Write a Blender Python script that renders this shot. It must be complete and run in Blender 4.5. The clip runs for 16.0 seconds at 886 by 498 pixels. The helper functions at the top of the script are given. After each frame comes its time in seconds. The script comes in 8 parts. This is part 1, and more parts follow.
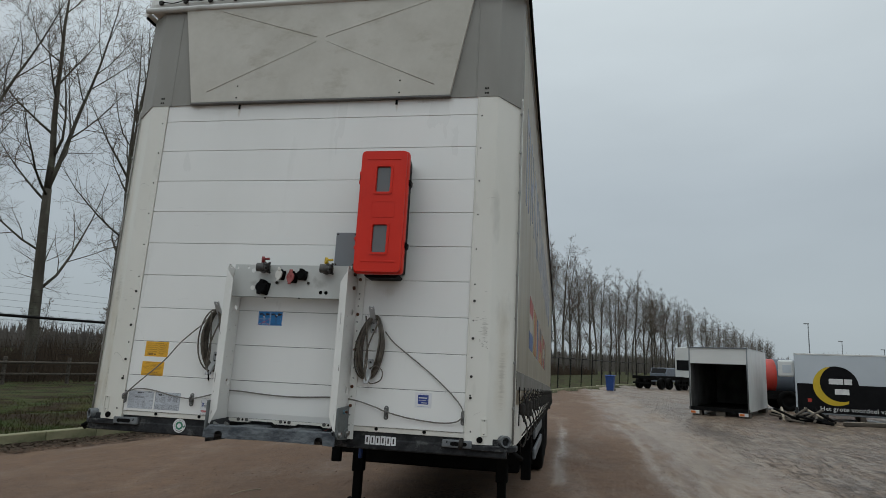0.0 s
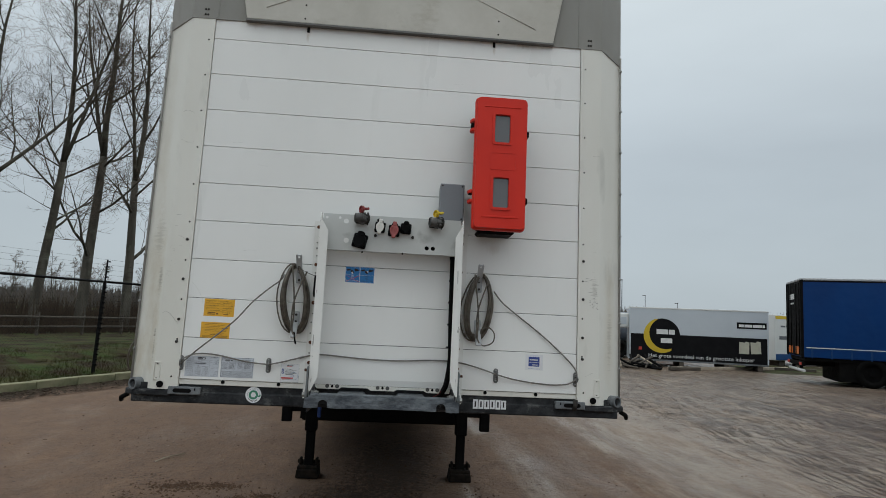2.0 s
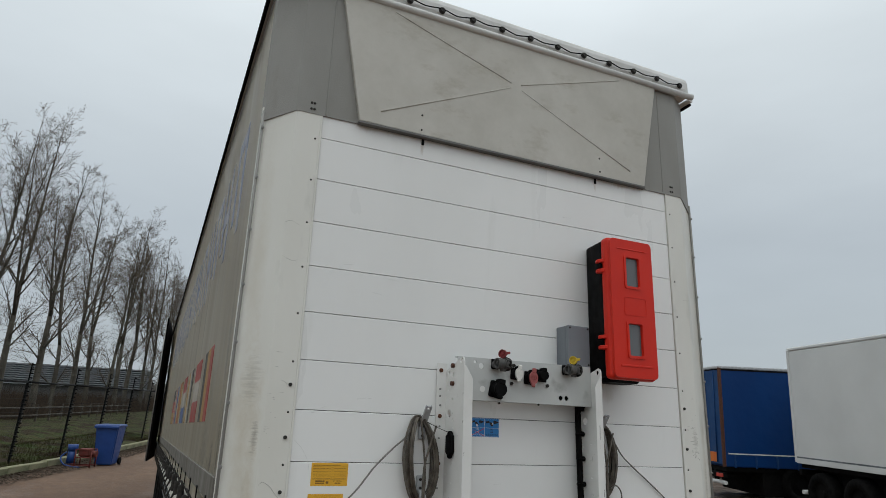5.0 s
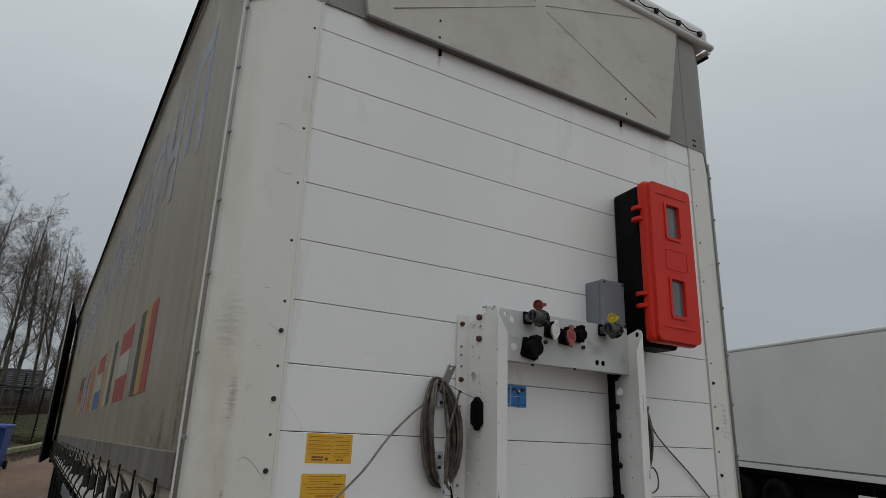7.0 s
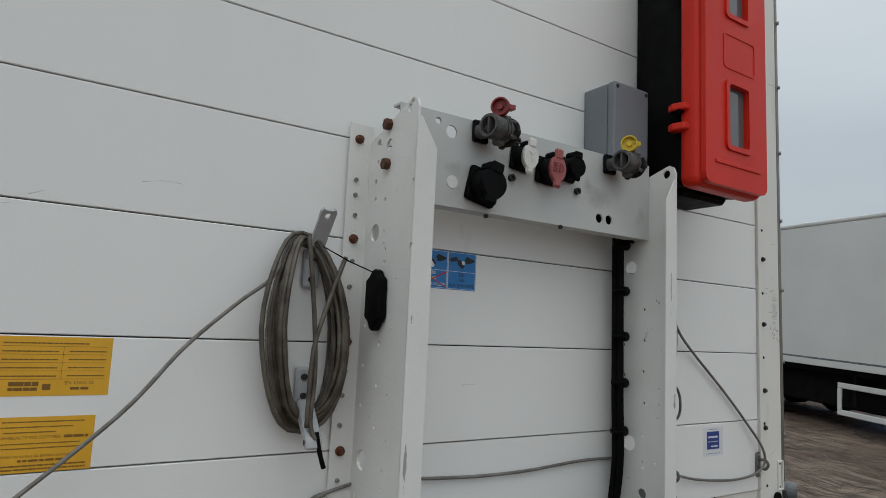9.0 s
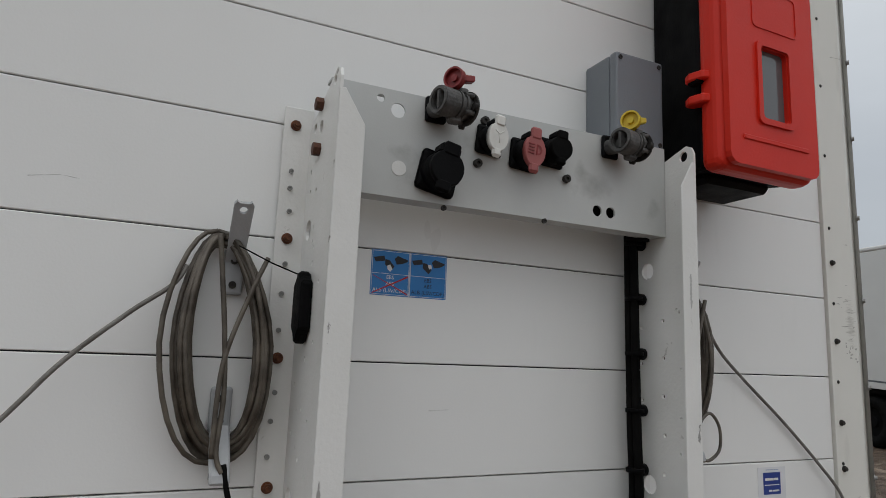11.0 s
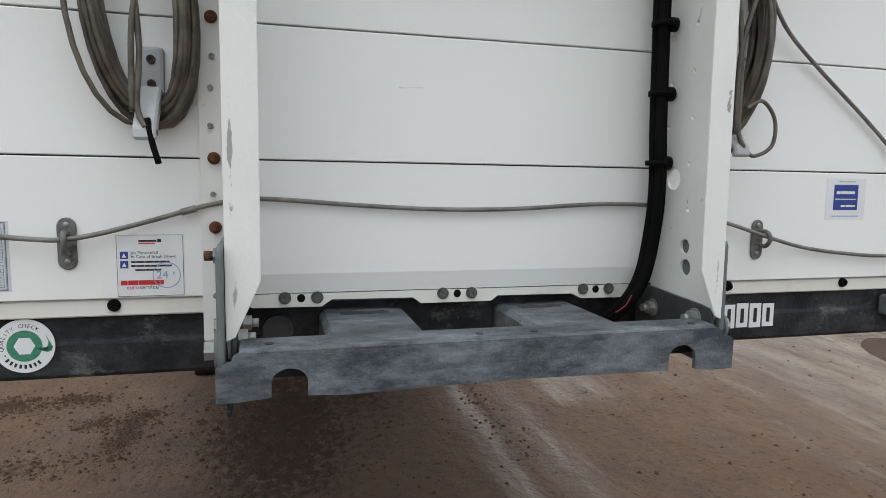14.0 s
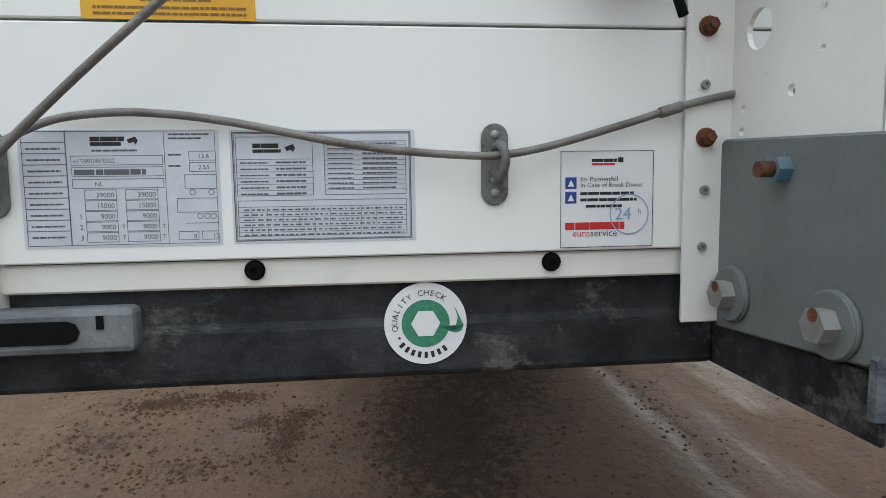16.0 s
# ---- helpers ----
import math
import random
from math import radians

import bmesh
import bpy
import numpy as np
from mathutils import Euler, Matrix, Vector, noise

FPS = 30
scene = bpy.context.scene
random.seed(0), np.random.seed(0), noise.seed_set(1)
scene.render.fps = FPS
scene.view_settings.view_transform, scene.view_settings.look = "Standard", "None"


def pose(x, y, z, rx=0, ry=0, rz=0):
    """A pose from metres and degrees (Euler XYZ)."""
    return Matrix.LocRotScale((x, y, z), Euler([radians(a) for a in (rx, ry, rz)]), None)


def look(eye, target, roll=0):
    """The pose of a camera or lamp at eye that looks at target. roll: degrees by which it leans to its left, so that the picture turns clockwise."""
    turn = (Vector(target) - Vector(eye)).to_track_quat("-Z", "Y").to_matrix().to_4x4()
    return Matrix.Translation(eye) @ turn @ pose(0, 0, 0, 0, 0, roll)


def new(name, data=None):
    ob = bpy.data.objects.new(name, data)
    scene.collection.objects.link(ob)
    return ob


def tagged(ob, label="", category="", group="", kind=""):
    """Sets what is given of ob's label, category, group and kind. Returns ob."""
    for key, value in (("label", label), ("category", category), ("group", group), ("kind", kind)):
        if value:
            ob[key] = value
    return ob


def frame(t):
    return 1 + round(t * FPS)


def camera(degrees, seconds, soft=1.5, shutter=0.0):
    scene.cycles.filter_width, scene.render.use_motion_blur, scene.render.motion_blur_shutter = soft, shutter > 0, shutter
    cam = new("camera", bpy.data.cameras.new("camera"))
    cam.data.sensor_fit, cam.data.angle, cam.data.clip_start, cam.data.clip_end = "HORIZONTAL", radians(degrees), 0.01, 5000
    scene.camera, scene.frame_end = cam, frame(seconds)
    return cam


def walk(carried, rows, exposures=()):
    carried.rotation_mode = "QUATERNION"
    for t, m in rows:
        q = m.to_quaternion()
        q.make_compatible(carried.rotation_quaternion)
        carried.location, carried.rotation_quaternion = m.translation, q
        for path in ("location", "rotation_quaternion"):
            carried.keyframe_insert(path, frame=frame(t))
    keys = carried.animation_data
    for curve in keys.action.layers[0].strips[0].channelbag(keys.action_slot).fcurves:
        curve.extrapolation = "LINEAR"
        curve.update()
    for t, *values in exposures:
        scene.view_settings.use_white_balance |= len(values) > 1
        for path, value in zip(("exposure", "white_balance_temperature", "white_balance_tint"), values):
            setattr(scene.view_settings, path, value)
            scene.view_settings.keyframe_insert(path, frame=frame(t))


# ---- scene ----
cam = camera(69.9, 16.0, soft=0.8)
# the trailer stands nose-high on its landing legs: NOSE carries its own frame into the yard
NOSE = pose(0, 0, 0.235, -2.3, 0.34, 0)
PATH = [
    (0, (1.51, -3.45, 1.446), (1.142, -1.53, 1.866), 3.1),
    (0.5, (1.16, -3.417, 1.458), (0.904, -1.476, 1.866), 2.9),
    (1, (0.737, -3.47, 1.443), (0.598, -1.514, 1.84), 2.9),
    (1.5, (0.38, -3.445, 1.419), (0.371, -1.473, 1.75), 2.7),
    (2, (0.025, -3.326, 1.437), (0.176, -1.354, 1.732), 2.6),
    (2.5, (-0.372, -3.242, 1.431), (-0.008, -1.295, 1.704), 2.5),
    (3, (-0.689, -3.099, 1.496), (-0.113, -1.198, 1.73), 2.3),
    (3.5, (-0.966, -2.946, 1.579), (-0.308, -1.075, 1.829), 1.9),
    (4, (-1.197, -2.841, 1.67), (-0.539, -0.977, 1.975), 1.5),
    (4.5, (-1.379, -2.734, 1.711), (-0.683, -0.912, 2.152), 1.3),
    (4.7, (-1.457, -2.703, 1.734), (-0.736, -0.91, 2.249), 1.5),
    (6.8, (-1.699, -2.018, 1.602), (-0.703, -0.41, 2.251), 1.8),
    (7, (-1.63, -1.923, 1.588), (-0.641, -0.289, 2.179), 2.0),
    (7.5, (-1.52, -1.616, 1.529), (-0.467, 0.026, 1.971), 2.2),
    (8, (-1.307, -1.399, 1.531), (-0.224, 0.262, 1.793), 2.4),
    (8.5, (-1.074, -1.232, 1.602), (0.014, 0.429, 1.846), 2.4),
    (8.7, (-0.999, -1.165, 1.639), (0.091, 0.495, 1.872), 2.6),
    (10.8, (-0.555, -1.065, 1.68), (0.298, 0.712, 2.024), 2.3),
    (11, (-0.579, -1.073, 1.633), (0.247, 0.719, 1.958), 2.3),
    (11.5, (-0.658, -1.122, 1.561), (0.118, 0.715, 1.715), 2.2),
    (12, (-0.607, -1.146, 1.503), (0.121, 0.716, 1.487), 2.0),
    (12.5, (-0.474, -1.146, 1.436), (0.202, 0.733, 1.324), 1.7),
    (13, (-0.413, -1.062, 1.387), (0.208, 0.832, 1.221), 1.5),
    (13.5, (-0.316, -1.012, 1.398), (0.249, 0.897, 1.207), 1.0),
    (14, (-0.286, -1.006, 1.381), (0.213, 0.919, 1.175), 0.8),
    (14.5, (-0.363, -0.985, 1.36), (0.064, 0.956, 1.129), 0.5),
    (15, (-0.508, -0.875, 1.339), (-0.137, 1.077, 1.115), 0.4),
    (15.5, (-0.629, -0.774, 1.309), (-0.319, 1.189, 1.08), -0.3),
    (16, (-0.695, -0.581, 1.27), (-0.466, 1.395, 1.069), -0.8),
]
walk(cam, [(t, NOSE @ look(eye, target, roll)) for t, eye, target, roll in PATH],
     exposures=[(0, -0.24, 6400, 7.5), (1.0, -0.20, 6400, 7.5), (1.5, -0.06, 6420, 8), (2.5, -0.02, 6400, 7.5), (4.5, -0.01, 6450, 8.5), (7.0, -0.47, 6550, 10), (7.5, -0.30, 6520, 10), (8.0, -0.09, 6450, 9), (8.5, -0.06, 6450, 9),
                (11.0, -0.13, 6600, 12.5), (11.5, 0.15, 6600, 12), (12.0, 0.26, 6600, 11.5), (12.5, 0.57, 6500, 11), (14.5, 0.61, 6450, 10.5), (16.0, 0.62, 6300, 8.5)])

# ---- world, sun ----
world = bpy.data.worlds.new("overcast_sky")
world.use_nodes = True
scene.world = world
wn, wl = world.node_tree.nodes, world.node_tree.links
wbg = wn["Background"]
sky = wn.new("ShaderNodeTexSky")
sky.sky_type = "NISHITA"
sky.sun_disc = False
sky.sun_elevation, sky.sun_rotation = radians(58), radians(205)
sky.dust_density, sky.air_density = 4.0, 1.0
skyk = wn.new("ShaderNodeMix"); skyk.data_type = "RGBA"; skyk.blend_type = "MULTIPLY"; skyk.inputs[0].default_value = 1.0
skyk.inputs[7].default_value = (0.07, 0.07, 0.07, 1)
wl.new(sky.outputs[0], skyk.inputs[6])
wtc = wn.new("ShaderNodeTexCoord")
wsep = wn.new("ShaderNodeSeparateXYZ"); wl.new(wtc.outputs["Generated"], wsep.inputs[0])
wramp = wn.new("ShaderNodeValToRGB")          # cloud deck: dim at the horizon, bright overhead
wl.new(wsep.outputs[2], wramp.inputs[0])
wr = wramp.color_ramp
wr.elements[0].position, wr.elements[0].color = 0.0, (0.50, 0.56, 0.60, 1)
wr.elements[1].position, wr.elements[1].color = 1.0, (1.46, 1.55, 1.58, 1)
e = wr.elements.new(0.25); e.color = (0.55, 0.61, 0.66, 1)
e = wr.elements.new(0.5); e.color = (0.80, 0.87, 0.91, 1)
wno = wn.new("ShaderNodeTexNoise"); wno.inputs["Scale"].default_value = 2.2; wno.inputs["Detail"].default_value = 5
wmp = wn.new("ShaderNodeMapping"); wmp.inputs["Scale"].default_value = (1, 1, 3)
wl.new(wtc.outputs["Generated"], wmp.inputs[0]); wl.new(wmp.outputs[0], wno.inputs[0])
wnr = wn.new("ShaderNodeMapRange"); wnr.inputs[3].default_value, wnr.inputs[4].default_value = 0.86, 1.14
wl.new(wno.outputs["Fac"], wnr.inputs[0])
wcl = wn.new("ShaderNodeMix"); wcl.data_type = "RGBA"; wcl.blend_type = "MULTIPLY"; wcl.inputs[0].default_value = 1.0
wl.new(wramp.outputs[0], wcl.inputs[6]); wl.new(wnr.outputs[0], wcl.inputs[7])
wmix = wn.new("ShaderNodeMix"); wmix.data_type = "RGBA"; wmix.inputs[0].default_value = 0.88
wl.new(skyk.outputs[2], wmix.inputs[6]); wl.new(wcl.outputs[2], wmix.inputs[7])
wl.new(wmix.outputs[2], wbg.inputs[0])
wbg.inputs[1].default_value = 1.0

sun_data = bpy.data.lights.new("sun", "SUN")
sun_data.energy, sun_data.angle, sun_data.color = 0.5, radians(80), (0.96, 1.0, 0.99)
sun = new("sun", sun_data)
sun.matrix_world = look((-5, -6, 36), (0, 0, 0))


# ---- materials ----
def material(name, a, b=None, scale=6.0, rough=0.6, metal=0.0, bump=0.0, fine=60.0, stretch=(1, 1, 1), spec=0.5, vary=0.0, rvar=0.12, detail=6.0, lo=0.35, hi=0.65, c=None, cscale=2.0, clo=0.55, chi=0.75, cstretch=(1, 1, 1), turn=0.0, nrough=0.5):
    """Two tones mixed by noise, a third (c) as stains or wear, fine bump."""
    m = bpy.data.materials.new(name)
    m.use_nodes = True
    n, l = m.node_tree.nodes, m.node_tree.links
    p = n["Principled BSDF"]
    p.inputs["Metallic"].default_value, p.inputs["Specular IOR Level"].default_value = metal, spec
    tc = n.new("ShaderNodeTexCoord")

    def noise_of(sc, st, det, lo_, hi_):
        mp = n.new("ShaderNodeMapping"); mp.inputs["Scale"].default_value = st; mp.inputs["Rotation"].default_value = (0, 0, radians(turn))
        nz = n.new("ShaderNodeTexNoise"); nz.inputs["Scale"].default_value, nz.inputs["Detail"].default_value, nz.inputs["Roughness"].default_value = sc, det, nrough
        mr = n.new("ShaderNodeMapRange"); mr.inputs[1].default_value, mr.inputs[2].default_value = lo_, hi_
        l.new(tc.outputs["Object"], mp.inputs[0]); l.new(mp.outputs[0], nz.inputs["Vector"]); l.new(nz.outputs["Fac"], mr.inputs[0])
        return mr.outputs[0]

    b = b or tuple(v * 0.85 for v in a)
    mix = n.new("ShaderNodeMix"); mix.data_type = "RGBA"
    mix.inputs[6].default_value, mix.inputs[7].default_value = (*a, 1), (*b, 1)
    fac = noise_of(scale, stretch, detail, lo, hi)
    l.new(fac, mix.inputs[0])
    out = mix.outputs[2]
    if c:
        mx = n.new("ShaderNodeMix"); mx.data_type = "RGBA"
        l.new(noise_of(cscale, cstretch, 8.0, clo, chi), mx.inputs[0]); l.new(out, mx.inputs[6]); mx.inputs[7].default_value = (*c, 1)
        out = mx.outputs[2]
    if vary:
        oi = n.new("ShaderNodeObjectInfo")
        mr = n.new("ShaderNodeMapRange"); mr.inputs[3].default_value, mr.inputs[4].default_value = 1 - vary, 1 + vary
        l.new(oi.outputs["Random"], mr.inputs[0])
        hs = n.new("ShaderNodeHueSaturation"); l.new(mr.outputs[0], hs.inputs["Value"]); l.new(out, hs.inputs["Color"])
        out = hs.outputs[0]
    l.new(out, p.inputs["Base Color"])
    rr = n.new("ShaderNodeMapRange"); rr.inputs[3].default_value, rr.inputs[4].default_value = max(0.03, rough - rvar), min(1, rough + rvar)
    l.new(noise_of(scale * 2.7, stretch, 4.0, 0.3, 0.7), rr.inputs[0]); l.new(rr.outputs[0], p.inputs["Roughness"])
    if bump:
        bp = n.new("ShaderNodeBump"); bp.inputs["Strength"].default_value, bp.inputs["Distance"].default_value = 1.0, bump
        l.new(noise_of(fine, (1, 1, 1), 5.0, 0.2, 0.8), bp.inputs["Height"]); l.new(bp.outputs[0], p.inputs["Normal"])
    return m


W_PANEL = material("white_coated_panel", (0.825, 0.825, 0.808), (0.78, 0.78, 0.762), 1.6, 0.36, bump=0.00008, fine=240, stretch=(1, 1, 0.35), vary=0.015, c=(0.66, 0.66, 0.63), cscale=3.5, clo=0.60, chi=0.85, cstretch=(1.5, 1, 0.22))
W_POST = material("white_corner_paint", (0.745, 0.735, 0.685), (0.675, 0.660, 0.600), 2.4, 0.42, bump=0.00015, fine=120, stretch=(1, 1, 0.3), c=(0.44, 0.43, 0.39), cscale=9.0, clo=0.60, chi=0.84, cstretch=(0.8, 0.8, 0.25))
W_RACK = material("white_rack_paint", (0.77, 0.765, 0.74), (0.715, 0.71, 0.68), 7.0, 0.42, bump=0.0003, fine=150, c=(0.22, 0.20, 0.17), cscale=26.0, clo=0.70, chi=0.76)
RACK_GREY = material("grey_primed_steel", (0.53, 0.54, 0.525), (0.47, 0.48, 0.465), 5.0, 0.5, bump=0.0001, fine=300, c=(0.30, 0.30, 0.285), cscale=11.0, clo=0.60, chi=0.80)
DARK_GAP = material("dark_joint_sealant", (0.06, 0.06, 0.065), rough=0.8)
GALV = material("galvanised_steel", (0.085, 0.092, 0.10), (0.20, 0.215, 0.225), 9.0, 0.55, 0.1, nrough=0.72, bump=0.0010, fine=90, c=(0.06, 0.06, 0.06), cscale=6.0, clo=0.56, chi=0.72)
GALV_RAIL = material("dirty_dark_rail_steel", (0.008, 0.009, 0.011), (0.036, 0.038, 0.041), 16.0, 0.6, 0.0, spec=0.25, bump=0.0015, fine=70, stretch=(0.6, 1, 0.8), detail=10.0, lo=0.42, hi=0.62, c=(0.17, 0.17, 0.165), cscale=9.0, clo=0.55, chi=0.72, cstretch=(0.9, 1, 1.3), nrough=0.78)
GALV_LIGHT = material("galvanised_beam_steel", (0.042, 0.049, 0.060), (0.205, 0.226, 0.245), 20.0, 0.55, 0.0, spec=0.3, bump=0.0014, fine=110, stretch=(0.42, 1, 1.1), c=(0.055, 0.058, 0.060), cscale=9.0, clo=0.50, chi=0.70, cstretch=(0.8, 1, 0.9), lo=0.40, hi=0.66, detail=10.0, nrough=0.78)
FOOT_PLATE = material("dark_shaded_foot_steel", (0.034, 0.035, 0.037), (0.062, 0.064, 0.067), 14.0, 0.6, 0.0, nrough=0.75, spec=0.3, bump=0.0008, fine=120, c=(0.10, 0.105, 0.11), cscale=12, clo=0.6, chi=0.75)
PLATE_GREY = material("grey_bracket_plate", (0.125, 0.138, 0.138), (0.155, 0.168, 0.168), 8.0, 0.6, 0.0, nrough=0.75, spec=0.3, bump=0.0006, fine=130, c=(0.27, 0.28, 0.28), cscale=20, clo=0.64, chi=0.74)
CANVAS = material("weathered_grey_canvas", (0.30, 0.295, 0.275), (0.24, 0.235, 0.215), 3.0, 0.75, bump=0.0010, fine=260, stretch=(1, 1, 0.4), c=(0.17, 0.15, 0.12), cscale=2.5, clo=0.60, chi=0.80, cstretch=(2, 1, 0.5))
DEFLECT = material("weathered_grey_canvas_panel", (0.56, 0.54, 0.49), (0.45, 0.43, 0.38), 1.6, 0.62, bump=0.0004, fine=220, nrough=0.7, c=(0.30, 0.265, 0.20), cscale=1.7, clo=0.54, chi=0.76, cstretch=(1, 1, 1.8))
CURTAIN = material("dirty_grey_tarpaulin", (0.72, 0.66, 0.54), (0.62, 0.555, 0.44), 2.2, 0.40, bump=0.0003, fine=5, stretch=(1, 1.2, 0.18), spec=0.6, c=(0.29, 0.25, 0.19), cscale=3.0, clo=0.56, chi=0.90, cstretch=(1, 2.2, 0.16))
HEM = material("dirty_grey_hem_band", (0.20, 0.19, 0.17), (0.13, 0.12, 0.10), 5.0, 0.6, stretch=(1, 1, 0.5), c=(0.09, 0.07, 0.05), cscale=3.0, clo=0.5, chi=0.7)
TARP_WHITE = material("white_roof_tarpaulin", (0.68, 0.68, 0.66), (0.56, 0.555, 0.53), 4.0, 0.5, bump=0.002, fine=14, c=(0.35, 0.34, 0.30), cscale=4, clo=0.62, chi=0.8)
HEM_SHADE = material("shade_dark_hem_band", (0.10, 0.10, 0.098), (0.15, 0.148, 0.14), 3.0, 0.6)
RED_PL = material("red_moulded_plastic", (0.66, 0.026, 0.011), (0.60, 0.022, 0.010), 4.0, 0.42, spec=0.28, bump=0.0002, fine=200, rvar=0.06)
BLACK_PL = material("black_moulded_plastic", (0.003, 0.003, 0.0033), (0.006, 0.006, 0.0065), 8.0, 0.6, spec=0.07, bump=0.0004, fine=220)
RUBBER = material("black_rubber", (0.003, 0.003, 0.003), (0.007, 0.0068, 0.0065), 9.0, 0.8, spec=0.08, bump=0.0008, fine=60)
GREY_PL = material("grey_enclosure_paint", (0.185, 0.20, 0.22), (0.165, 0.18, 0.198), 5.0, 0.45, bump=0.0004, fine=260)
CAST = material("weathered_cast_aluminium", (0.050, 0.049, 0.047), (0.115, 0.113, 0.108), 45.0, 0.6, 0.1, bump=0.0008, fine=160)
CABLE_GREY = material("dirty_grey_customs_cable", (0.115, 0.105, 0.092), (0.205, 0.195, 0.178), 30.0, 0.45, bump=0.0006, fine=400)
CABLE = material("dirty_steel_cable_in_clear_sleeve", (0.050, 0.040, 0.030), (0.135, 0.115, 0.090), 28.0, 0.45, bump=0.0006, fine=400)
ALU = material("cast_grey_bracket", (0.46, 0.47, 0.48), (0.36, 0.37, 0.38), 14.0, 0.5, 0.0, bump=0.0005, fine=150)
STEEL = material("zinc_plated_steel", (0.36, 0.36, 0.35), (0.24, 0.24, 0.23), 30.0, 0.5, 0.4, bump=0.0003, fine=200)
DARK_STEEL = material("dark_oxidised_steel", (0.018, 0.017, 0.016), (0.042, 0.038, 0.034), 40.0, 0.65, 0.0, spec=0.25, bump=0.0006, fine=200)
LOOP = material("weathered_grey_loop_steel", (0.10, 0.10, 0.098), (0.19, 0.19, 0.185), 60.0, 0.5, 0.2, nrough=0.7, bump=0.0006, fine=200, c=(0.055, 0.045, 0.035), cscale=50.0, clo=0.52, chi=0.66)
RUST = material("rusted_steel", (0.19, 0.062, 0.022), (0.08, 0.03, 0.016), 60.0, 0.8, 0.1, bump=0.0010, fine=200)
RUST_DARK = material("dark_rusted_bolt", (0.055, 0.022, 0.014), (0.11, 0.04, 0.02), 60.0, 0.75, 0.1, bump=0.0010, fine=200)
SCUFF = material("grey_rub_mark", (0.37, 0.36, 0.325), (0.49, 0.475, 0.43), 30.0, 0.6)
SCUFF_PALE = material("faint_rub_mark", (0.60, 0.60, 0.58), (0.68, 0.68, 0.66), 30.0, 0.6)
BLUE_NUT = material("blue_chromate_nut", (0.10, 0.25, 0.33), (0.16, 0.20, 0.22), 60.0, 0.5, 0.4)
WHITE_CAP = material("white_socket_cap", (0.72, 0.71, 0.67), (0.62, 0.61, 0.57), 30.0, 0.45)
RED_CAP = material("faded_red_socket_cap", (0.33, 0.085, 0.08), (0.28, 0.07, 0.065), 25.0, 0.55)
DRED_CAP = material("dark_red_coupling_cap", (0.24, 0.025, 0.025), (0.20, 0.02, 0.02), 25.0, 0.5)
YEL_CAP = material("yellow_coupling_cap", (0.68, 0.50, 0.03), (0.60, 0.42, 0.02), 25.0, 0.5)
CLEAR = bpy.data.materials.new("clear_window_plastic"); CLEAR.use_nodes = True
cp = CLEAR.node_tree.nodes["Principled BSDF"]
cp.inputs["Base Color"].default_value = (0.11, 0.115, 0.12, 1); cp.inputs["Specular IOR Level"].default_value = 0.9; cp.inputs["Roughness"].default_value = 0.07; cp.inputs["IOR"].default_value = 1.45
# printed things
YEL_LAB = material("yellow_label_film", (0.76, 0.405, 0.025), (0.70, 0.37, 0.022), 20.0, 0.45)
BLUE_LAB = material("blue_label_film", (0.020, 0.20, 0.52), (0.018, 0.18, 0.48), 20.0, 0.45)
WHITE_LAB = material("white_label_film", (0.74, 0.745, 0.76), (0.70, 0.705, 0.72), 20.0, 0.4)
SILVER_LAB = material("silver_type_plate_film", (0.60, 0.63, 0.68), (0.54, 0.57, 0.615), 30.0, 0.42, 0.15, c=(0.66, 0.67, 0.69), cscale=40, clo=0.6, chi=0.8)
INK = material("black_print", (0.014, 0.014, 0.017), rough=0.55)
INK_GREY = material("grey_print", (0.115, 0.12, 0.135), rough=0.55)
INK_BROWN = material("brown_print", (0.22, 0.105, 0.014), rough=0.55)
INK_RED = material("red_print", (0.52, 0.02, 0.02), rough=0.5)
INK_BLUE = material("blue_print", (0.02, 0.05, 0.26), rough=0.5)
INK_PALE = material("pale_blue_print", (0.30, 0.38, 0.55), rough=0.5)
INK_GREEN = material("green_print", (0.030, 0.185, 0.105), (0.055, 0.24, 0.15), 260.0, rough=0.5)
INK_WHITE = material("white_print", (0.75, 0.75, 0.74), rough=0.5)
FLAG_BLACK = material("faded_black_print", (0.045, 0.043, 0.04), (0.09, 0.085, 0.075), 6.0, 0.6)
FLAG_YEL = material("faded_yellow_print", (0.42, 0.25, 0.07), (0.36, 0.23, 0.09), 6.0, 0.6)
FLAG_RED = material("faded_red_print", (0.34, 0.055, 0.042), (0.27, 0.060, 0.048), 6.0, 0.6)
FLAG_BLUE = material("faded_blue_print", (0.07, 0.11, 0.26), (0.09, 0.13, 0.25), 6.0, 0.6)
FLAG_WHITE = material("faded_white_print", (0.44, 0.40, 0.34), (0.37, 0.34, 0.29), 6.0, 0.6)
FLAG_LETTER = material("washed_out_blue_print", (0.20, 0.24, 0.36), (0.42, 0.40, 0.38), 7.0, 0.6, stretch=(1, 1, 0.4))
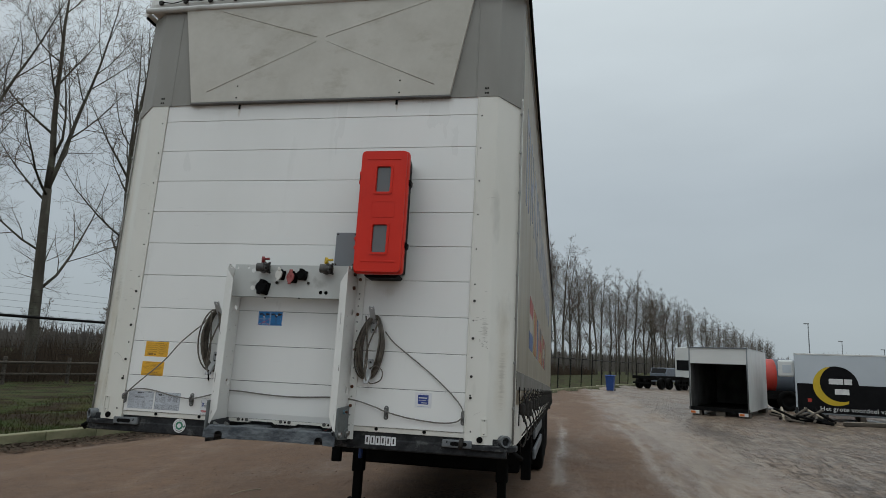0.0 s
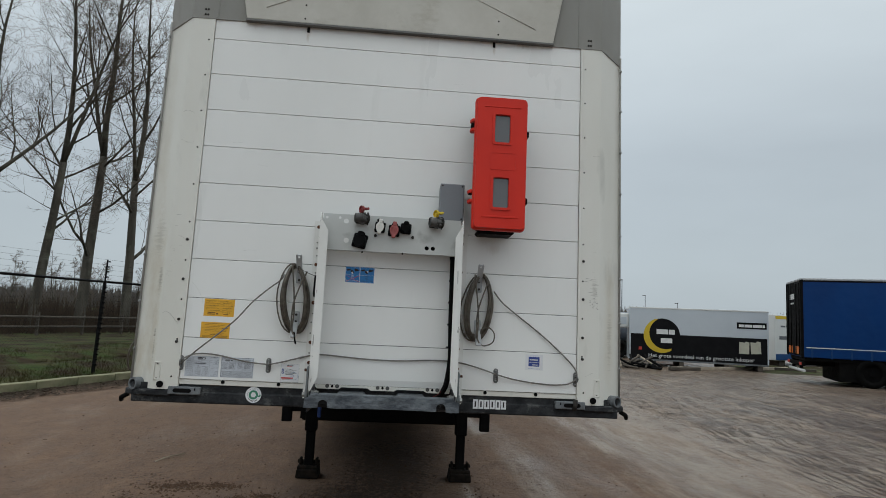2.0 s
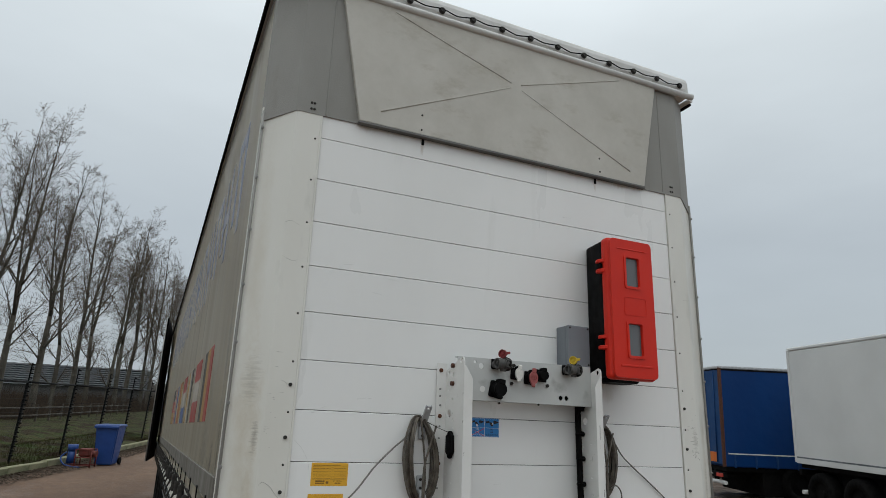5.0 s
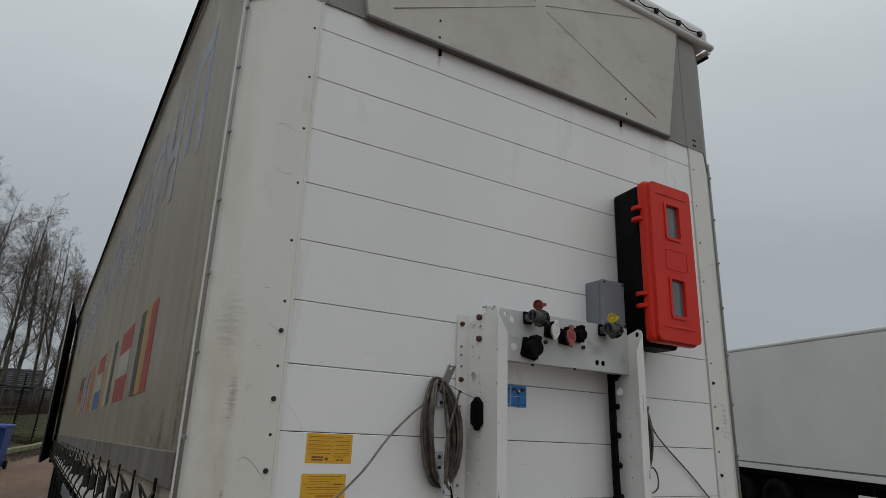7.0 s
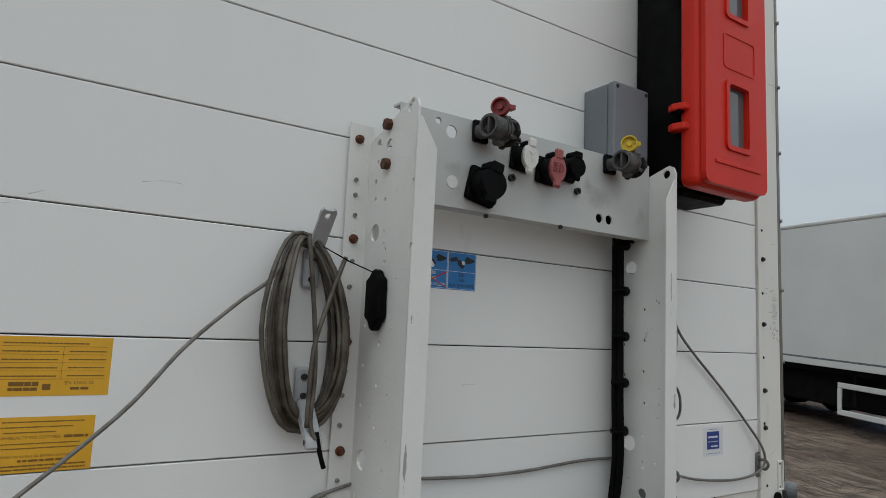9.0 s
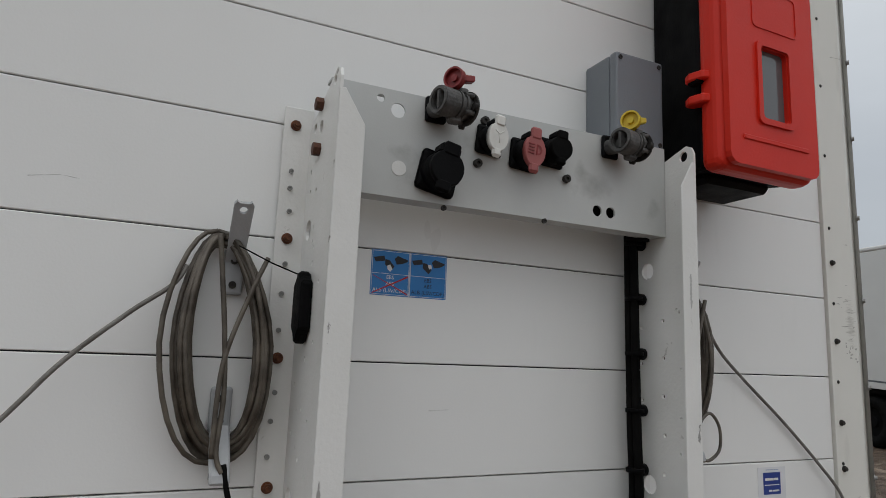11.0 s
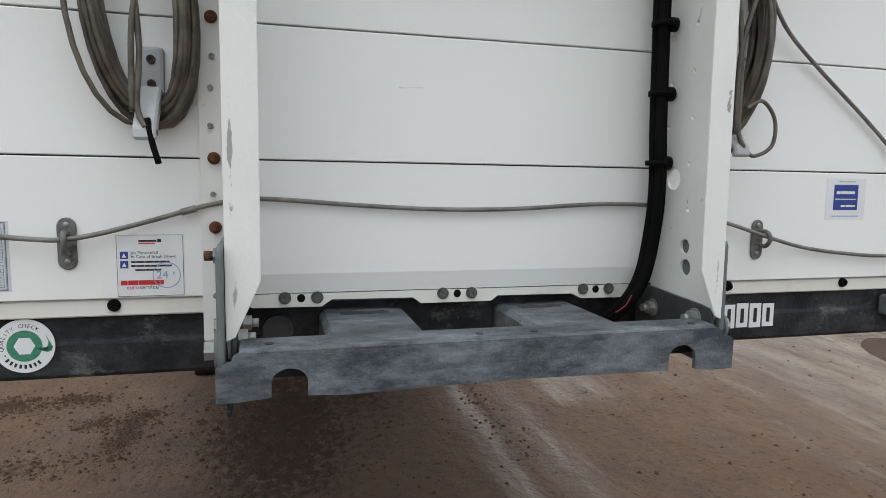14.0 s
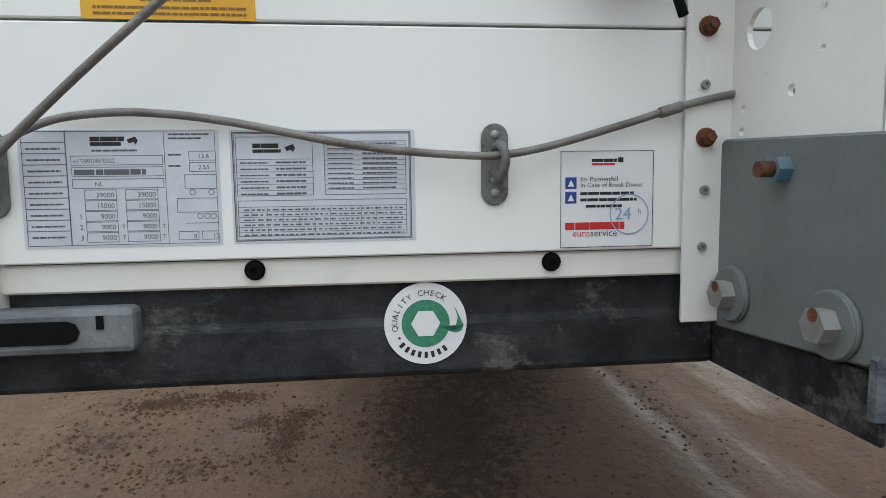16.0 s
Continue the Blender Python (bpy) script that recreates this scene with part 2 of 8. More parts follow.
# yard
FOOT = material("muddy_black_steel", (0.006, 0.0055, 0.005), (0.020, 0.014, 0.010), 14.0, 0.9, spec=0.15, bump=0.004, fine=40)
CLOD = material("dark_mud_clod", (0.056, 0.032, 0.019), (0.105, 0.063, 0.039), 40.0, 0.9, spec=0.2)
KERB = material("concrete_kerb", (0.255, 0.238, 0.145), (0.175, 0.175, 0.095), 4.0, 0.85, bump=0.006, fine=40, c=(0.09, 0.10, 0.05), cscale=3.0, clo=0.55, chi=0.75)
GRASS = material("winter_grass", (0.038, 0.058, 0.016), (0.060, 0.052, 0.022), 1.3, 0.9, spec=0.1, c=(0.034, 0.023, 0.014), cscale=0.9, clo=0.46, chi=0.60)
BARK = material("grey_poplar_bark", (0.115, 0.103, 0.083), (0.062, 0.055, 0.045), 3.0, 0.9, spec=0.2, bump=0.02, fine=12, stretch=(1, 1, 0.2), c=(0.15, 0.155, 0.115), cscale=1.5, clo=0.55, chi=0.75)
TWIG = material("brown_twigs", (0.10, 0.080, 0.064), (0.14, 0.11, 0.085), 2.0, 0.9, spec=0.2)
BRUSH = material("dry_brush", (0.050, 0.037, 0.028), (0.085, 0.063, 0.045), 0.6, 0.95, spec=0.1)
FAR_WOOD = material("far_bare_woods", (0.10, 0.088, 0.078), (0.13, 0.115, 0.10), 0.05, 0.95)
FENCE_BLACK = material("black_fence_coating", (0.004, 0.004, 0.0045), (0.007, 0.007, 0.007), 8.0, 0.6, spec=0.12)
OLD_WOOD = material("weathered_timber", (0.10, 0.083, 0.066), (0.06, 0.05, 0.039), 3.0, 0.9, bump=0.004, fine=30, stretch=(1, 1, 5))
PALE_WOOD = material("pale_sawn_timber", (0.42, 0.36, 0.28), (0.32, 0.27, 0.21), 4.0, 0.85)
BARN_ROOF = material("grey_fibre_cement_roof", (0.135, 0.145, 0.155), (0.16, 0.17, 0.18), 0.6, 0.8)
BARN_WALL = material("dark_barn_wall", (0.09, 0.09, 0.09), (0.12, 0.115, 0.11), 0.8, 0.85)
VEH_RED_DULL = material("dull_red_machine_paint", (0.16, 0.022, 0.014), (0.10, 0.02, 0.014), 9.0, 0.6)
BIN_BLUE = material("blue_bin_plastic", (0.010, 0.048, 0.20), (0.013, 0.056, 0.23), 4.0, 0.45)
VEH_BLUE = material("blue_trailer_tarpaulin", (0.002, 0.032, 0.135), (0.003, 0.040, 0.160), 0.8, 0.5, spec=0.2, bump=0.006, fine=3, stretch=(1, 1, 0.3))
VEH_BLUE_DOOR = material("blue_door_paint", (0.010, 0.048, 0.15), (0.013, 0.058, 0.17), 0.9, 0.5, spec=0.2)
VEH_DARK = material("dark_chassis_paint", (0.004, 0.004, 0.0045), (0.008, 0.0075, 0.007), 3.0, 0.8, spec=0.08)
VEH_WHITE = material("white_box_body_panel", (0.66, 0.665, 0.65), (0.60, 0.605, 0.59), 0.7, 0.45)
VEH_LGREY = material("light_grey_box_body", (0.52, 0.56, 0.60), (0.48, 0.52, 0.56), 0.6, 0.5)
VEH_BLACK = material("black_box_graphics", (0.005, 0.005, 0.006), (0.008, 0.008, 0.009), 2.0, 0.6, spec=0.12)
LINING = material("dark_grey_lining", (0.17, 0.17, 0.165), (0.10, 0.10, 0.095), 1.2, 0.7, c=(0.05, 0.045, 0.04), cscale=1.0, clo=0.5, chi=0.7)
NOTE = material("cream_note_print", (0.50, 0.49, 0.40), (0.42, 0.41, 0.33), 3.0, 0.5)
VEH_YEL = material("yellow_box_graphics", (0.62, 0.43, 0.02), (0.56, 0.39, 0.02), 2.0, 0.5)
VEH_ORANGE = material("orange_warning_board", (0.62, 0.16, 0.02), (0.55, 0.12, 0.02), 3.0, 0.5)
TANK_RED = material("red_tank_paint", (0.50, 0.045, 0.03), (0.42, 0.04, 0.028), 1.5, 0.4)
TANK_GREY = material("slate_tank_paint", (0.10, 0.12, 0.15), (0.12, 0.14, 0.17), 1.5, 0.45)
WATER = bpy.data.materials.new("muddy_puddle_water"); WATER.use_nodes = True
cp = WATER.node_tree.nodes["Principled BSDF"]
cp.inputs["Base Color"].default_value = (0.10, 0.068, 0.048, 1); cp.inputs["Roughness"].default_value = 0.10; cp.inputs["Specular IOR Level"].default_value = 0.14; cp.inputs["IOR"].default_value = 1.33


def smudge(m, spots, colour, amount=0.85, scale=16.0, stretch=(1.0, 1.0, 2.2), lo=0.14, hi=0.52):
    """Rubbed-on grime round a few places: (centre, half width, half height)."""
    n, l = m.node_tree.nodes, m.node_tree.links
    p = n["Principled BSDF"]; tc = n.new("ShaderNodeTexCoord")
    src = p.inputs["Base Color"].links[0].from_socket
    nz = n.new("ShaderNodeTexNoise"); nz.inputs["Scale"].default_value, nz.inputs["Detail"].default_value, nz.inputs["Roughness"].default_value = scale, 10.0, 0.75
    mp = n.new("ShaderNodeMapping"); mp.inputs["Scale"].default_value = stretch
    l.new(tc.outputs["Object"], mp.inputs[0]); l.new(mp.outputs[0], nz.inputs["Vector"])
    for (x, y, z), w, h, k in spots:
        a = n.new("ShaderNodeMapping"); a.vector_type = "TEXTURE"; a.inputs["Location"].default_value = (x, y, z); a.inputs["Scale"].default_value = (w, w, h)
        d = n.new("ShaderNodeVectorMath"); d.operation = "LENGTH"
        l.new(tc.outputs["Object"], a.inputs[0]); l.new(a.outputs[0], d.inputs[0])
        s = n.new("ShaderNodeMath"); s.operation = "MULTIPLY_ADD"; s.inputs[1].default_value = -0.42; l.new(d.outputs["Value"], s.inputs[0]); l.new(nz.outputs["Fac"], s.inputs[2])
        r = n.new("ShaderNodeMapRange"); r.inputs[1].default_value, r.inputs[2].default_value, r.inputs[4].default_value = lo, hi, amount * k; l.new(s.outputs[0], r.inputs[0])
        x_ = n.new("ShaderNodeMix"); x_.data_type = "RGBA"; x_.inputs[7].default_value = (*colour, 1)
        l.new(r.outputs[0], x_.inputs[0]); l.new(src, x_.inputs[6]); src = x_.outputs[2]
    l.new(src, p.inputs["Base Color"])


smudge(W_POST, [((-1.20, 0.04, 1.65), 0.07, 0.5, 0.9), ((-1.16, 0.02, 1.50), 0.03, 0.35, 0.9), ((-1.22, 0.05, 2.4), 0.05, 0.7, 0.5), ((-1.24, 0.06, 1.30), 0.05, 0.2, 0.9), ((1.20, 0.04, 1.6), 0.05, 0.5, 0.6)], (0.50, 0.43, 0.31), 0.55, 9.0, (1.0, 1.0, 0.6), 0.10, 0.50)
smudge(W_POST, [((-1.16, 0.01, 1.70), 0.030, 0.15, 0.8), ((-1.157, 0.01, 1.43), 0.016, 0.07, 1.0), ((-1.155, 0.01, 1.35), 0.014, 0.16, 0.7), ((-1.19, 0.03, 1.92), 0.08, 0.22, 0.4), ((1.105, 0.0, 1.75), 0.035, 0.14, 0.5), ((1.20, 0.04, 1.5), 0.04, 0.3, 0.4)], (0.25, 0.23, 0.185), 0.75, 40.0, (0.35, 0.35, 3.0), 0.30, 0.48)
smudge(W_RACK, [((-0.345, -0.188, 1.66), 0.007, 0.05, 0.8), ((0.358, -0.188, 1.50), 0.007, 0.10, 0.8), ((-0.343, -0.190, 1.42), 0.006, 0.16, 0.7), ((0.346, -0.190, 1.75), 0.006, 0.10, 0.5), ((-0.340, -0.19, 1.24), 0.007, 0.05, 0.6), ((0.355, -0.19, 1.25), 0.006, 0.06, 0.6)], (0.085, 0.08, 0.07), 0.9, 70.0, (1, 1, 0.4), 0.32, 0.38)
smudge(W_PANEL, [((-0.515, 0.0, 3.080), 0.016, 0.07, 0.8), ((0.515, 0.0, 3.075), 0.016, 0.07, 0.8), ((-0.80, 0.0, 3.115), 0.10, 0.035, 0.5), ((0.70, 0.0, 3.115), 0.12, 0.03, 0.5), ((0.55, 0.0, 1.95), 0.07, 0.05, 0.35)], (0.40, 0.32, 0.22), 0.7, 26.0, (1.0, 1.0, 0.25), 0.22, 0.5)
smudge(CURTAIN, [((-1.27, 0.47, 1.55), 0.06, 0.20, 1.0), ((-1.27, 0.20, 1.62), 0.05, 0.20, 0.9), ((-1.27, 0.5, 1.5), 0.5, 0.12, 0.6), ((-1.27, 0.30, 2.0), 0.06, 0.9, 0.45), ((-1.27, 0.9, 1.6), 0.3, 0.25, 0.5), ((-1.27, 0.15, 1.75), 0.03, 0.5, 0.7), ((1.27, 0.25, 1.6), 0.12, 0.3, 0.5)], (0.15, 0.115, 0.08))


def ground_material():
    m = bpy.data.materials.new("wet_sandy_mud"); m.use_nodes = True
    n, l = m.node_tree.nodes, m.node_tree.links
    p = n["Principled BSDF"]; tc = n.new("ShaderNodeTexCoord")

    def nz(sc, st=(1, 1, 1), det=6.0, lo=0.35, hi=0.65, rz=0.0, rough=0.55):
        mp = n.new("ShaderNodeMapping"); mp.inputs["Scale"].default_value = st; mp.inputs["Rotation"].default_value = (0, 0, radians(rz))
        t = n.new("ShaderNodeTexNoise"); t.inputs["Scale"].default_value, t.inputs["Detail"].default_value, t.inputs["Roughness"].default_value = sc, det, rough
        r = n.new("ShaderNodeMapRange"); r.inputs[1].default_value, r.inputs[2].default_value = lo, hi
        l.new(tc.outputs["Object"], mp.inputs[0]); l.new(mp.outputs[0], t.inputs["Vector"]); l.new(t.outputs["Fac"], r.inputs[0])
        return r.outputs[0]

    def mixc(f, a, b):
        x = n.new("ShaderNodeMix"); x.data_type = "RGBA"; l.new(f, x.inputs[0])
        for k, v in ((6, a), (7, b)):
            if isinstance(v, tuple): x.inputs[k].default_value = (*v, 1)
            else: l.new(v, x.inputs[k])
        return x.outputs[2]

    def layer(name):
        a = n.new("ShaderNodeAttribute"); a.attribute_name = name; return a.outputs["Fac"]

    def broken(a, b, lo, hi):
        """A laid mark, frayed by noise."""
        ad = n.new("ShaderNodeMath"); ad.operation = "ADD"; l.new(a, ad.inputs[0]); l.new(b, ad.inputs[1])
        r = n.new("ShaderNodeMapRange"); r.inputs[1].default_value, r.inputs[2].default_value = lo, hi
        l.new(ad.outputs[0], r.inputs[0]); return r.outputs[0]

    grit, clod_shade = layer("grit"), layer("clod_shade")
    base = mixc(nz(0.45), (0.190, 0.116, 0.073), (0.144, 0.086, 0.053))
    base = mixc(nz(3.0, (1.2, 0.85, 1), 10.0, 0.40, 0.70, rz=8, rough=0.75), base, (0.112, 0.070, 0.048))
    base = mixc(broken(grit, nz(2.4, (2.2, 0.35, 1), 9.0, 0.30, 0.70, rz=4, rough=0.72), 0.92, 1.50), base, (0.284, 0.222, 0.170))  # pale washed grit
    base = mixc(broken(clod_shade, nz(17.0, (1, 0.75, 1), 12.0, 0.28, 0.72, rough=0.80), 1.04, 1.28), base, (0.050, 0.028, 0.016))           # dark clods, and shade under the trailer put into the colour
    base = mixc(broken(layer("rut"), nz(1.7, (0.55, 2.1, 1), 9.0, 0.30, 0.70, rz=-12, rough=0.68), 1.02, 1.30), base, (0.118, 0.082, 0.060))      # churned ruts
    base = mixc(nz(8.0, (1.1, 0.85, 1), 12.0, 0.52, 0.74, rz=25, rough=0.78), base, (0.112, 0.071, 0.050))             # trodden lumps
    base = mixc(broken(layer("rut"), nz(5.0, (2.4, 0.22, 1), 10.0, 0.30, 0.70, rz=3, rough=0.75), 1.05, 1.35), base, (0.086, 0.057, 0.042))             # fine tyre lines
    base = mixc(nz(24.0, det=6.0, lo=0.60, hi=0.70), base, (0.052, 0.033, 0.023))              # crumbs
    base = mixc(nz(70.0, det=2.0, lo=0.70, hi=0.76), base, (0.33, 0.29, 0.25))                 # small stones
    l.new(base, p.inputs["Base Color"])
    wet = broken(grit, nz(0.7, (1.4, 0.4, 1), 6.0, 0.30, 0.70, rz=6), 0.55, 1.35)
    rr = n.new("ShaderNodeMapRange"); rr.inputs[3].default_value, rr.inputs[4].default_value = 0.85, 0.30
    l.new(wet, rr.inputs[0]); l.new(rr.outputs[0], p.inputs["Roughness"]); p.inputs["Specular IOR Level"].default_value = 0.40
    b1 = n.new("ShaderNodeBump"); b1.inputs["Distance"].default_value = 0.022; l.new(nz(14.0, det=9.0, lo=0.2, hi=0.8, rough=0.65), b1.inputs["Height"])
    b2 = n.new("ShaderNodeBump"); b2.inputs["Distance"].default_value = 0.022; l.new(nz(2.6, (1.2, 0.8, 1), 10.0, 0.3, 0.7, rz=35, rough=0.65), b2.inputs["Height"])
    b3 = n.new("ShaderNodeBump"); b3.inputs["Distance"].default_value = 0.045; l.new(broken(layer("rut"), nz(5.0, (2.4, 0.22, 1), 10.0, 0.30, 0.70, rz=3, rough=0.75), 1.0, 1.6), b3.inputs["Height"])
    l.new(b1.outputs[0], b2.inputs["Normal"]); l.new(b2.outputs[0], b3.inputs["Normal"]); l.new(b3.outputs[0], p.inputs["Normal"])
    return m


MUD = ground_material()


# ---- building tools ----
BASE = {}


def thing(name, label, category, base=(0, 0, 0), m=NOSE, group="", kind=""):
    """An Empty at the thing's base. Its parts are written in the frame m."""
    ob = new(name)
    ob.empty_display_size = 0.1
    ob.matrix_world = m @ Matrix.Translation(base)
    BASE[ob] = Vector(base)
    return tagged(ob, label, category, group, kind)


def mesh_of(name, bm, mat):
    me = bpy.data.meshes.new(name)
    bm.normal_update()
    bm.to_mesh(me)
    bm.free()
    for k in (mat if isinstance(mat, (list, tuple)) else [mat]):
        me.materials.append(k)
    return me


def part(name, bm, mat, parent, label="", kind=""):
    me = bm if isinstance(bm, bpy.types.Mesh) else mesh_of(name, bm, mat)
    ob = new(name, me)
    ob.parent = parent
    if parent in BASE:
        ob.location = -BASE[parent]
    return tagged(ob, label, kind=kind)


def solo(name, bm, mat, label, category, m=NOSE, group="", kind=""):
    """A thing that is one mesh."""
    ob = new(name, mesh_of(name, bm, mat))
    ob.matrix_world = m
    BASE[ob] = Vector((0, 0, 0))
    return tagged(ob, label, category, group, kind)


def B():
    return bmesh.new()


def box(bm, x0, x1, y0, y1, z0, z1, bevel=0.0, seg=1, mi=0):
    vs = [bm.verts.new((x, y, z)) for x in (x0, x1) for y in (y0, y1) for z in (z0, z1)]
    fs = [bm.faces.new([vs[i] for i in q]) for q in ((0, 1, 3, 2), (4, 6, 7, 5), (0, 4, 5, 1), (2, 3, 7, 6), (0, 2, 6, 4), (1, 5, 7, 3))]
    for q in fs: q.material_index = mi
    if bevel:
        es = list({e for q in fs for e in q.edges})
        r = bmesh.ops.bevel(bm, geom=es, offset=bevel, segments=seg, affect="EDGES", profile=0.5)
        for q in r["faces"]: q.material_index = mi
    return vs


def prism(bm, pts, a0, a1, axis="z", bevel=0.0, mi=0):
    """A polygon (two coordinates a point) pulled along an axis."""
    def at(p, a):
        return {"x": (a, p[0], p[1]), "y": (p[0], a, p[1]), "z": (p[0], p[1], a)}[axis]
    lo, hi = [bm.verts.new(at(p, a0)) for p in pts], [bm.verts.new(at(p, a1)) for p in pts]
    k = len(pts)
    fs = [bm.faces.new(lo[::-1]), bm.faces.new(hi)] + [bm.faces.new((lo[i], lo[(i + 1) % k], hi[(i + 1) % k], hi[i])) for i in range(k)]
    bmesh.ops.recalc_face_normals(bm, faces=fs)
    for q in fs: q.material_index = mi
    if bevel:
        bmesh.ops.bevel(bm, geom=list({e for q in fs for e in q.edges}), offset=bevel, segments=1, affect="EDGES", profile=0.5)


def frame_of(d):
    d = Vector(d).normalized()
    u = d.cross(Vector((0, 0, 1)) if abs(d.z) < 0.9 else Vector((1, 0, 0))).normalized()
    return d, u, d.cross(u)


def cyl(bm, p0, p1, r, seg=16, r2=None, smooth=True, mi=0):
    p0, p1 = Vector(p0), Vector(p1)
    d, u, v = frame_of(p1 - p0)
    r2 = r if r2 is None else r2
    ring = lambda c, q: [bm.verts.new(c + q * (math.cos(2 * math.pi * i / seg) * u + math.sin(2 * math.pi * i / seg) * v)) for i in range(seg)]
    a, b = ring(p0, r), ring(p1, r2)
    fs = [bm.faces.new(a[::-1]), bm.faces.new(b)]
    for i in range(seg):
        q = bm.faces.new((a[i], a[(i + 1) % seg], b[(i + 1) % seg], b[i])); q.smooth = smooth; fs.append(q)
    bmesh.ops.recalc_face_normals(bm, faces=fs)
    for q in fs: q.material_index = mi


def ring(bm, p0, p1, r, ri, seg=20, mi=0):
    """A pipe with wall thickness."""
    p0, p1 = Vector(p0), Vector(p1)
    d, u, v = frame_of(p1 - p0)
    mk = lambda c, q: [bm.verts.new(c + q * (math.cos(2 * math.pi * i / seg) * u + math.sin(2 * math.pi * i / seg) * v)) for i in range(seg)]
    a, b, c, e = mk(p0, r), mk(p1, r), mk(p1, ri), mk(p0, ri)
    fs = []
    for s, t in ((a, b), (b, c), (c, e), (e, a)):
        for i in range(seg):
            fs.append(bm.faces.new((s[i], s[(i + 1) % seg], t[(i + 1) % seg], t[i])))
    bmesh.ops.recalc_face_normals(bm, faces=fs)
    for q in fs: q.material_index = mi


def tube(bm, pts, r, seg=8, mi=0, radii=None):
    pts = [Vector(p) for p in pts]
    rows, u = [], None
    for i, p in enumerate(pts):
        d = (pts[min(i + 1, len(pts) - 1)] - pts[max(i - 1, 0)]).normalized()
        if u is None: u = frame_of(d)[1]
        u = (u - d * u.dot(d)).normalized()
        v = d.cross(u)
        q = radii[i] if radii else r
        rows.append([bm.verts.new(p + q * (math.cos(2 * math.pi * k / seg) * u + math.sin(2 * math.pi * k / seg) * v)) for k in range(seg)])
    for a, b in zip(rows, rows[1:]):
        for k in range(seg):
            f = bm.faces.new((a[k], a[(k + 1) % seg], b[(k + 1) % seg], b[k])); f.smooth = True; f.material_index = mi
    for f in (bm.faces.new(rows[0][::-1]), bm.faces.new(rows[-1])): f.material_index = mi


def curve_pts(pts, n=8):
    """A smooth line through the points."""
    pts = [Vector(p) for p in pts]
    out = []
    for i in range(len(pts) - 1):
        a, b, c, d = pts[max(i - 1, 0)], pts[i], pts[i + 1], pts[min(i + 2, len(pts) - 1)]
        for k in range(n):
            t = k / n
            out.append(0.5 * ((2 * b) + (c - a) * t + (2 * a - 5 * b + 4 * c - d) * t * t + (3 * b - a - 3 * c + d) * t ** 3))
    return out + [pts[-1]]


def ball(bm, c, r, seg=10, squash=(1, 1, 1), mi=0):
    g = bmesh.ops.create_uvsphere(bm, u_segments=seg, v_segments=max(4, seg // 2), radius=r)
    for v in g["verts"]:
        v.co = Vector((v.co.x * squash[0], v.co.y * squash[1], v.co.z * squash[2])) + Vector(c)
    for f in {f for v in g["verts"] for f in v.link_faces}:
        f.smooth = True; f.material_index = mi


def bolt_mesh(name, mat, r=0.012, h=0.008, washer=0.0, head="hex", shaft=0.0):
    """A bolt head that looks along -y, seated at y = 0."""
    bm = B()
    if washer: cyl(bm, (0, 0, 0), (0, -0.003, 0), washer, 16)
    y = -0.003 if washer else 0.0
    if head == "hex": cyl(bm, (0, y, 0), (0, y - h, 0), r, 6, smooth=False)
    elif head == "dome":
        ball(bm, (0, y, 0), r, 10, (1, h / r, 1))
    else:
        ring(bm, (0, y, 0), (0, y - h, 0), r, r * 0.45, 12); cyl(bm, (0, y, 0), (0, y - h * 0.5, 0), r * 0.46, 8)
    if shaft: cyl(bm, (0, y - h, 0), (0, y - h - shaft, 0), r * 0.55, 10)
    return mesh_of(name, bm, mat)


def put(name, me, at, parent, rz=0.0, rx=0.0, s=1.0, label=""):
    ob = new(name, me)
    ob.parent = parent
    o = BASE.get(parent, Vector((0, 0, 0)))
    ob.matrix_basis = Matrix.Translation(Vector(at) - o) @ pose(0, 0, 0, rx, 0, rz) @ Matrix.Scale(s, 4)
    return tagged(ob, label)


def text_bm(bm, s, x, z, size, y, spread=1.0, mi=0, turn=0.0, width=None, align="LEFT"):
    """Letters of the built-in font, flat in the xz plane at y, facing -y."""
    cu = bpy.data.curves.new("letters", "FONT")
    cu.body, cu.size, cu.align_x, cu.resolution_u = s, size, align, 2
    ob = new("letters", cu)
    bpy.context.view_layer.update()
    me = ob.evaluated_get(bpy.context.evaluated_depsgraph_get()).to_mesh()
    vs = np.array([v.co[:2] for v in me.vertices]).reshape(-1, 2)
    faces = [tuple(p.vertices) for p in me.polygons]
    bpy.data.objects.remove(ob); bpy.data.curves.remove(cu)
    if not len(vs): return
    k = (width / max(1e-6, vs[:, 0].max() - vs[:, 0].min())) if width else spread
    ca, sa = math.cos(radians(turn)), math.sin(radians(turn))
    nv = [bm.verts.new((x + a * k * ca - b * sa, y, z + a * k * sa + b * ca)) for a, b in vs]
    for f in faces:
        q = bm.faces.new([nv[i] for i in f]); q.material_index = mi


def rect(bm, x0, x1, z0, z1, y, mi=0):
    q = bm.faces.new([bm.verts.new(p) for p in ((x0, y, z0), (x1, y, z0), (x1, y, z1), (x0, y, z1))]); q.material_index = mi


def outline(bm, x0, x1, z0, z1, y, w=0.0006, mi=0):
    rect(bm, x0, x1, z0, z0 + w, y, mi); rect(bm, x0, x1, z1 - w, z1, y, mi)
    rect(bm, x0, x0 + w, z0 + w, z1 - w, y, mi); rect(bm, x1 - w, x1, z0 + w, z1 - w, y, mi)


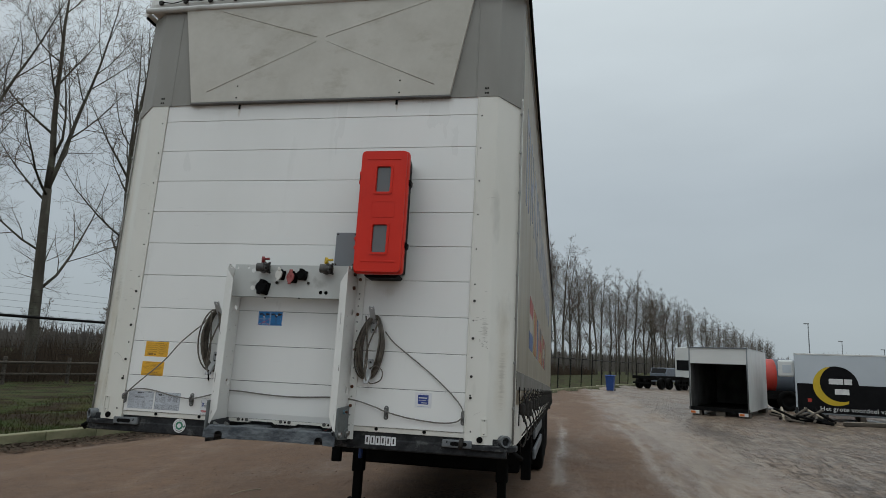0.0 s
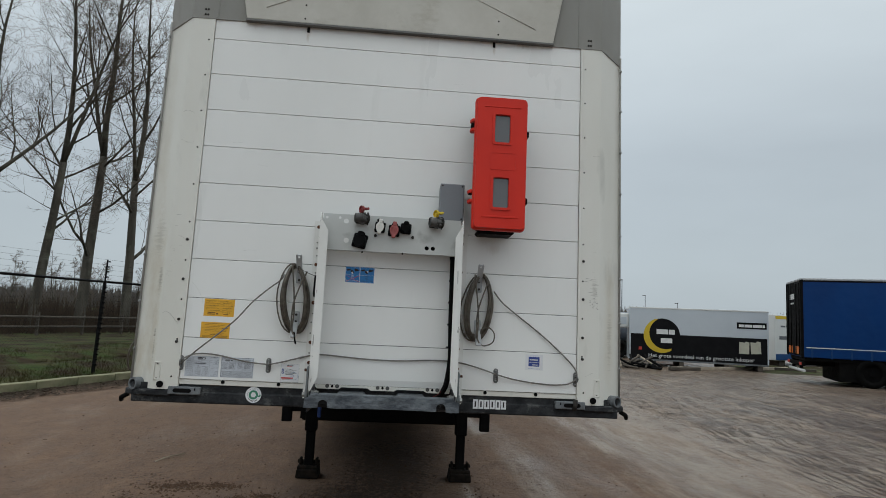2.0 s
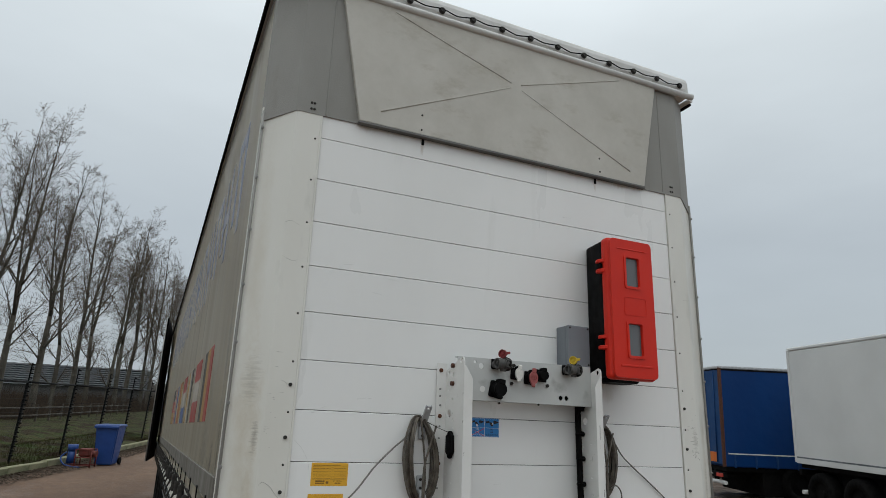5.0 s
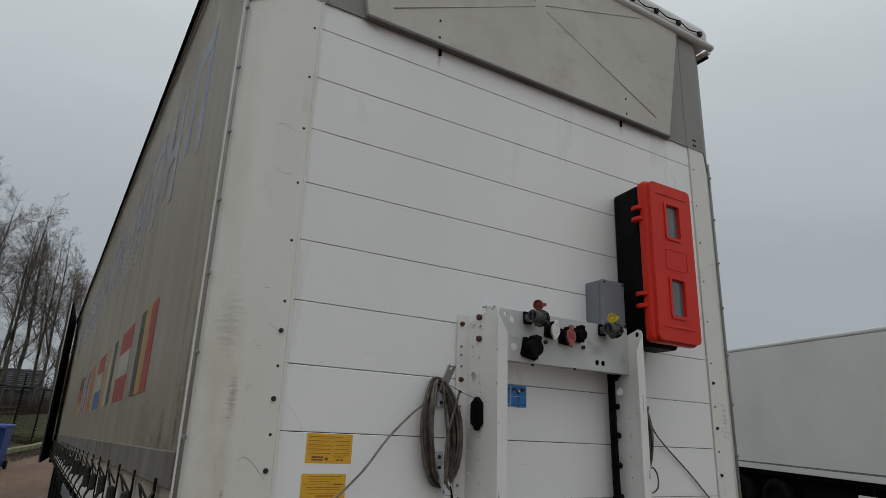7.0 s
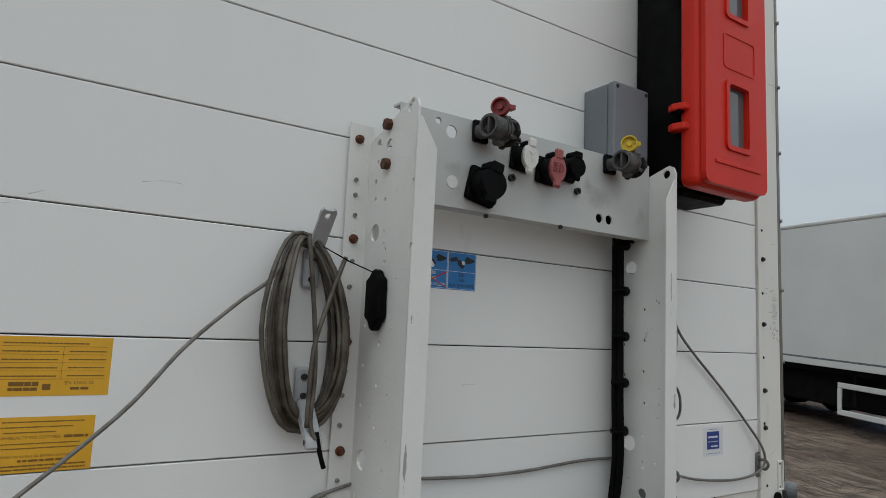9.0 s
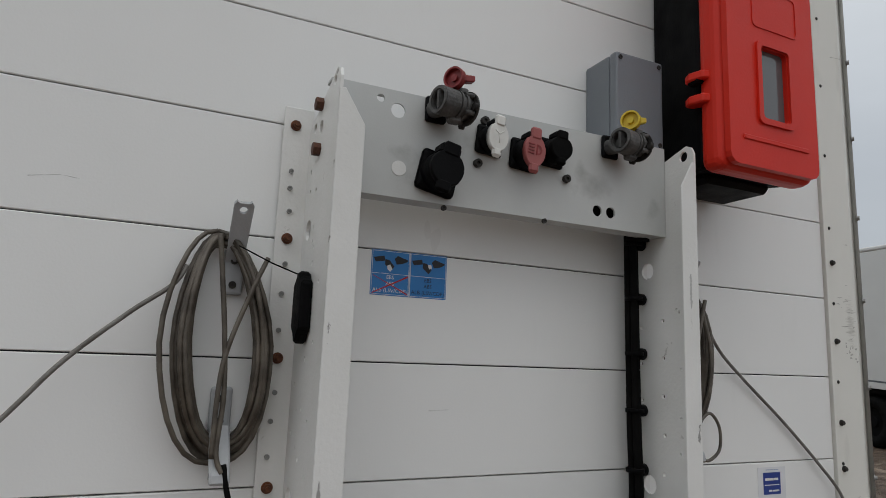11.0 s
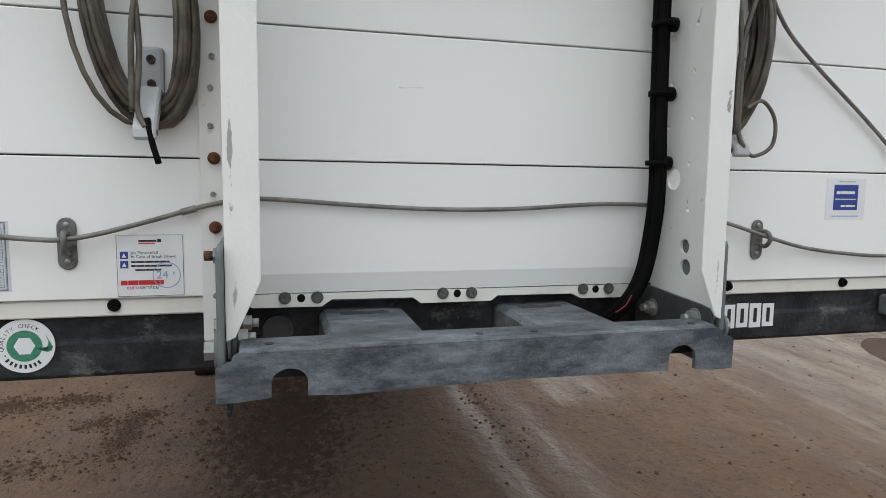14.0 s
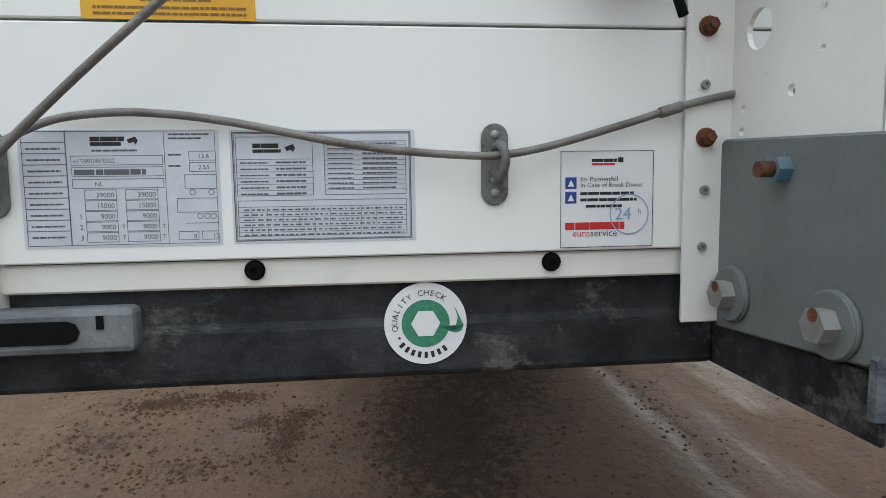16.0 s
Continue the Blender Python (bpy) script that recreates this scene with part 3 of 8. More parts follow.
def bars(bm, x0, x1, z, h, y, seed=0, gap=0.25, mi=0):
    """A line of unreadable print."""
    r = random.Random(seed); x = x0
    while x < x1 - h * 0.4:
        w = min(x1 - x, h * r.uniform(1.2, 4.5))
        rect(bm, x, x + w, z, z + h, y, mi); x += w + h * r.uniform(gap, gap * 2.2)


def disc(bm, cx, cz, r, y, ri=0.0, seg=40, mi=0, a0=0.0, a1=360.0):
    k = max(3, int(seg * (a1 - a0) / 360))
    an = [radians(a0 + (a1 - a0) * i / k) for i in range(k + 1)]
    out = [bm.verts.new((cx + r * math.cos(a), y, cz + r * math.sin(a))) for a in an]
    if ri:
        inn = [bm.verts.new((cx + ri * math.cos(a), y, cz + ri * math.sin(a))) for a in an]
        for i in range(k):
            q = bm.faces.new((out[i + 1], out[i], inn[i], inn[i + 1])); q.material_index = mi
    else:
        c = bm.verts.new((cx, y, cz))
        for i in range(k):
            q = bm.faces.new((c, out[i + 1], out[i])); q.material_index = mi
    bmesh.ops.recalc_face_normals(bm, faces=bm.faces)


# ---- the trailer ----
PITCH, Z8 = 0.2004, 1.613           # front boards: height, and the joint below the eighth


def seam(k):
    return Z8 + (8 - k) * PITCH


def semi_trailer():
    tr = thing("semi_trailer", "white curtain-side semi-trailer with dirty grey sides on landing legs", "trailer")
    # front boards, one by one
    edges = [1.205] + [seam(k) for k in range(9, 0, -1)] + [3.142]
    for i, (a, b) in enumerate(zip(edges, edges[1:])):
        spans = [(-1.012, 1.012)] if i else [(-1.012, -0.372), (-0.3715, 0.3835), (0.384, 1.012)]
        for x0, x1 in spans:
            foot = not i and x0 > -1 and x1 < 1      # bevelled between the rack's posts
            bm = B()
            if foot: prism(bm, [(0.0, b - 0.0012), (0.0, 1.2372), (0.0062, 1.2062), (0.011, 1.2062), (0.011, b - 0.0012)], x0, x1, "x")
            else: box(bm, x0, x1, 0.0, 0.011, a + 0.0012, b - 0.0012, 0.0014)
            part("front_board", bm, W_PANEL, tr)
    bm = B(); box(bm, -1.02, 1.02, 0.0115, 0.05, 1.19, 3.8); part("wall_core", bm, DARK_GAP, tr)
    # corner posts with a folded flank and an edge bead
    post = [(1.014, 0.020), (1.014, -0.005), (1.128, -0.005), (1.136, -0.003), (1.255, 0.070), (1.272, 0.074), (1.276, 0.088), (1.262, 0.098), (1.10, 0.060)]
    rivet = bolt_mesh("rivet", DARK_STEEL, 0.0048, 0.003, head="dome")
    big = bolt_mesh("screw", DARK_STEEL, 0.0055, 0.005, 0.0075, "hex")
    bead_screw = bolt_mesh("bead_screw", STEEL, 0.0065, 0.005, 0.0085, "hex")
    for s in (-1, 1):
        bm = B(); prism(bm, [(s * x, y) for x, y in post], 1.152, 3.142)
        # the notch where the rail's end lies
        cp_ = part("corner_post", bm, W_POST, tr, "white corner post, scuffed and scratched")
        bm = B(); box(bm, min(s * 1.0135, s * 1.022), max(s * 1.0135, s * 1.022), -0.0085, -0.004, 1.21, 3.124, 0.001); part("trim_strip", bm, W_POST, cp_)
        bm = B(); tube(bm, [(s * 1.268, 0.066, 1.16), (s * 1.268, 0.066, 3.12)], 0.006, 8); part("edge_bead", bm, CANVAS, cp_, "grey edge bead")
        for k in range(1, 10): put("rivet", rivet, (s * 1.040, -0.005, seam(k) - 0.012), cp_)
        for z in (1.909, 1.704, 1.500, 1.388): put("screw", big, (s * 1.042, -0.005, z), cp_)
        put("rivet", rivet, (s * 1.050, -0.005, 1.215), cp_)
        for k in range(8): put("bead_screw", bead_screw, (s * 1.266, 0.0605, 3.035 - 0.2415 * k), cp_, s * 31)
        # small inset hatch, drain plug and end eye at the foot
        bm = B()
        x0, x1 = sorted((s * 1.106, s * 1.138)); outline_box = ((x0, x1, 1.280, 1.284), (x0, x1, 1.196, 1.200), (x0, x0 + 0.004, 1.200, 1.280), (x1 - 0.004, x1, 1.200, 1.280))
        for a, b, c, d in outline_box: box(bm, a, b, -0.0095, -0.004, c, d, 0.001)
        part("hatch_frame", bm, W_POST, cp_)
        put("hatch_screw", rivet, (s * 1.122, -0.0055, 1.275), cp_, s=0.7); put("hatch_screw", rivet, (s * 1.122, -0.0055, 1.205), cp_, s=0.7)
        bm = B(); cyl(bm, (s * 1.100, -0.004, 1.176), (s * 1.100, -0.011, 1.176), 0.0155, 18); ring(bm, (s * 1.100, -0.008, 1.176), (s * 1.100, -0.013, 1.176), 0.0165, 0.012, 18); part("plug", bm, RUBBER, cp_)
        bm = B(); d = Vector((s * 0.52, -0.85, 0)); c = Vector((s * 1.215, 0.045, 1.174))
        ring(bm, c, c + d * 0.045, 0.030, 0.021, 24); cyl(bm, c - d * 0.01, c + d * 0.012, 0.022, 18); part("end_eye", bm, GALV, cp_)
    # bottom strip with bolts, dark rail under it
    bm = B(); box(bm, -1.045, -0.372, 0.006, 0.03, 1.179, 1.2045, 0.002); box(bm, 0.385, 1.045, 0.006, 0.03, 1.179, 1.2045, 0.002)
    tabs = [(-0.345, 1.2045), (-0.345, 1.196), (-0.328, 1.184), (-0.222, 1.183), (-0.206, 1.194), (-0.074, 1.193), (-0.060, 1.183), (0.062, 1.183), (0.074, 1.192), (0.212, 1.191), (0.230, 1.182), (0.345, 1.181), (0.350, 1.2045)]
    prism(bm, tabs, 0.006, 0.03, "y")
    sill = part("sill_strip", bm, W_POST, tr)
    plug = bolt_mesh("rubber_bolt", RUBBER, 0.010, 0.006, 0.0125, "socket")
    for x in (-0.799, -0.523, 0.532, 0.799): put("rubber_bolt", plug, (x, 0.006, 1.1955), sill, s=0.74)
    wash = bolt_mesh("sill_bolt", CAST, 0.0075, 0.005, 0.0115, "socket"); hole = bolt_mesh("sill_hole", VEH_DARK, 0.0080, 0.001, 0, "dome")
    for x in (-0.254, 0.002, 0.258):
        put("sill_bolt", wash, (x - 0.025, 0.006, 1.1985), sill, s=0.85); put("sill_bolt", wash, (x + 0.025, 0.006, 1.198), sill, s=0.85); put("sill_hole", hole, (x, 0.0055, 1.1975), sill, s=0.85)
    bm = B()
    for x0, x1 in ((-1.24, -0.354), (0.368, 1.24)):
        prism(bm, [(0.0155, 1.182), (0.0155, 1.143), (0.012, 1.139), (0.012, 1.091), (0.018, 1.086), (0.060, 1.086), (0.060, 1.182)], x0, x1, "x", 0.002)
    prism(bm, [(0.035, 1.2), (0.035, 1.092), (0.040, 1.087), (0.060, 1.087), (0.060, 1.2)], -0.353, 0.367, "x")
    rail = part("front_rail", bm, GALV_RAIL, tr, "dark scratched galvanised front rail")
    for s in (-1, 1):
        bm = B(); prism(bm, [(s * 1.05, -0.006), (s * 1.21, -0.006), (s * 1.288, 0.055), (s * 1.292, 0.14), (s * 1.24, 0.14), (s * 1.05, 0.03)], 1.118, 1.150, "z", 0.006); part("rail_end", bm, GALV_RAIL, rail)
        # slotted lashing bracket on the rail
        bm = B(); box(bm, min(s * 0.90, s * 1.06), max(s * 0.90, s * 1.06), -0.012, 0.013, 1.128, 1.168, 0.006, 2)
        part("lashing_bracket", bm, GALV, rail)
        bm = B(); prism(bm, [(s * (0.990 + 0.035 * k + 0.010 * math.cos(radians(90 * (1 - k) - 0 + a * k))), 1.148 + 0.010 * math.sin(radians(90 * (1 - k) + a * k))) for k, a in ((1, 90), (1, 45), (1, 0), (1, -45), (1, -90))] + [(s * (0.955 + 0.010 * math.cos(radians(a))), 1.148 + 0.010 * math.sin(radians(a))) for a in (270, 225, 180, 135, 90)], -0.0132, -0.0100, "y"); part("bracket_slot", bm, VEH_DARK, rail)
        bm = B(); box(bm, min(s * 0.925, s * 0.931), max(s * 0.925, s * 0.931), -0.0132, -0.010, 1.150, 1.162); part("bracket_slot", bm, VEH_DARK, rail)
    bm = B(); tube(bm, [(1.0, -0.013, 1.125), (1.003, -0.02, 1.15), (1.006, -0.018, 1.178)], 0.012, 8); part("bracket_pin", bm, DARK_STEEL, rail)
    for s in (-1, 1):
        bm = B(); tube(bm, [(s * 1.27, 0.06, 1.12), (s * 1.30, 0.05, 1.10), (s * 1.315, 0.09, 1.085)], 0.012, 7); part("rubber_flap", bm, RUBBER, rail)

    stud = bolt_mesh("stud", DARK_STEEL, 0.007, 0.005, head="dome")
    # canvas above the boards: grey cheeks, raised middle sheet with a crease cross
    for s in (-1, 1):
        bm = B()
        pts = [(s * 0.80, -0.006), (s * 1.135, -0.008), (s * 1.262, 0.066), (s * 1.276, 0.085), (s * 1.25, 0.11), (s * 0.80, 0.03)]
        lo = [3.126, 3.124, 3.074, 3.067, 3.072, 3.126]
        hi = [3.80] * 6
        a, b = [bm.verts.new((*p, z)) for p, z in zip(pts, lo)], [bm.verts.new((*p, z)) for p, z in zip(pts, hi)]
        fs = [bm.faces.new(a), bm.faces.new(b)] + [bm.faces.new((a[i], a[(i + 1) % 6], b[(i + 1) % 6], b[i])) for i in range(6)]
        bmesh.ops.recalc_face_normals(bm, faces=fs)
        box(bm, s * 1.0 - 0.004, s * 1.0 + 0.004, -0.0105, -0.005, 3.126, 3.79, 0.002)
        cheek = part("canvas_cheek", bm, CANVAS, tr, "weathered grey canvas")
        for dx in (0.0, 0.014):
            put("stud", stud, (s * (1.056 + dx), -0.008, 3.177), cheek, s=0.9); put("stud", stud, (s * (1.056 + dx), -0.008, 3.147), cheek, s=0.9)
    bm = B()
    prism(bm, [(-0.845, 3.134), (0.845, 3.132), (0.972, 3.80), (-0.972, 3.80)], -0.028, -0.004, "y", 0.003)
    sheet = part("canvas_middle", bm, DEFLECT, tr, "dirty pale grey canvas sheet with cross creases")
    bm = B()
    for s in (-1, 1):
        for z0, z1, x0, x1 in ((3.205, 3.528, 0.745, 0.033), (3.775, 3.558, 0.70, 0.030)):
            tube(bm, [(s * x0, -0.0285, z0), (s * x1, -0.0275, z1)], 0.0030, 6)
    part("crease", bm, DEFLECT, sheet)
    # hem strip coloured dark for the shade along the sheet's lower edge
    bm = B(); box(bm, -0.85, 0.85, -0.031, -0.002, 3.120, 3.134, 0.003); part("hem", bm, HEM_SHADE, sheet)
    for x in (-0.515, 0.515):
        bm = B(); box(bm, x - 0.007, x + 0.007, -0.008, -0.003, 3.090, 3.121, 0.002); part("hem_tab", bm, RUBBER, sheet, "black rubber tab")
    for s in (-1, 1):
        put("stud", stud, (s * 0.533, -0.028, 3.237), sheet, s=0.8); put("stud", stud, (s * 0.533, -0.028, 3.158), sheet, s=0.8)
    # roof with a white rolled edge, eyelets and an elastic cord
    bm = B(); box(bm, -1.285, 1.285, -0.020, 13.62, 3.81, 3.965, 0.055, 3)
    roof = part("roof", bm, TARP_WHITE, tr, "white roof tarpaulin with rolled edges")
    bm = B(); tube(bm, [(-1.27, -0.026, 3.815), (1.27, -0.026, 3.815)], 0.020, 10); tube(bm, [(-1.288, 0.0, 3.815), (-1.29, 13.6, 3.815)], 0.016, 8); tube(bm, [(1.288, 0.0, 3.815), (1.29, 13.6, 3.815)], 0.016, 8)
    part("rolled_edge", bm, TARP_WHITE, roof)
    bm = B()
    for s in (-1, 1): tube(bm, [(s * 1.300, 0.02, 3.795), (s * 1.302, 13.6, 3.795)], 0.010, 6)
    part("drip_edge", bm, RUBBER, roof)
    eye = B(); cyl(eye, (0, 0, 0), (0, -0.018, 0), 0.013, 10); ring(eye, (0, -0.004, 0), (0, -0.010, 0), 0.018, 0.012, 12); eye = mesh_of("eyelet", eye, DARK_STEEL)
    pts = []
    for i in range(14):
        x = -1.17 + 2.34 * i / 13; put("eyelet", eye, (x, -0.024, 3.868), roof); pts += [(x, -0.040, 3.872), (x + 0.09, -0.030, 3.862 + 0.006 * (i % 2))]
    bm = B(); tube(bm, curve_pts(pts[:-1], 3), 0.0032, 6); part("cord", bm, RUBBER, roof)

    # side curtains with faded print, hem band, straps and buckles
    for s, nm in ((-1, "left"), (1, "right")):
        bm = B(); N, K = 300, 26
        crease = lambda y, z: max(0.0, 1 - y / 1.0) * max(0.0, min(1.0, (2.7 - z) / 0.8)) * (0.006 * noise.noise(Vector((y * 4 + z * 2.6, z * 1.4 - y * 2, s * 7.0))) + 0.003 * noise.noise(Vector((y * 11 - z * 5, z * 4, s * 9.0))))
        g = [[bm.verts.new((s * (1.2705 + crease(y, z) + 0.0014 * noise.noise(Vector((y * 1.1, z * 0.5, s * 3.0))) + 0.0004 * math.sin(y * 5.1 + z)), y, z)) for k in range(K + 1) for z in [1.36 + (3.80 - 1.36) * k / K]] for i in range(N + 1) for y in [0.10 + 13.45 * i / N]]
        for i in range(N):
            for k in range(K):
                f = bm.faces.new((g[i][k], g[i + 1][k], g[i + 1][k + 1], g[i][k + 1])); f.smooth = True
        bmesh.ops.solidify(bm, geom=list(bm.faces), thickness=0.004)
        cu = part("side_curtain", bm, CURTAIN, tr, "dirty grey side tarpaulin with faded flag print")
        bm = B(); box(bm, min(s * 1.262, s * 1.279), max(s * 1.262, s * 1.279), 0.12, 13.5, 1.44, 1.545, 0.003); part("hem_band", bm, HEM, cu)
        bm = B(); box(bm, min(s * 1.22, s * 1.262), max(s * 1.22, s * 1.262), 0.14, 13.55, 1.12, 1.36, 0.006); part("side_rave", bm, W_POST, tr)
        # print: flags, then a row of tall washed-out letters
        flags = [((FLAG_RED, FLAG_YEL, FLAG_BLACK), 0), ((FLAG_RED, FLAG_WHITE, FLAG_RED), 1), ((FLAG_BLACK, FLAG_WHITE, FLAG_YEL), 0), ((FLAG_RED, FLAG_WHITE, FLAG_BLUE), 1), ((FLAG_YEL, FLAG_RED, FLAG_YEL), 0), ((FLAG_BLUE, FLAG_WHITE, FLAG_RED), 0), ((FLAG_BLACK, FLAG_RED, FLAG_YEL), 1)]
        if s > 0: flags = [flags[3]] + flags[4:] + flags[:3]
        for i, (cols, flat) in enumerate(flags):
            bm = B(); y0 = (1.04 if s < 0 else 1.55) + i * 0.84; w = 0.54 if s < 0 else 0.62
            for k in range(3):
                x0, x1 = sorted((s * 1.2700, s * 1.2732))
                if flat: box(bm, x0, x1, y0, y0 + w, 2.17 - 0.136 * (k + 1), 2.17 - 0.136 * k, mi=k)
                else: box(bm, x0, x1, y0 + w * k / 3, y0 + w * (k + 1) / 3, 1.762, 2.17, mi=k)
            part("flag_print", bm, list(cols), cu, "faded flag print")
        r = random.Random(5 + s)
        for i in range(15):
            bm = B(); y0 = 0.62 + i * 0.64; x0, x1 = sorted((s * 1.2700, s * 1.2729)); h = r.uniform(0.60, 0.68)
            box(bm, x0, x1, y0, y0 + 0.10, 3.33 - h, 3.33); box(bm, x0, x1, y0 + 0.30, y0 + 0.40, 3.33 - h * r.uniform(0.8, 1), 3.33)
            if i % 2: box(bm, x0, x1, y0 + 0.10, y0 + 0.30, 3.33 - h * 0.58, 3.33 - h * 0.42)
            else: box(bm, x0, x1, y0 + 0.10, y0 + 0.30, 3.23, 3.33)
            part("letter_bar", bm, FLAG_LETTER, cu)
        for i in range(26):
            y = 0.32 + i * 0.51
            bm = B(); x0, x1 = sorted((s * 1.279, s * 1.284)); prism(bm, [(y, 1.46), (y + 0.032, 1.46), (y + 0.036, 1.24), (y + 0.005, 1.24)], x0, x1, "x")
            st = part("curtain_strap", bm, RUBBER, cu)
            bm = B(); x0, x1 = sorted((s * 1.285, s * 1.315)); box(bm, x0, x1, y - 0.004, y + 0.040, 1.30 - 0.02 * (i % 3), 1.37 + 0.015 * (i % 2), 0.008)
            tube(bm, curve_pts([(s * 1.29, y + 0.005, 1.38), (s * 1.325, y + 0.02 + 0.02 * (i % 2), 1.44), (s * 1.315, y + 0.06, 1.42), (s * 1.30, y + 0.045, 1.33), (s * 1.325, y + 0.07, 1.24), (s * 1.30, y + 0.03, 1.19)], 4), 0.0042, 5)
            tube(bm, curve_pts([(s * 1.30, y + 0.02, 1.30), (s * 1.33, y + 0.05, 1.22), (s * 1.31, y + 0.03 + 0.03 * (i % 3), 1.13), (s * 1.29, y - 0.02, 1.16)], 4), 0.0048, 5)
            part("buckle", bm, DARK_STEEL, st)
    bm = B(); tube(bm, curve_pts([(-1.29, 0.30, 1.42), (-1.34, 0.22, 1.36), (-1.36, 0.25, 1.24), (-1.30, 0.33, 1.16), (-1.32, 0.30, 1.06)], 6), 0.005, 6); part("loose_cord", bm, CABLE, tr)

    # chassis
    for s in (-1, 1):
        bm = B(); prism(bm, [(s * 0.60, 0.80), (s * 0.72, 0.80), (s * 0.72, 0.82), (s * 0.665, 0.82), (s * 0.665, 1.08), (s * 0.72, 1.08), (s * 0.72, 1.10), (s * 0.60, 1.10), (s * 0.60, 1.08), (s * 0.655, 1.08), (s * 0.655, 0.82), (s * 0.60, 0.82)], 2.9, 13.3, "y"); part("chassis_rail", bm, VEH_DARK, tr)
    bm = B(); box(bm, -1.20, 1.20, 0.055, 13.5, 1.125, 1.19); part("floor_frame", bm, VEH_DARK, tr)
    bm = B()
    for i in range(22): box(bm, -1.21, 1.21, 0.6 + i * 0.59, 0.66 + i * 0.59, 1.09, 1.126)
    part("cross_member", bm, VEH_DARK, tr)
    bm = B(); cyl(bm, (0, 1.65, 1.04), (0, 1.65, 0.94), 0.05, 16); part("kingpin", bm, STEEL, tr)
    # landing legs
    for s in (-1, 1):
        x, y = (-0.79 if s < 0 else 0.885), 4.05
        bm = B(); box(bm, x - 0.065, x + 0.065, y - 0.065, y + 0.065, 0.42, 1.06, 0.010, 2)
        lg = part("landing_leg", bm, VEH_DARK, tr, "dark greasy landing leg")
        bm = B(); box(bm, x - 0.048, x + 0.048, y - 0.048, y + 0.048, 0.04, 0.43, 0.008); part("inner_tube", bm, VEH_DARK, lg)
        bm = B(); box(bm, x - 0.115, x + 0.115, y - 0.11, y + 0.11, 0.005, 0.055, 0.018, 2); box(bm, x - 0.10, x - 0.075, y - 0.05, y + 0.05, 0.03, 0.13, 0.008); box(bm, x + 0.075, x + 0.10, y - 0.05, y + 0.05, 0.03, 0.13, 0.008)
        cyl(bm, (x - 0.12, y, 0.085), (x + 0.12, y, 0.085), 0.02, 10); prism(bm, [(x - 0.125, -0.075), (x + 0.125, -0.075), (x + 0.115, 0.02), (x - 0.115, 0.02)], y - 0.13, y + 0.13, "y", 0.012)
        part("foot", bm, FOOT, lg, "muddy steel foot")
        bm = B(); box(bm, min(x, x + s * 0.22), max(x, x + s * 0.22), y - 0.03, y + 0.03, 0.62, 0.72, 0.006); box(bm, x + s * 0.27 - 0.06, x + s * 0.27 + 0.05, y - 0.05, y + 0.02, 0.47 if s > 0 else 0.51, 1.10, 0.008); part("leg_bracket", bm, VEH_DARK, lg)
    bm = B(); cyl(bm, (-0.8, 4.05, 0.93), (0.8, 4.05, 0.93), 0.025, 10); part("leg_shaft", bm, VEH_DARK, tr)
    # added beam, tall and dark, standing for the dark underside farther back
    bm = B(); box(bm, -0.80, 0.80, 4.15, 4.24, 0.66, 1.10, 0.008); part("leg_beam", bm, VEH_DARK, tr)
    bm = B(); box(bm, -0.38, 0.38, 0.50, 2.9, 1.050, 1.12, 0.01); part("kingpin_plate", bm, VEH_DARK, tr)
    bm = B(); box(bm, -0.70, -0.665, 3.7, 3.76, 0.60, 1.0, 0.006); part("crank_holder", bm, BIN_BLUE, tr, "blue painted bracket")
    # block added as a dark mass under the chassis, darkening the ground beneath
    bm = B(); box(bm, -1.02, 1.02, 4.9, 7.3, 0.42, 0.80, 0.02); bx = part("stowage_box", bm, VEH_DARK, tr, "black block added under the chassis as a dark mass")
    bm = B(); box(bm, -1.03, 1.03, 4.885, 4.899, 0.44, 0.78, 0.004); part("box_flap", bm, VEH_DARK, bx)
    # three axles with wheels
    for i in range(3):
        y = 8.35 + 1.31 * i; zc = 0.52 - 0.235 + 0.0402 * y
        bm = B(); cyl(bm, (-0.95, y, zc), (0.95, y, zc), 0.07, 12); part("axle", bm, VEH_DARK, tr)
        for s in (-1, 1):
            bm = B(); prof = [(0.30, 0.0), (0.42, -0.01), (0.49, 0.01), (0.515, 0.05), (0.52, 0.19), (0.515, 0.33), (0.49, 0.37), (0.42, 0.39), (0.30, 0.38)]
            S = 28
            rows = [[bm.verts.new((s * (1.235 - w), y + q * math.cos(2 * math.pi * k / S), zc + q * math.sin(2 * math.pi * k / S))) for k in range(S)] for q, w in prof]
            for a, b in zip(rows, rows[1:] + rows[:1]):
                for k in range(S):
                    f = bm.faces.new((a[k], a[(k + 1) % S], b[(k + 1) % S], b[k])); f.smooth = True
            bmesh.ops.recalc_face_normals(bm, faces=bm.faces)
            wh = part("wheel", bm, RUBBER, tr)
            bm = B(); ring(bm, (s * 1.20, y, zc), (s * 1.0, y, zc), 0.30, 0.27, 24); cyl(bm, (s * 1.13, y, zc), (s * 1.05, y, zc), 0.275, 24); cyl(bm, (s * 1.20, y, zc), (s * 1.1, y, zc), 0.10, 16)
            part("rim", bm, DARK_STEEL, wh)
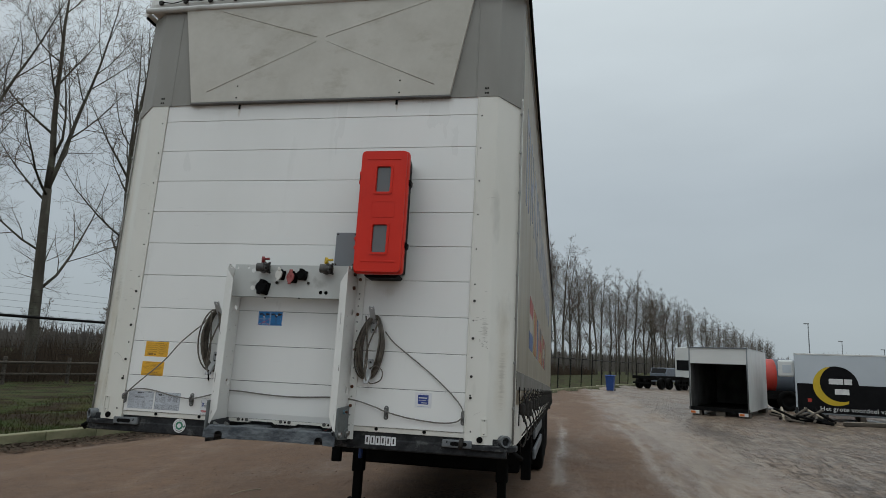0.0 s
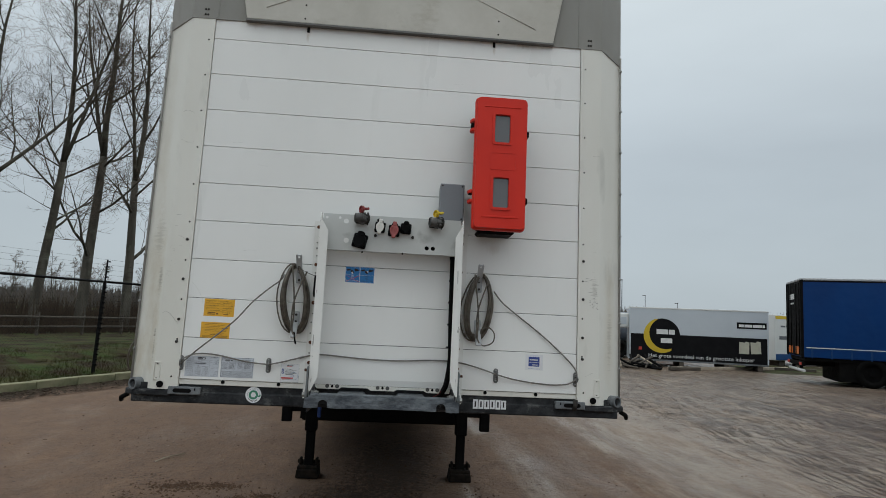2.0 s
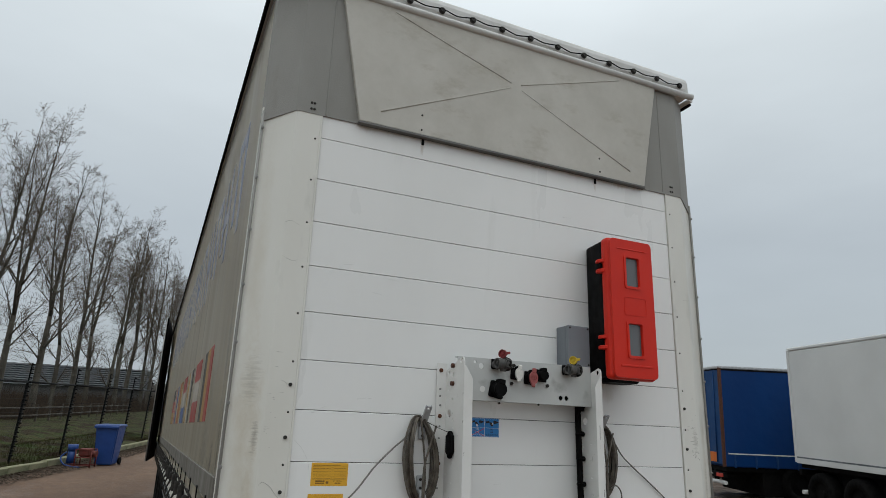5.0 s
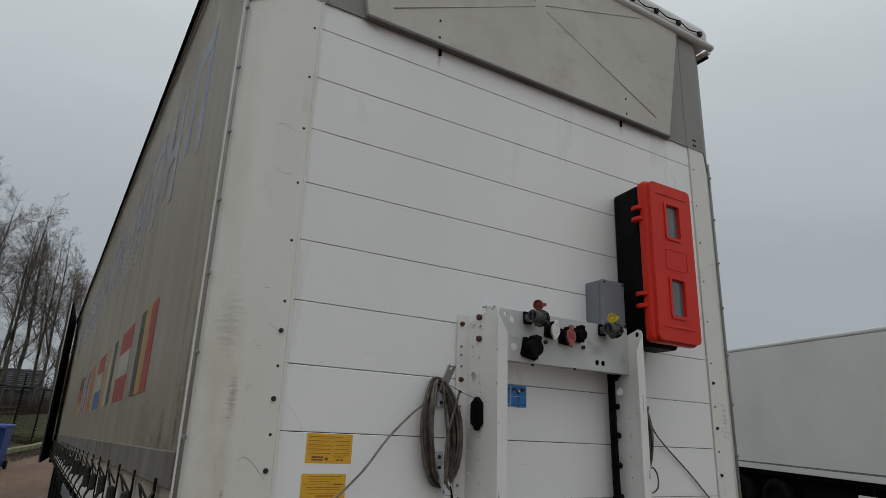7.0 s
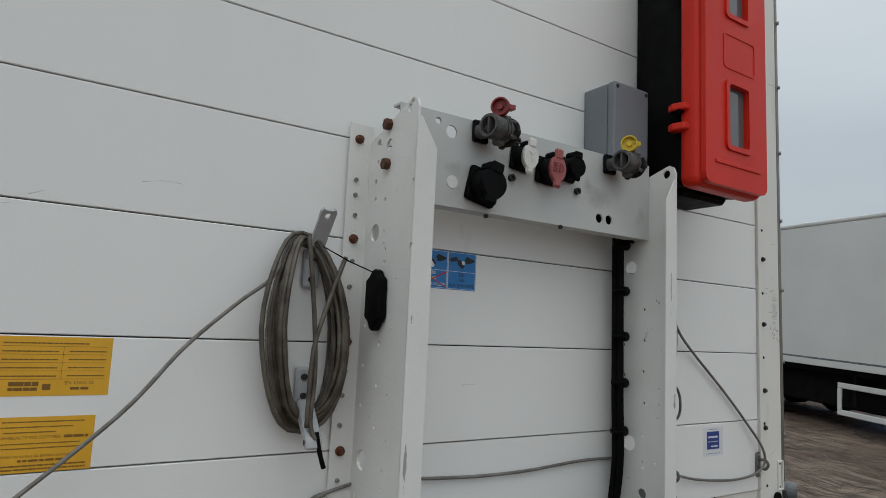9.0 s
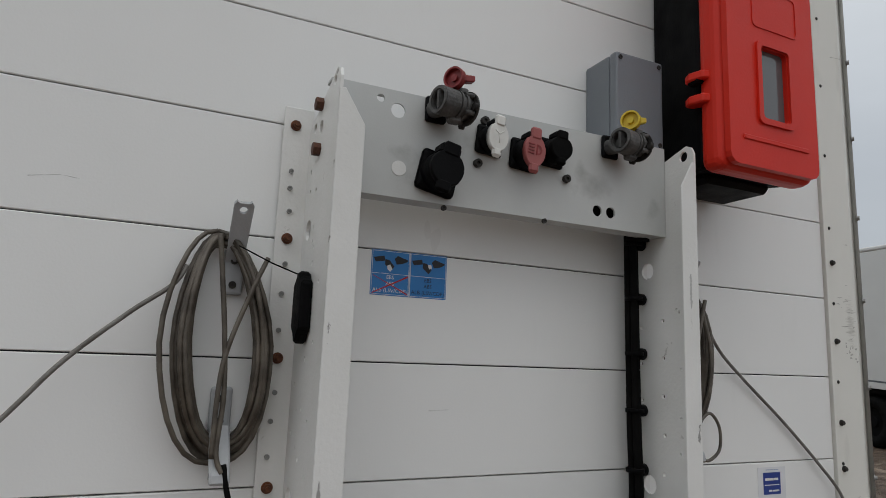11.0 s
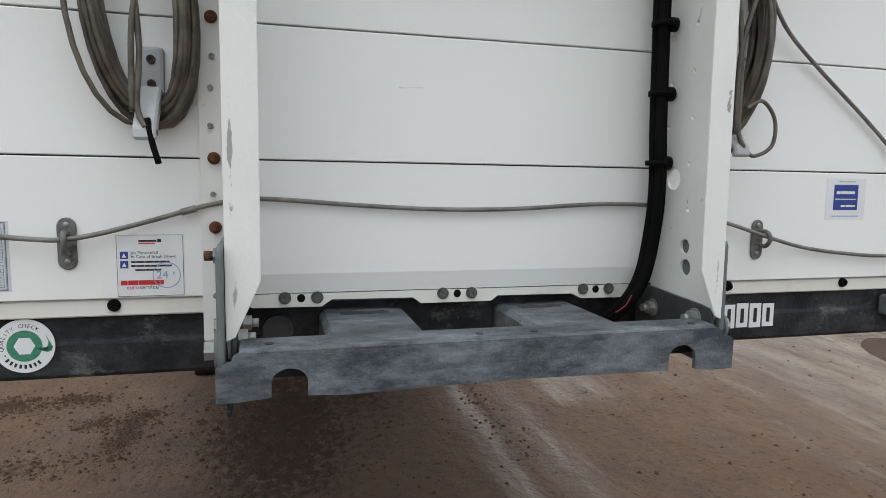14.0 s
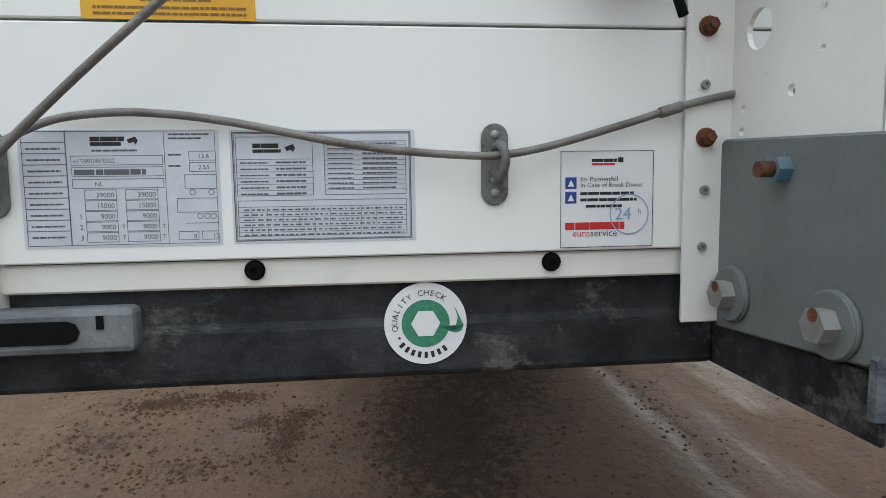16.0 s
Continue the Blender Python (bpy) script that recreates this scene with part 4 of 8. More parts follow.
    # side guards
    for s in (-1, 1):
        for z in (0.62, 0.86):
            bm = B(); box(bm, min(s * 1.19, s * 1.225), max(s * 1.19, s * 1.225), 4.7, 7.6, z, z + 0.13, 0.01); part("side_guard", bm, GALV, tr)
        bm = B(); box(bm, min(s * 1.12, s * 1.19), max(s * 1.12, s * 1.19), 4.75, 4.83, 0.55, 1.12, 0.01); part("guard_post", bm, VEH_DARK, tr)
        bm = B(); box(bm, min(s * 1.12, s * 1.19), max(s * 1.12, s * 1.19), 7.4, 7.48, 0.55, 1.12, 0.01); part("guard_post", bm, VEH_DARK, tr)
    # rear frame, and the rear door leaf swung round against the flank
    bm = B(); box(bm, -1.28, 1.28, 13.5, 13.62, 1.0, 3.82, 0.01); part("rear_frame", bm, VEH_DARK, tr)
    bm = B(); prism(bm, [(-1.30, 13.55), (-1.335, 13.55), (-1.475, 11.40), (-1.44, 11.40)], 1.08, 3.86, "z", 0.006); dr = part("rear_door", bm, VEH_DARK, tr, "dark blue rear door swung open against the flank")
    bm = B(); prism(bm, [(-1.335, 13.55), (-1.35, 13.55), (-1.49, 11.40), (-1.475, 11.40)], 1.10, 3.84, "z"); part("door_skin", bm, VEH_DARK, dr)
    bm = B(); tube(bm, [(-1.478, 11.39, 1.08), (-1.478, 11.39, 3.86)], 0.012, 6); part("door_seal", bm, STEEL, dr)
    return tr


semi_trailer()


# ---- the coupling rack on the front wall ----
def plate(bm, pts, holes, a0, a1, axis):
    """A plate with round or polygonal holes: outline and holes in two coordinates, thickness a0 to a1 along the axis."""
    def at(p, a):
        return {"x": (a, p[0], p[1]), "y": (p[0], a, p[1])}[axis]
    loops = [pts]
    for h in holes:
        loops.append(h if isinstance(h, list) else [(h[0] + h[2] * math.cos(2 * math.pi * k / 18), h[1] + h[2] * math.sin(2 * math.pi * k / 18)) for k in range(18)])
    es = []
    for lp in loops:
        vs = [bm.verts.new(at(p, a0)) for p in lp]
        es += [bm.edges.new((vs[i], vs[(i + 1) % len(vs)])) for i in range(len(vs))]
    r = bmesh.ops.triangle_fill(bm, edges=es, use_beauty=True)
    fs = [g for g in r["geom"] if isinstance(g, bmesh.types.BMFace)]
    ex = bmesh.ops.extrude_face_region(bm, geom=fs, use_keep_orig=True)
    d = a1 - a0
    for v in ex["geom"]:
        if isinstance(v, bmesh.types.BMVert):
            if axis == "x": v.co.x += d
            else: v.co.y += d
    bmesh.ops.recalc_face_normals(bm, faces=bm.faces)


def coupling_rack():
    rk = thing("coupling_rack", "white steel coupling rack with a grey panel and galvanised step beam", "rack", (0, 0, 1.1))
    hexr, hexd = bolt_mesh("rusty_bolt", RUST, 0.0070, 0.007, 0.0092, "hex", 0.004), bolt_mesh("dark_bolt", RUST_DARK, 0.011, 0.012, 0, "hex")
    dot = bolt_mesh("rivet", STEEL, 0.0042, 0.004, 0, "socket")
    bigbolt = bolt_mesh("big_bolt", STEEL, 0.0135, 0.013, 0, "hex"); wb = B(); cyl(wb, (0, 0, 0), (0, -0.0045, 0), 0.0265, 28, 0.0262); cyl(wb, (0, -0.0045, 0), (0, -0.006, 0), 0.0262, 28, 0.0243); washer = mesh_of("washer", wb, PLATE_GREY)
    for s, wx, lip, fl in ((-1, -0.347, -0.309, -0.398), (1, 0.361, 0.327, 0.408)):
        # web with its holes
        r = random.Random(7 + s)
        small = lambda y, z0, n_: [(y + r.uniform(-0.002, 0.002), z0 + 0.0742 * k, 0.0042) for k in range(n_)]
        if s < 0: holes = [(-0.048, 1.824, 0.017), (-0.047, 1.402, 0.018), (-0.088, 1.990, 0.011), (-0.046, 2.000, 0.009), (-0.160, 2.043, 0.008)] + small(-0.090, 1.468, 5) + small(-0.030, 1.500, 4) + [(-0.093, 1.343, 0.005), (-0.027, 1.335, 0.004), (-0.025, 1.315, 0.004)] + small(-0.044, 1.890, 2) + [(-0.040, 1.925, 0.005), (-0.083, 1.885, 0.004), (-0.086, 1.800, 0.004), (-0.095, 1.79, 0.003)]
        else: holes = [(-0.060, 1.819, 0.017), (-0.059, 1.393, 0.018), (-0.098, 1.283, 0.012), (-0.102, 1.249, 0.014), (-0.164, 2.040, 0.0105)] + small(-0.100, 1.344, 6) + small(-0.040, 1.48, 4)
        holes += [(-0.135 + r.uniform(-0.012, 0.012), 1.36 + 0.09 * k + r.uniform(-0.02, 0.02), 0.0026) for k in range(5)]
        out = [(-0.006, 1.136), (-0.006, 2.005), (-0.020, 2.012), (-0.158, 2.056), (-0.172, 2.060), (-0.184, 2.054), (-0.190, 2.040), (-0.190, 1.200), (-0.16, 1.150)]
        bm = B(); plate(bm, out, holes, wx, wx + s * 0.005, "x")
        web = part("post", bm, W_RACK, rk, "white perforated steel post, chipped along its edge")
        bm = B(); prism(bm, [(wx, -0.0078), (fl, -0.0078), (fl, -0.0052), (wx, -0.0052)], 1.136, 2.003, "z"); box(bm, min(wx, fl), max(wx, fl), -0.008, -0.0055, 1.134, 2.045, 0.001); part("wall_flange", bm, W_RACK, web)
        bm = B(); prism(bm, [(wx + s * 0.005, 1.180), (wx + s * 0.005, 2.020), (wx - s * 0.004, 2.022), (lip, 1.968), (lip, 1.255), (wx - s * 0.006, 1.185)], -0.1905, -0.1865, "y", 0.001); part("front_lip", bm, W_RACK, web)
        fx = s * 0.378 if s < 0 else 0.380
        for z in (2.012, 1.813, 1.615, 1.413, 1.311): put("rusty_bolt", hexr, (fx, -0.008, z), web)
        for z in (1.93, 1.90, 1.86, 1.77, 1.72, 1.66, 1.56, 1.515, 1.46, 1.36, 1.262, 1.208): put("rivet", dot, (fx + s * 0.002 * (z * 100 % 3), -0.008, z), web)
        for y, z in ((-0.087, 2.028), (-0.087, 1.951)): put("dark_bolt", hexd, (wx + s * 0.005, y, z), web, 90 * s)
        # gusset plate at the foot
        yf = -0.212 if s < 0 else -0.188
        bm = B(); prism(bm, [(-0.010, 1.309), (-0.006, 1.305), (-0.006, 1.129), (-0.164, 1.139), (yf + 0.016, 1.142), (yf + 0.005, 1.150), (yf, 1.164), (yf, 1.292), (yf + 0.003, 1.299), (yf + 0.010, 1.301)], min(wx + s * 0.006, wx + s * 0.014), max(wx + s * 0.006, wx + s * 0.014), "x", 0.002)
        gs = part("gusset", bm, PLATE_GREY, rk, "grey steel gusset plate")
        ox = wx + s * 0.014
        put("big_bolt", bigbolt, (ox + s * 0.006, -0.035, 1.166), gs, 90 * s); put("big_bolt", bigbolt, (ox + s * 0.006, -0.165, 1.165), gs, 90 * s)
        put("washer", washer, (ox, -0.035, 1.166), gs, 90 * s); put("washer", washer, (ox, -0.165, 1.165), gs, 90 * s)
        bm = B(); cyl(bm, (ox, -0.102, 1.279), (ox + s * 0.012, -0.102, 1.279), 0.0112, 6, smooth=False); part("blue_nut", bm, BLUE_NUT, gs)
        bm = B(); cyl(bm, (ox + s * 0.012, -0.102, 1.279), (ox + s * 0.024, -0.102, 1.279), 0.0068, 10); part("stud_end", bm, RUST_DARK, gs)
        # foot plate inside the web, shade put into its dark colour, with the gusset bolts' nuts
        i0, i1 = sorted((wx - s * 0.001, wx - s * 0.007))
        bm = B(); prism(bm, [(0.030, 1.108), (0.030, 1.206), (-0.150, 1.197), (-0.172, 1.194), (-0.181, 1.186), (-0.184, 1.172), (-0.184, 1.112), (-0.160, 1.106)], i0, i1, "x", 0.001)
        fp = part("foot_plate", bm, FOOT_PLATE, rk, "steel foot plate, darkened for the shade inside the post")
        for y, z in ((-0.026, 1.168), (-0.144, 1.174)):
            bm = B(); cyl(bm, (wx - s * 0.007, y, z), (wx - s * 0.019, y, z), 0.0118, 6, smooth=False); cyl(bm, (wx - s * 0.007, y, z), (wx - s * 0.0085, y, z), 0.0155, 16); part("inner_nut", bm, STEEL, fp)
            bm = B(); cyl(bm, (wx - s * 0.018, y, z), (wx - s * 0.029, y, z), 0.0068, 12); part("bolt_end", bm, STEEL, fp)
        # rust run on the lower bolt heads
        for y in (-0.036, -0.166):
            bm = B(); cyl(bm, (ox + s * 0.0188, y, 1.1735), (ox + s * 0.0196, y, 1.1735), 0.0052, 9); part("rust_patch", bm, RUST, gs)
    # coupling panel
    holes = [(-0.328, 2.048, 0.007), (-0.262, 2.050, 0.007), (-0.230, 2.034, 0.013), (0.187, 1.916, 0.011), (0.219, 1.916, 0.011)]
    bm = B(); plate(bm, [(-0.346, 1.884), (0.360, 1.884), (0.360, 2.070), (-0.346, 2.068)], holes, -0.114, -0.110, "y")
    box(bm, -0.346, 0.360, -0.110, -0.075, 1.884, 1.888); box(bm, -0.346, 0.360, -0.110, -0.085, 2.064, 2.069)
    pn = part("coupling_panel", bm, RACK_GREY, rk, "grey panel with holes")
    allen = bolt_mesh("panel_screw", DARK_STEEL, 0.0085, 0.009, 0, "socket")
    for x, z in ((-0.066, 2.047), (-0.078, 1.966), (0.112, 1.967), (-0.140, 1.877), (0.064, 1.880)): put("panel_screw", allen, (x, -0.114, z), pn, s=0.55 if z < 1.9 else 0.9)
    bm = B(); cyl(bm, (-0.224, -0.1142, 1.934), (-0.224, -0.1152, 1.934), 0.013, 18); part("blank_plug", bm, W_RACK, pn)
    bm = B(); tube(bm, curve_pts([(0.335, -0.060, 1.88), (0.325, -0.066, 1.915), (0.25, -0.072, 1.925), (0.12, -0.072, 1.945), (0.03, -0.075, 1.98)], 6), 0.024, 10); part("hidden_hose", bm, RUBBER, pn, "black hose behind the panel")
    # step beam with two arched cut-outs, and the channels that carry it
    def arch(cx, r, h):
        return [(cx - r, 1.111)] + [(cx + r * math.cos(radians(180 - a)), 1.111 + h - r * 0.8 + r * 0.8 * math.sin(radians(a))) for a in range(0, 181, 15)] + [(cx + r, 1.111)]
    pts = [(-0.364, 1.108), (-0.350, 1.107)] + arch(-0.2755, 0.0225, 0.0365) + [(-0.20, 1.1085), (-0.08, 1.112), (0.05, 1.1135), (0.20, 1.112)] + arch(0.2885, 0.0225, 0.0375) + [(0.340, 1.108), (0.375, 1.109), (0.376, 1.152), (0.372, 1.157), (0.358, 1.160), (0.355, 1.168), (0.345, 1.1725), (-0.336, 1.170), (-0.344, 1.165), (-0.345, 1.159), (-0.356, 1.157), (-0.364, 1.150)]
    bm = B(); prism(bm, pts, -0.2085, -0.2015, "y")
    prism(bm, [(-0.2087, 1.162), (-0.2087, 1.1665), (-0.2072, 1.1708), (-0.2040, 1.1735), (-0.1995, 1.1748), (-0.160, 1.1765), (-0.160, 1.170), (-0.2020, 1.164)], -0.336, 0.346, "x")
    back = B(); box(back, -0.336, 0.352, -0.168, -0.163, 1.124, 1.175, 0.001)
    sb = part("step_beam", bm, GALV_LIGHT, rk, "scratched galvanised step beam with arched cut-outs")
    part("back_plate", back, GALV_RAIL, sb, "dark back plate")
    for s, x in ((-1, -0.3515), (1, 0.3655)):
        sd = B(); box(sd, min(x + s * 0.001, x - s * 0.005), max(x + s * 0.001, x - s * 0.005), -0.2008, 0.034, 1.086 if s < 0 else 1.112, 1.1352, 0.002); part("side_channel", sd, GALV_RAIL, sb, "black side channel")
    for x in (-0.30, -0.02, 0.06, 0.315):
        bm = B(); cyl(bm, (x, -0.188, 1.1735), (x, -0.188, 1.1762), 0.0055, 10); part("drain_plug", bm, DARK_STEEL, sb)
    for x0, x1 in ((-0.225, -0.085), (0.075, 0.215)):
        bm = B(); prism(bm, [(x0, 1.12), (x0, 1.166), (x0 + 0.008, 1.174), (x1 - 0.008, 1.174), (x1, 1.166), (x1, 1.12), (x1 - 0.006, 1.12), (x1 - 0.006, 1.163), (x0 + 0.006, 1.163), (x0 + 0.006, 1.12)], -0.17, 0.034, "y"); ch = part("step_channel", bm, GALV_LIGHT, rk, "galvanised channel")
        bm = B(); prism(bm, [(x0 + 0.03, -0.010), (x0 + 0.05, 0.0), (x0 + 0.075, -0.006), (x0 + 0.10, 0.002), (x0 + 0.108, -0.014), (x0 + 0.07, -0.024), (x0 + 0.035, -0.020)], 1.1741, 1.1750, "z"); part("weld_patch", bm, FOOT_PLATE, ch)
    bm = B(); ring(bm, (-0.29, 0.036, 1.142), (-0.29, 0.028, 1.142), 0.024, 0.020, 20); cyl(bm, (-0.29, 0.036, 1.142), (-0.29, 0.032, 1.142), 0.020, 16); part("dark_port", bm, DARK_GAP, rk)
    return rk


coupling_rack()


def air_coupling(x, cap, label):
    t = thing("air_coupling", label, "coupling", (x, -0.114, 2.045), group="air couplings")
    y = -0.114
    k = Matrix.Translation((x, y, 2.045)) @ Matrix.Scale(0.88, 4) @ Matrix.Translation((-x, -y, -2.045))
    bm = B(); box(bm, x - 0.032, x + 0.012, y - 0.012, y, 2.020, 2.072, 0.004); bm.transform(k); part("base_plate", bm, BLACK_PL, t)
    bm = B(); cyl(bm, (x - 0.018, y - 0.010, 2.043), (x - 0.006, y - 0.045, 2.043), 0.017, 14)
    ax = lambda u: (x + u, y - 0.056 + 0.25 * u, 2.044)
    ring(bm, ax(-0.030), ax(0.004), 0.0275, 0.0190, 24); ring(bm, ax(-0.033), ax(-0.028), 0.0262, 0.0205, 24)
    cyl(bm, ax(0.003), ax(0.040), 0.0250, 24, 0.0235); ring(bm, ax(0.006), ax(0.010), 0.0290, 0.022, 24); ring(bm, ax(0.018), ax(0.023), 0.0285, 0.022, 24)
    box(bm, x - 0.032, x - 0.012, y - 0.0665, y - 0.0600, 2.026, 2.062, 0.001)
    for a in (20, 140, 215, 300):
        e = radians(a); c = Vector(ax(0.030)) + Vector((0, math.cos(e) * 0.028, math.sin(e) * 0.028)); cyl(bm, c - Vector((0.008, 0, 0)), c + Vector((0.010, 0, 0)), 0.0055, 8)
    box(bm, x - 0.004, x + 0.022, y - 0.060, y - 0.040, 2.008, 2.024, 0.004); box(bm, x + 0.012, x + 0.030, y - 0.07, y - 0.04, 2.064, 2.076, 0.003)
    bm.transform(k); bd = part("body", bm, CAST, t, "weathered cast body")
    bm = B(); cyl(bm, ax(-0.010), ax(0.002), 0.0192, 18); bm.transform(k); part("port", bm, BLACK_PL, bd)
    bm = B(); cyl(bm, ax(0.036), ax(0.042), 0.034, 22, 0.033); cyl(bm, ax(0.042), ax(0.047), 0.024, 18)
    for a in (70, 190, 310):
        e = radians(a); c = Vector(ax(0.039)) + Vector((0, math.cos(e) * 0.034, math.sin(e) * 0.034)); cyl(bm, c - Vector((0.004, 0, 0)), c + Vector((0.004, 0, 0)), 0.008, 8)
    bm.transform(k); part("flange", bm, DARK_STEEL, bd)
    bm = B(); cyl(bm, (x + 0.004, y - 0.060, 2.094), (x + 0.010, y - 0.056, 2.094), 0.020, 20); ring(bm, (x - 0.003, y - 0.0645, 2.094), (x + 0.008, y - 0.0575, 2.094), 0.0215, 0.0178, 20); cyl(bm, (x - 0.001, y - 0.063, 2.094), (x + 0.006, y - 0.0585, 2.094), 0.007, 12); box(bm, x + 0.004, x + 0.018, y - 0.062, y - 0.050, 2.066, 2.090, 0.003); prism(bm, [(x + 0.006, 2.104), (x + 0.046, 2.108), (x + 0.046, 2.096), (x + 0.030, 2.092), (x + 0.006, 2.094)], y - 0.064, y - 0.048, "y", 0.002)
    bm.transform(k); part("cap", bm, cap, t)


air_coupling(-0.155, DRED_CAP, "grey cast air coupling with a dark red cap")
air_coupling(0.222, YEL_CAP, "grey cast air coupling with a yellow cap")


def plug_socket(x, z, r, cap, label, tilt=0.0, symbol=None, depth=0.045, base=True):
    t = thing("electric_socket", label, "socket", (x, -0.114, z), group="electric sockets")
    y = -0.114
    rot = Matrix.Translation((x, y, z)) @ pose(0, 0, 0, 0, tilt, 0) @ Matrix.Translation((-x, -y, -z))

    def add(nm, bm, mat, p, lab=""):
        bm.transform(rot); return part(nm, bm, mat, p, lab)
    bm = B()
    if base: box(bm, x - r * 1.05, x + r * 1.05, y - 0.010, y, z - r * 1.05, z + r * 1.05, r * 0.22, 2)
    cyl(bm, (x, y - 0.006, z), (x, y - depth, z), r * 0.98, 22, r * 0.90)
    box(bm, x - r * 0.55, x + r * 0.55, y - depth - 0.004, y - 0.012, z + r * 0.72, z + r * 1.25, 0.004)
    bd = add("housing", bm, BLACK_PL, t)
    bm = B(); cyl(bm, (x, y - depth, z), (x, y - depth - 0.009, z), r * 0.92, 22, r * 0.84); box(bm, x - r * 0.42, x + r * 0.42, y - depth - 0.011, y - depth, z + r * 0.62, z + r * 1.30, 0.003); box(bm, x - r * 0.40, x + r * 0.40, y - depth - 0.010, y - depth, z - r * 1.22, z - r * 0.6, 0.004)
    if symbol:
        bm.transform(Matrix.Translation((x, 0, z - 0.002)) @ Matrix.Diagonal((0.88, 1, 1.20, 1)) @ Matrix.Translation((-x, 0, -z)))
    cp_ = add("cap", bm, cap, t)
    if symbol == "lamp":
        bm = B()
        for k in range(4): box(bm, x - r * 0.55, x - r * 0.12, y - depth - 0.0105, y - depth - 0.008, z - r * 0.32 + k * r * 0.2, z - r * 0.25 + k * r * 0.2)
        disc(bm, x + r * 0.12, z, r * 0.34, y - depth - 0.0102, r * 0.24, 20, a0=-90, a1=90); box(bm, x + r * 0.05, x + r * 0.12, y - depth - 0.0105, y - depth - 0.008, z - r * 0.34, z + r * 0.34)
        add("lamp_symbol", bm, DRED_CAP, cp_)
    if symbol == "fig":
        bm = B(); tube(bm, [(x - r * 0.3, y - depth - 0.009, z + r * 0.35), (x, y - depth - 0.009, z + r * 0.1), (x + r * 0.35, y - depth - 0.009, z + r * 0.4)], 0.0012, 5); tube(bm, [(x, y - depth - 0.009, z + r * 0.1), (x + r * 0.1, y - depth - 0.009, z - r * 0.5)], 0.0009, 5); add("cap_symbol", bm, WHITE_CAP, cp_)


plug_socket(-0.057, 2.010, 0.0255, WHITE_CAP, "black socket with a white lid", 6, "fig", 0.032)
plug_socket(0.016, 1.996, 0.028, RED_CAP, "black socket with a faded red lamp lid", 4, "lamp", 0.036)
plug_socket(0.075, 2.010, 0.026, RUBBER, "black socket with a black lid", 4, None, 0.034)
plug_socket(-0.155, 1.934, 0.0345, BLACK_PL, "large black socket hanging tilted on its flange", 12, None, 0.040)


def hose_bundle():
    t = thing("hose_bundle", "black hose bundle clipped to the rack post", "hose", (0.335, -0.04, 1.89))
    for k, (dx, dy) in enumerate(((0, 0), (0.012, -0.007), (0.002, -0.015))):
        bm = B(); tube(bm, curve_pts([(0.325 + dx, -0.040 + dy, 1.905), (0.327 + dx, -0.040 + dy, 1.70), (0.330 + dx, -0.040 + dy, 1.50), (0.334 + dx, -0.040 + dy, 1.38), (0.328 + dx, -0.040 + dy, 1.30), (0.315 + dx, -0.036 + dy, 1.225), (0.292 + dx, -0.024 + dy, 1.175), (0.280 + dx, 0.012 + dy, 1.14)], 8), 0.0078, 10); part("hose", bm, RUBBER, t)
    for z in (1.875, 1.76, 1.648, 1.535, 1.42):
        bm = B(); cyl(bm, (0.332, -0.050, z - 0.004), (0.332, -0.050, z + 0.004), 0.0185, 14); cyl(bm, (0.338, -0.050, z), (0.356, -0.050, z), 0.012, 12); part("hose_clip", bm, BLACK_PL, t)
    bm = B(); tube(bm, curve_pts([(0.296, -0.05, 1.195), (0.280, -0.06, 1.180), (0.258, -0.066, 1.170)], 5), 0.0010, 5); part("red_wire", bm, DRED_CAP, t)


hose_bundle()


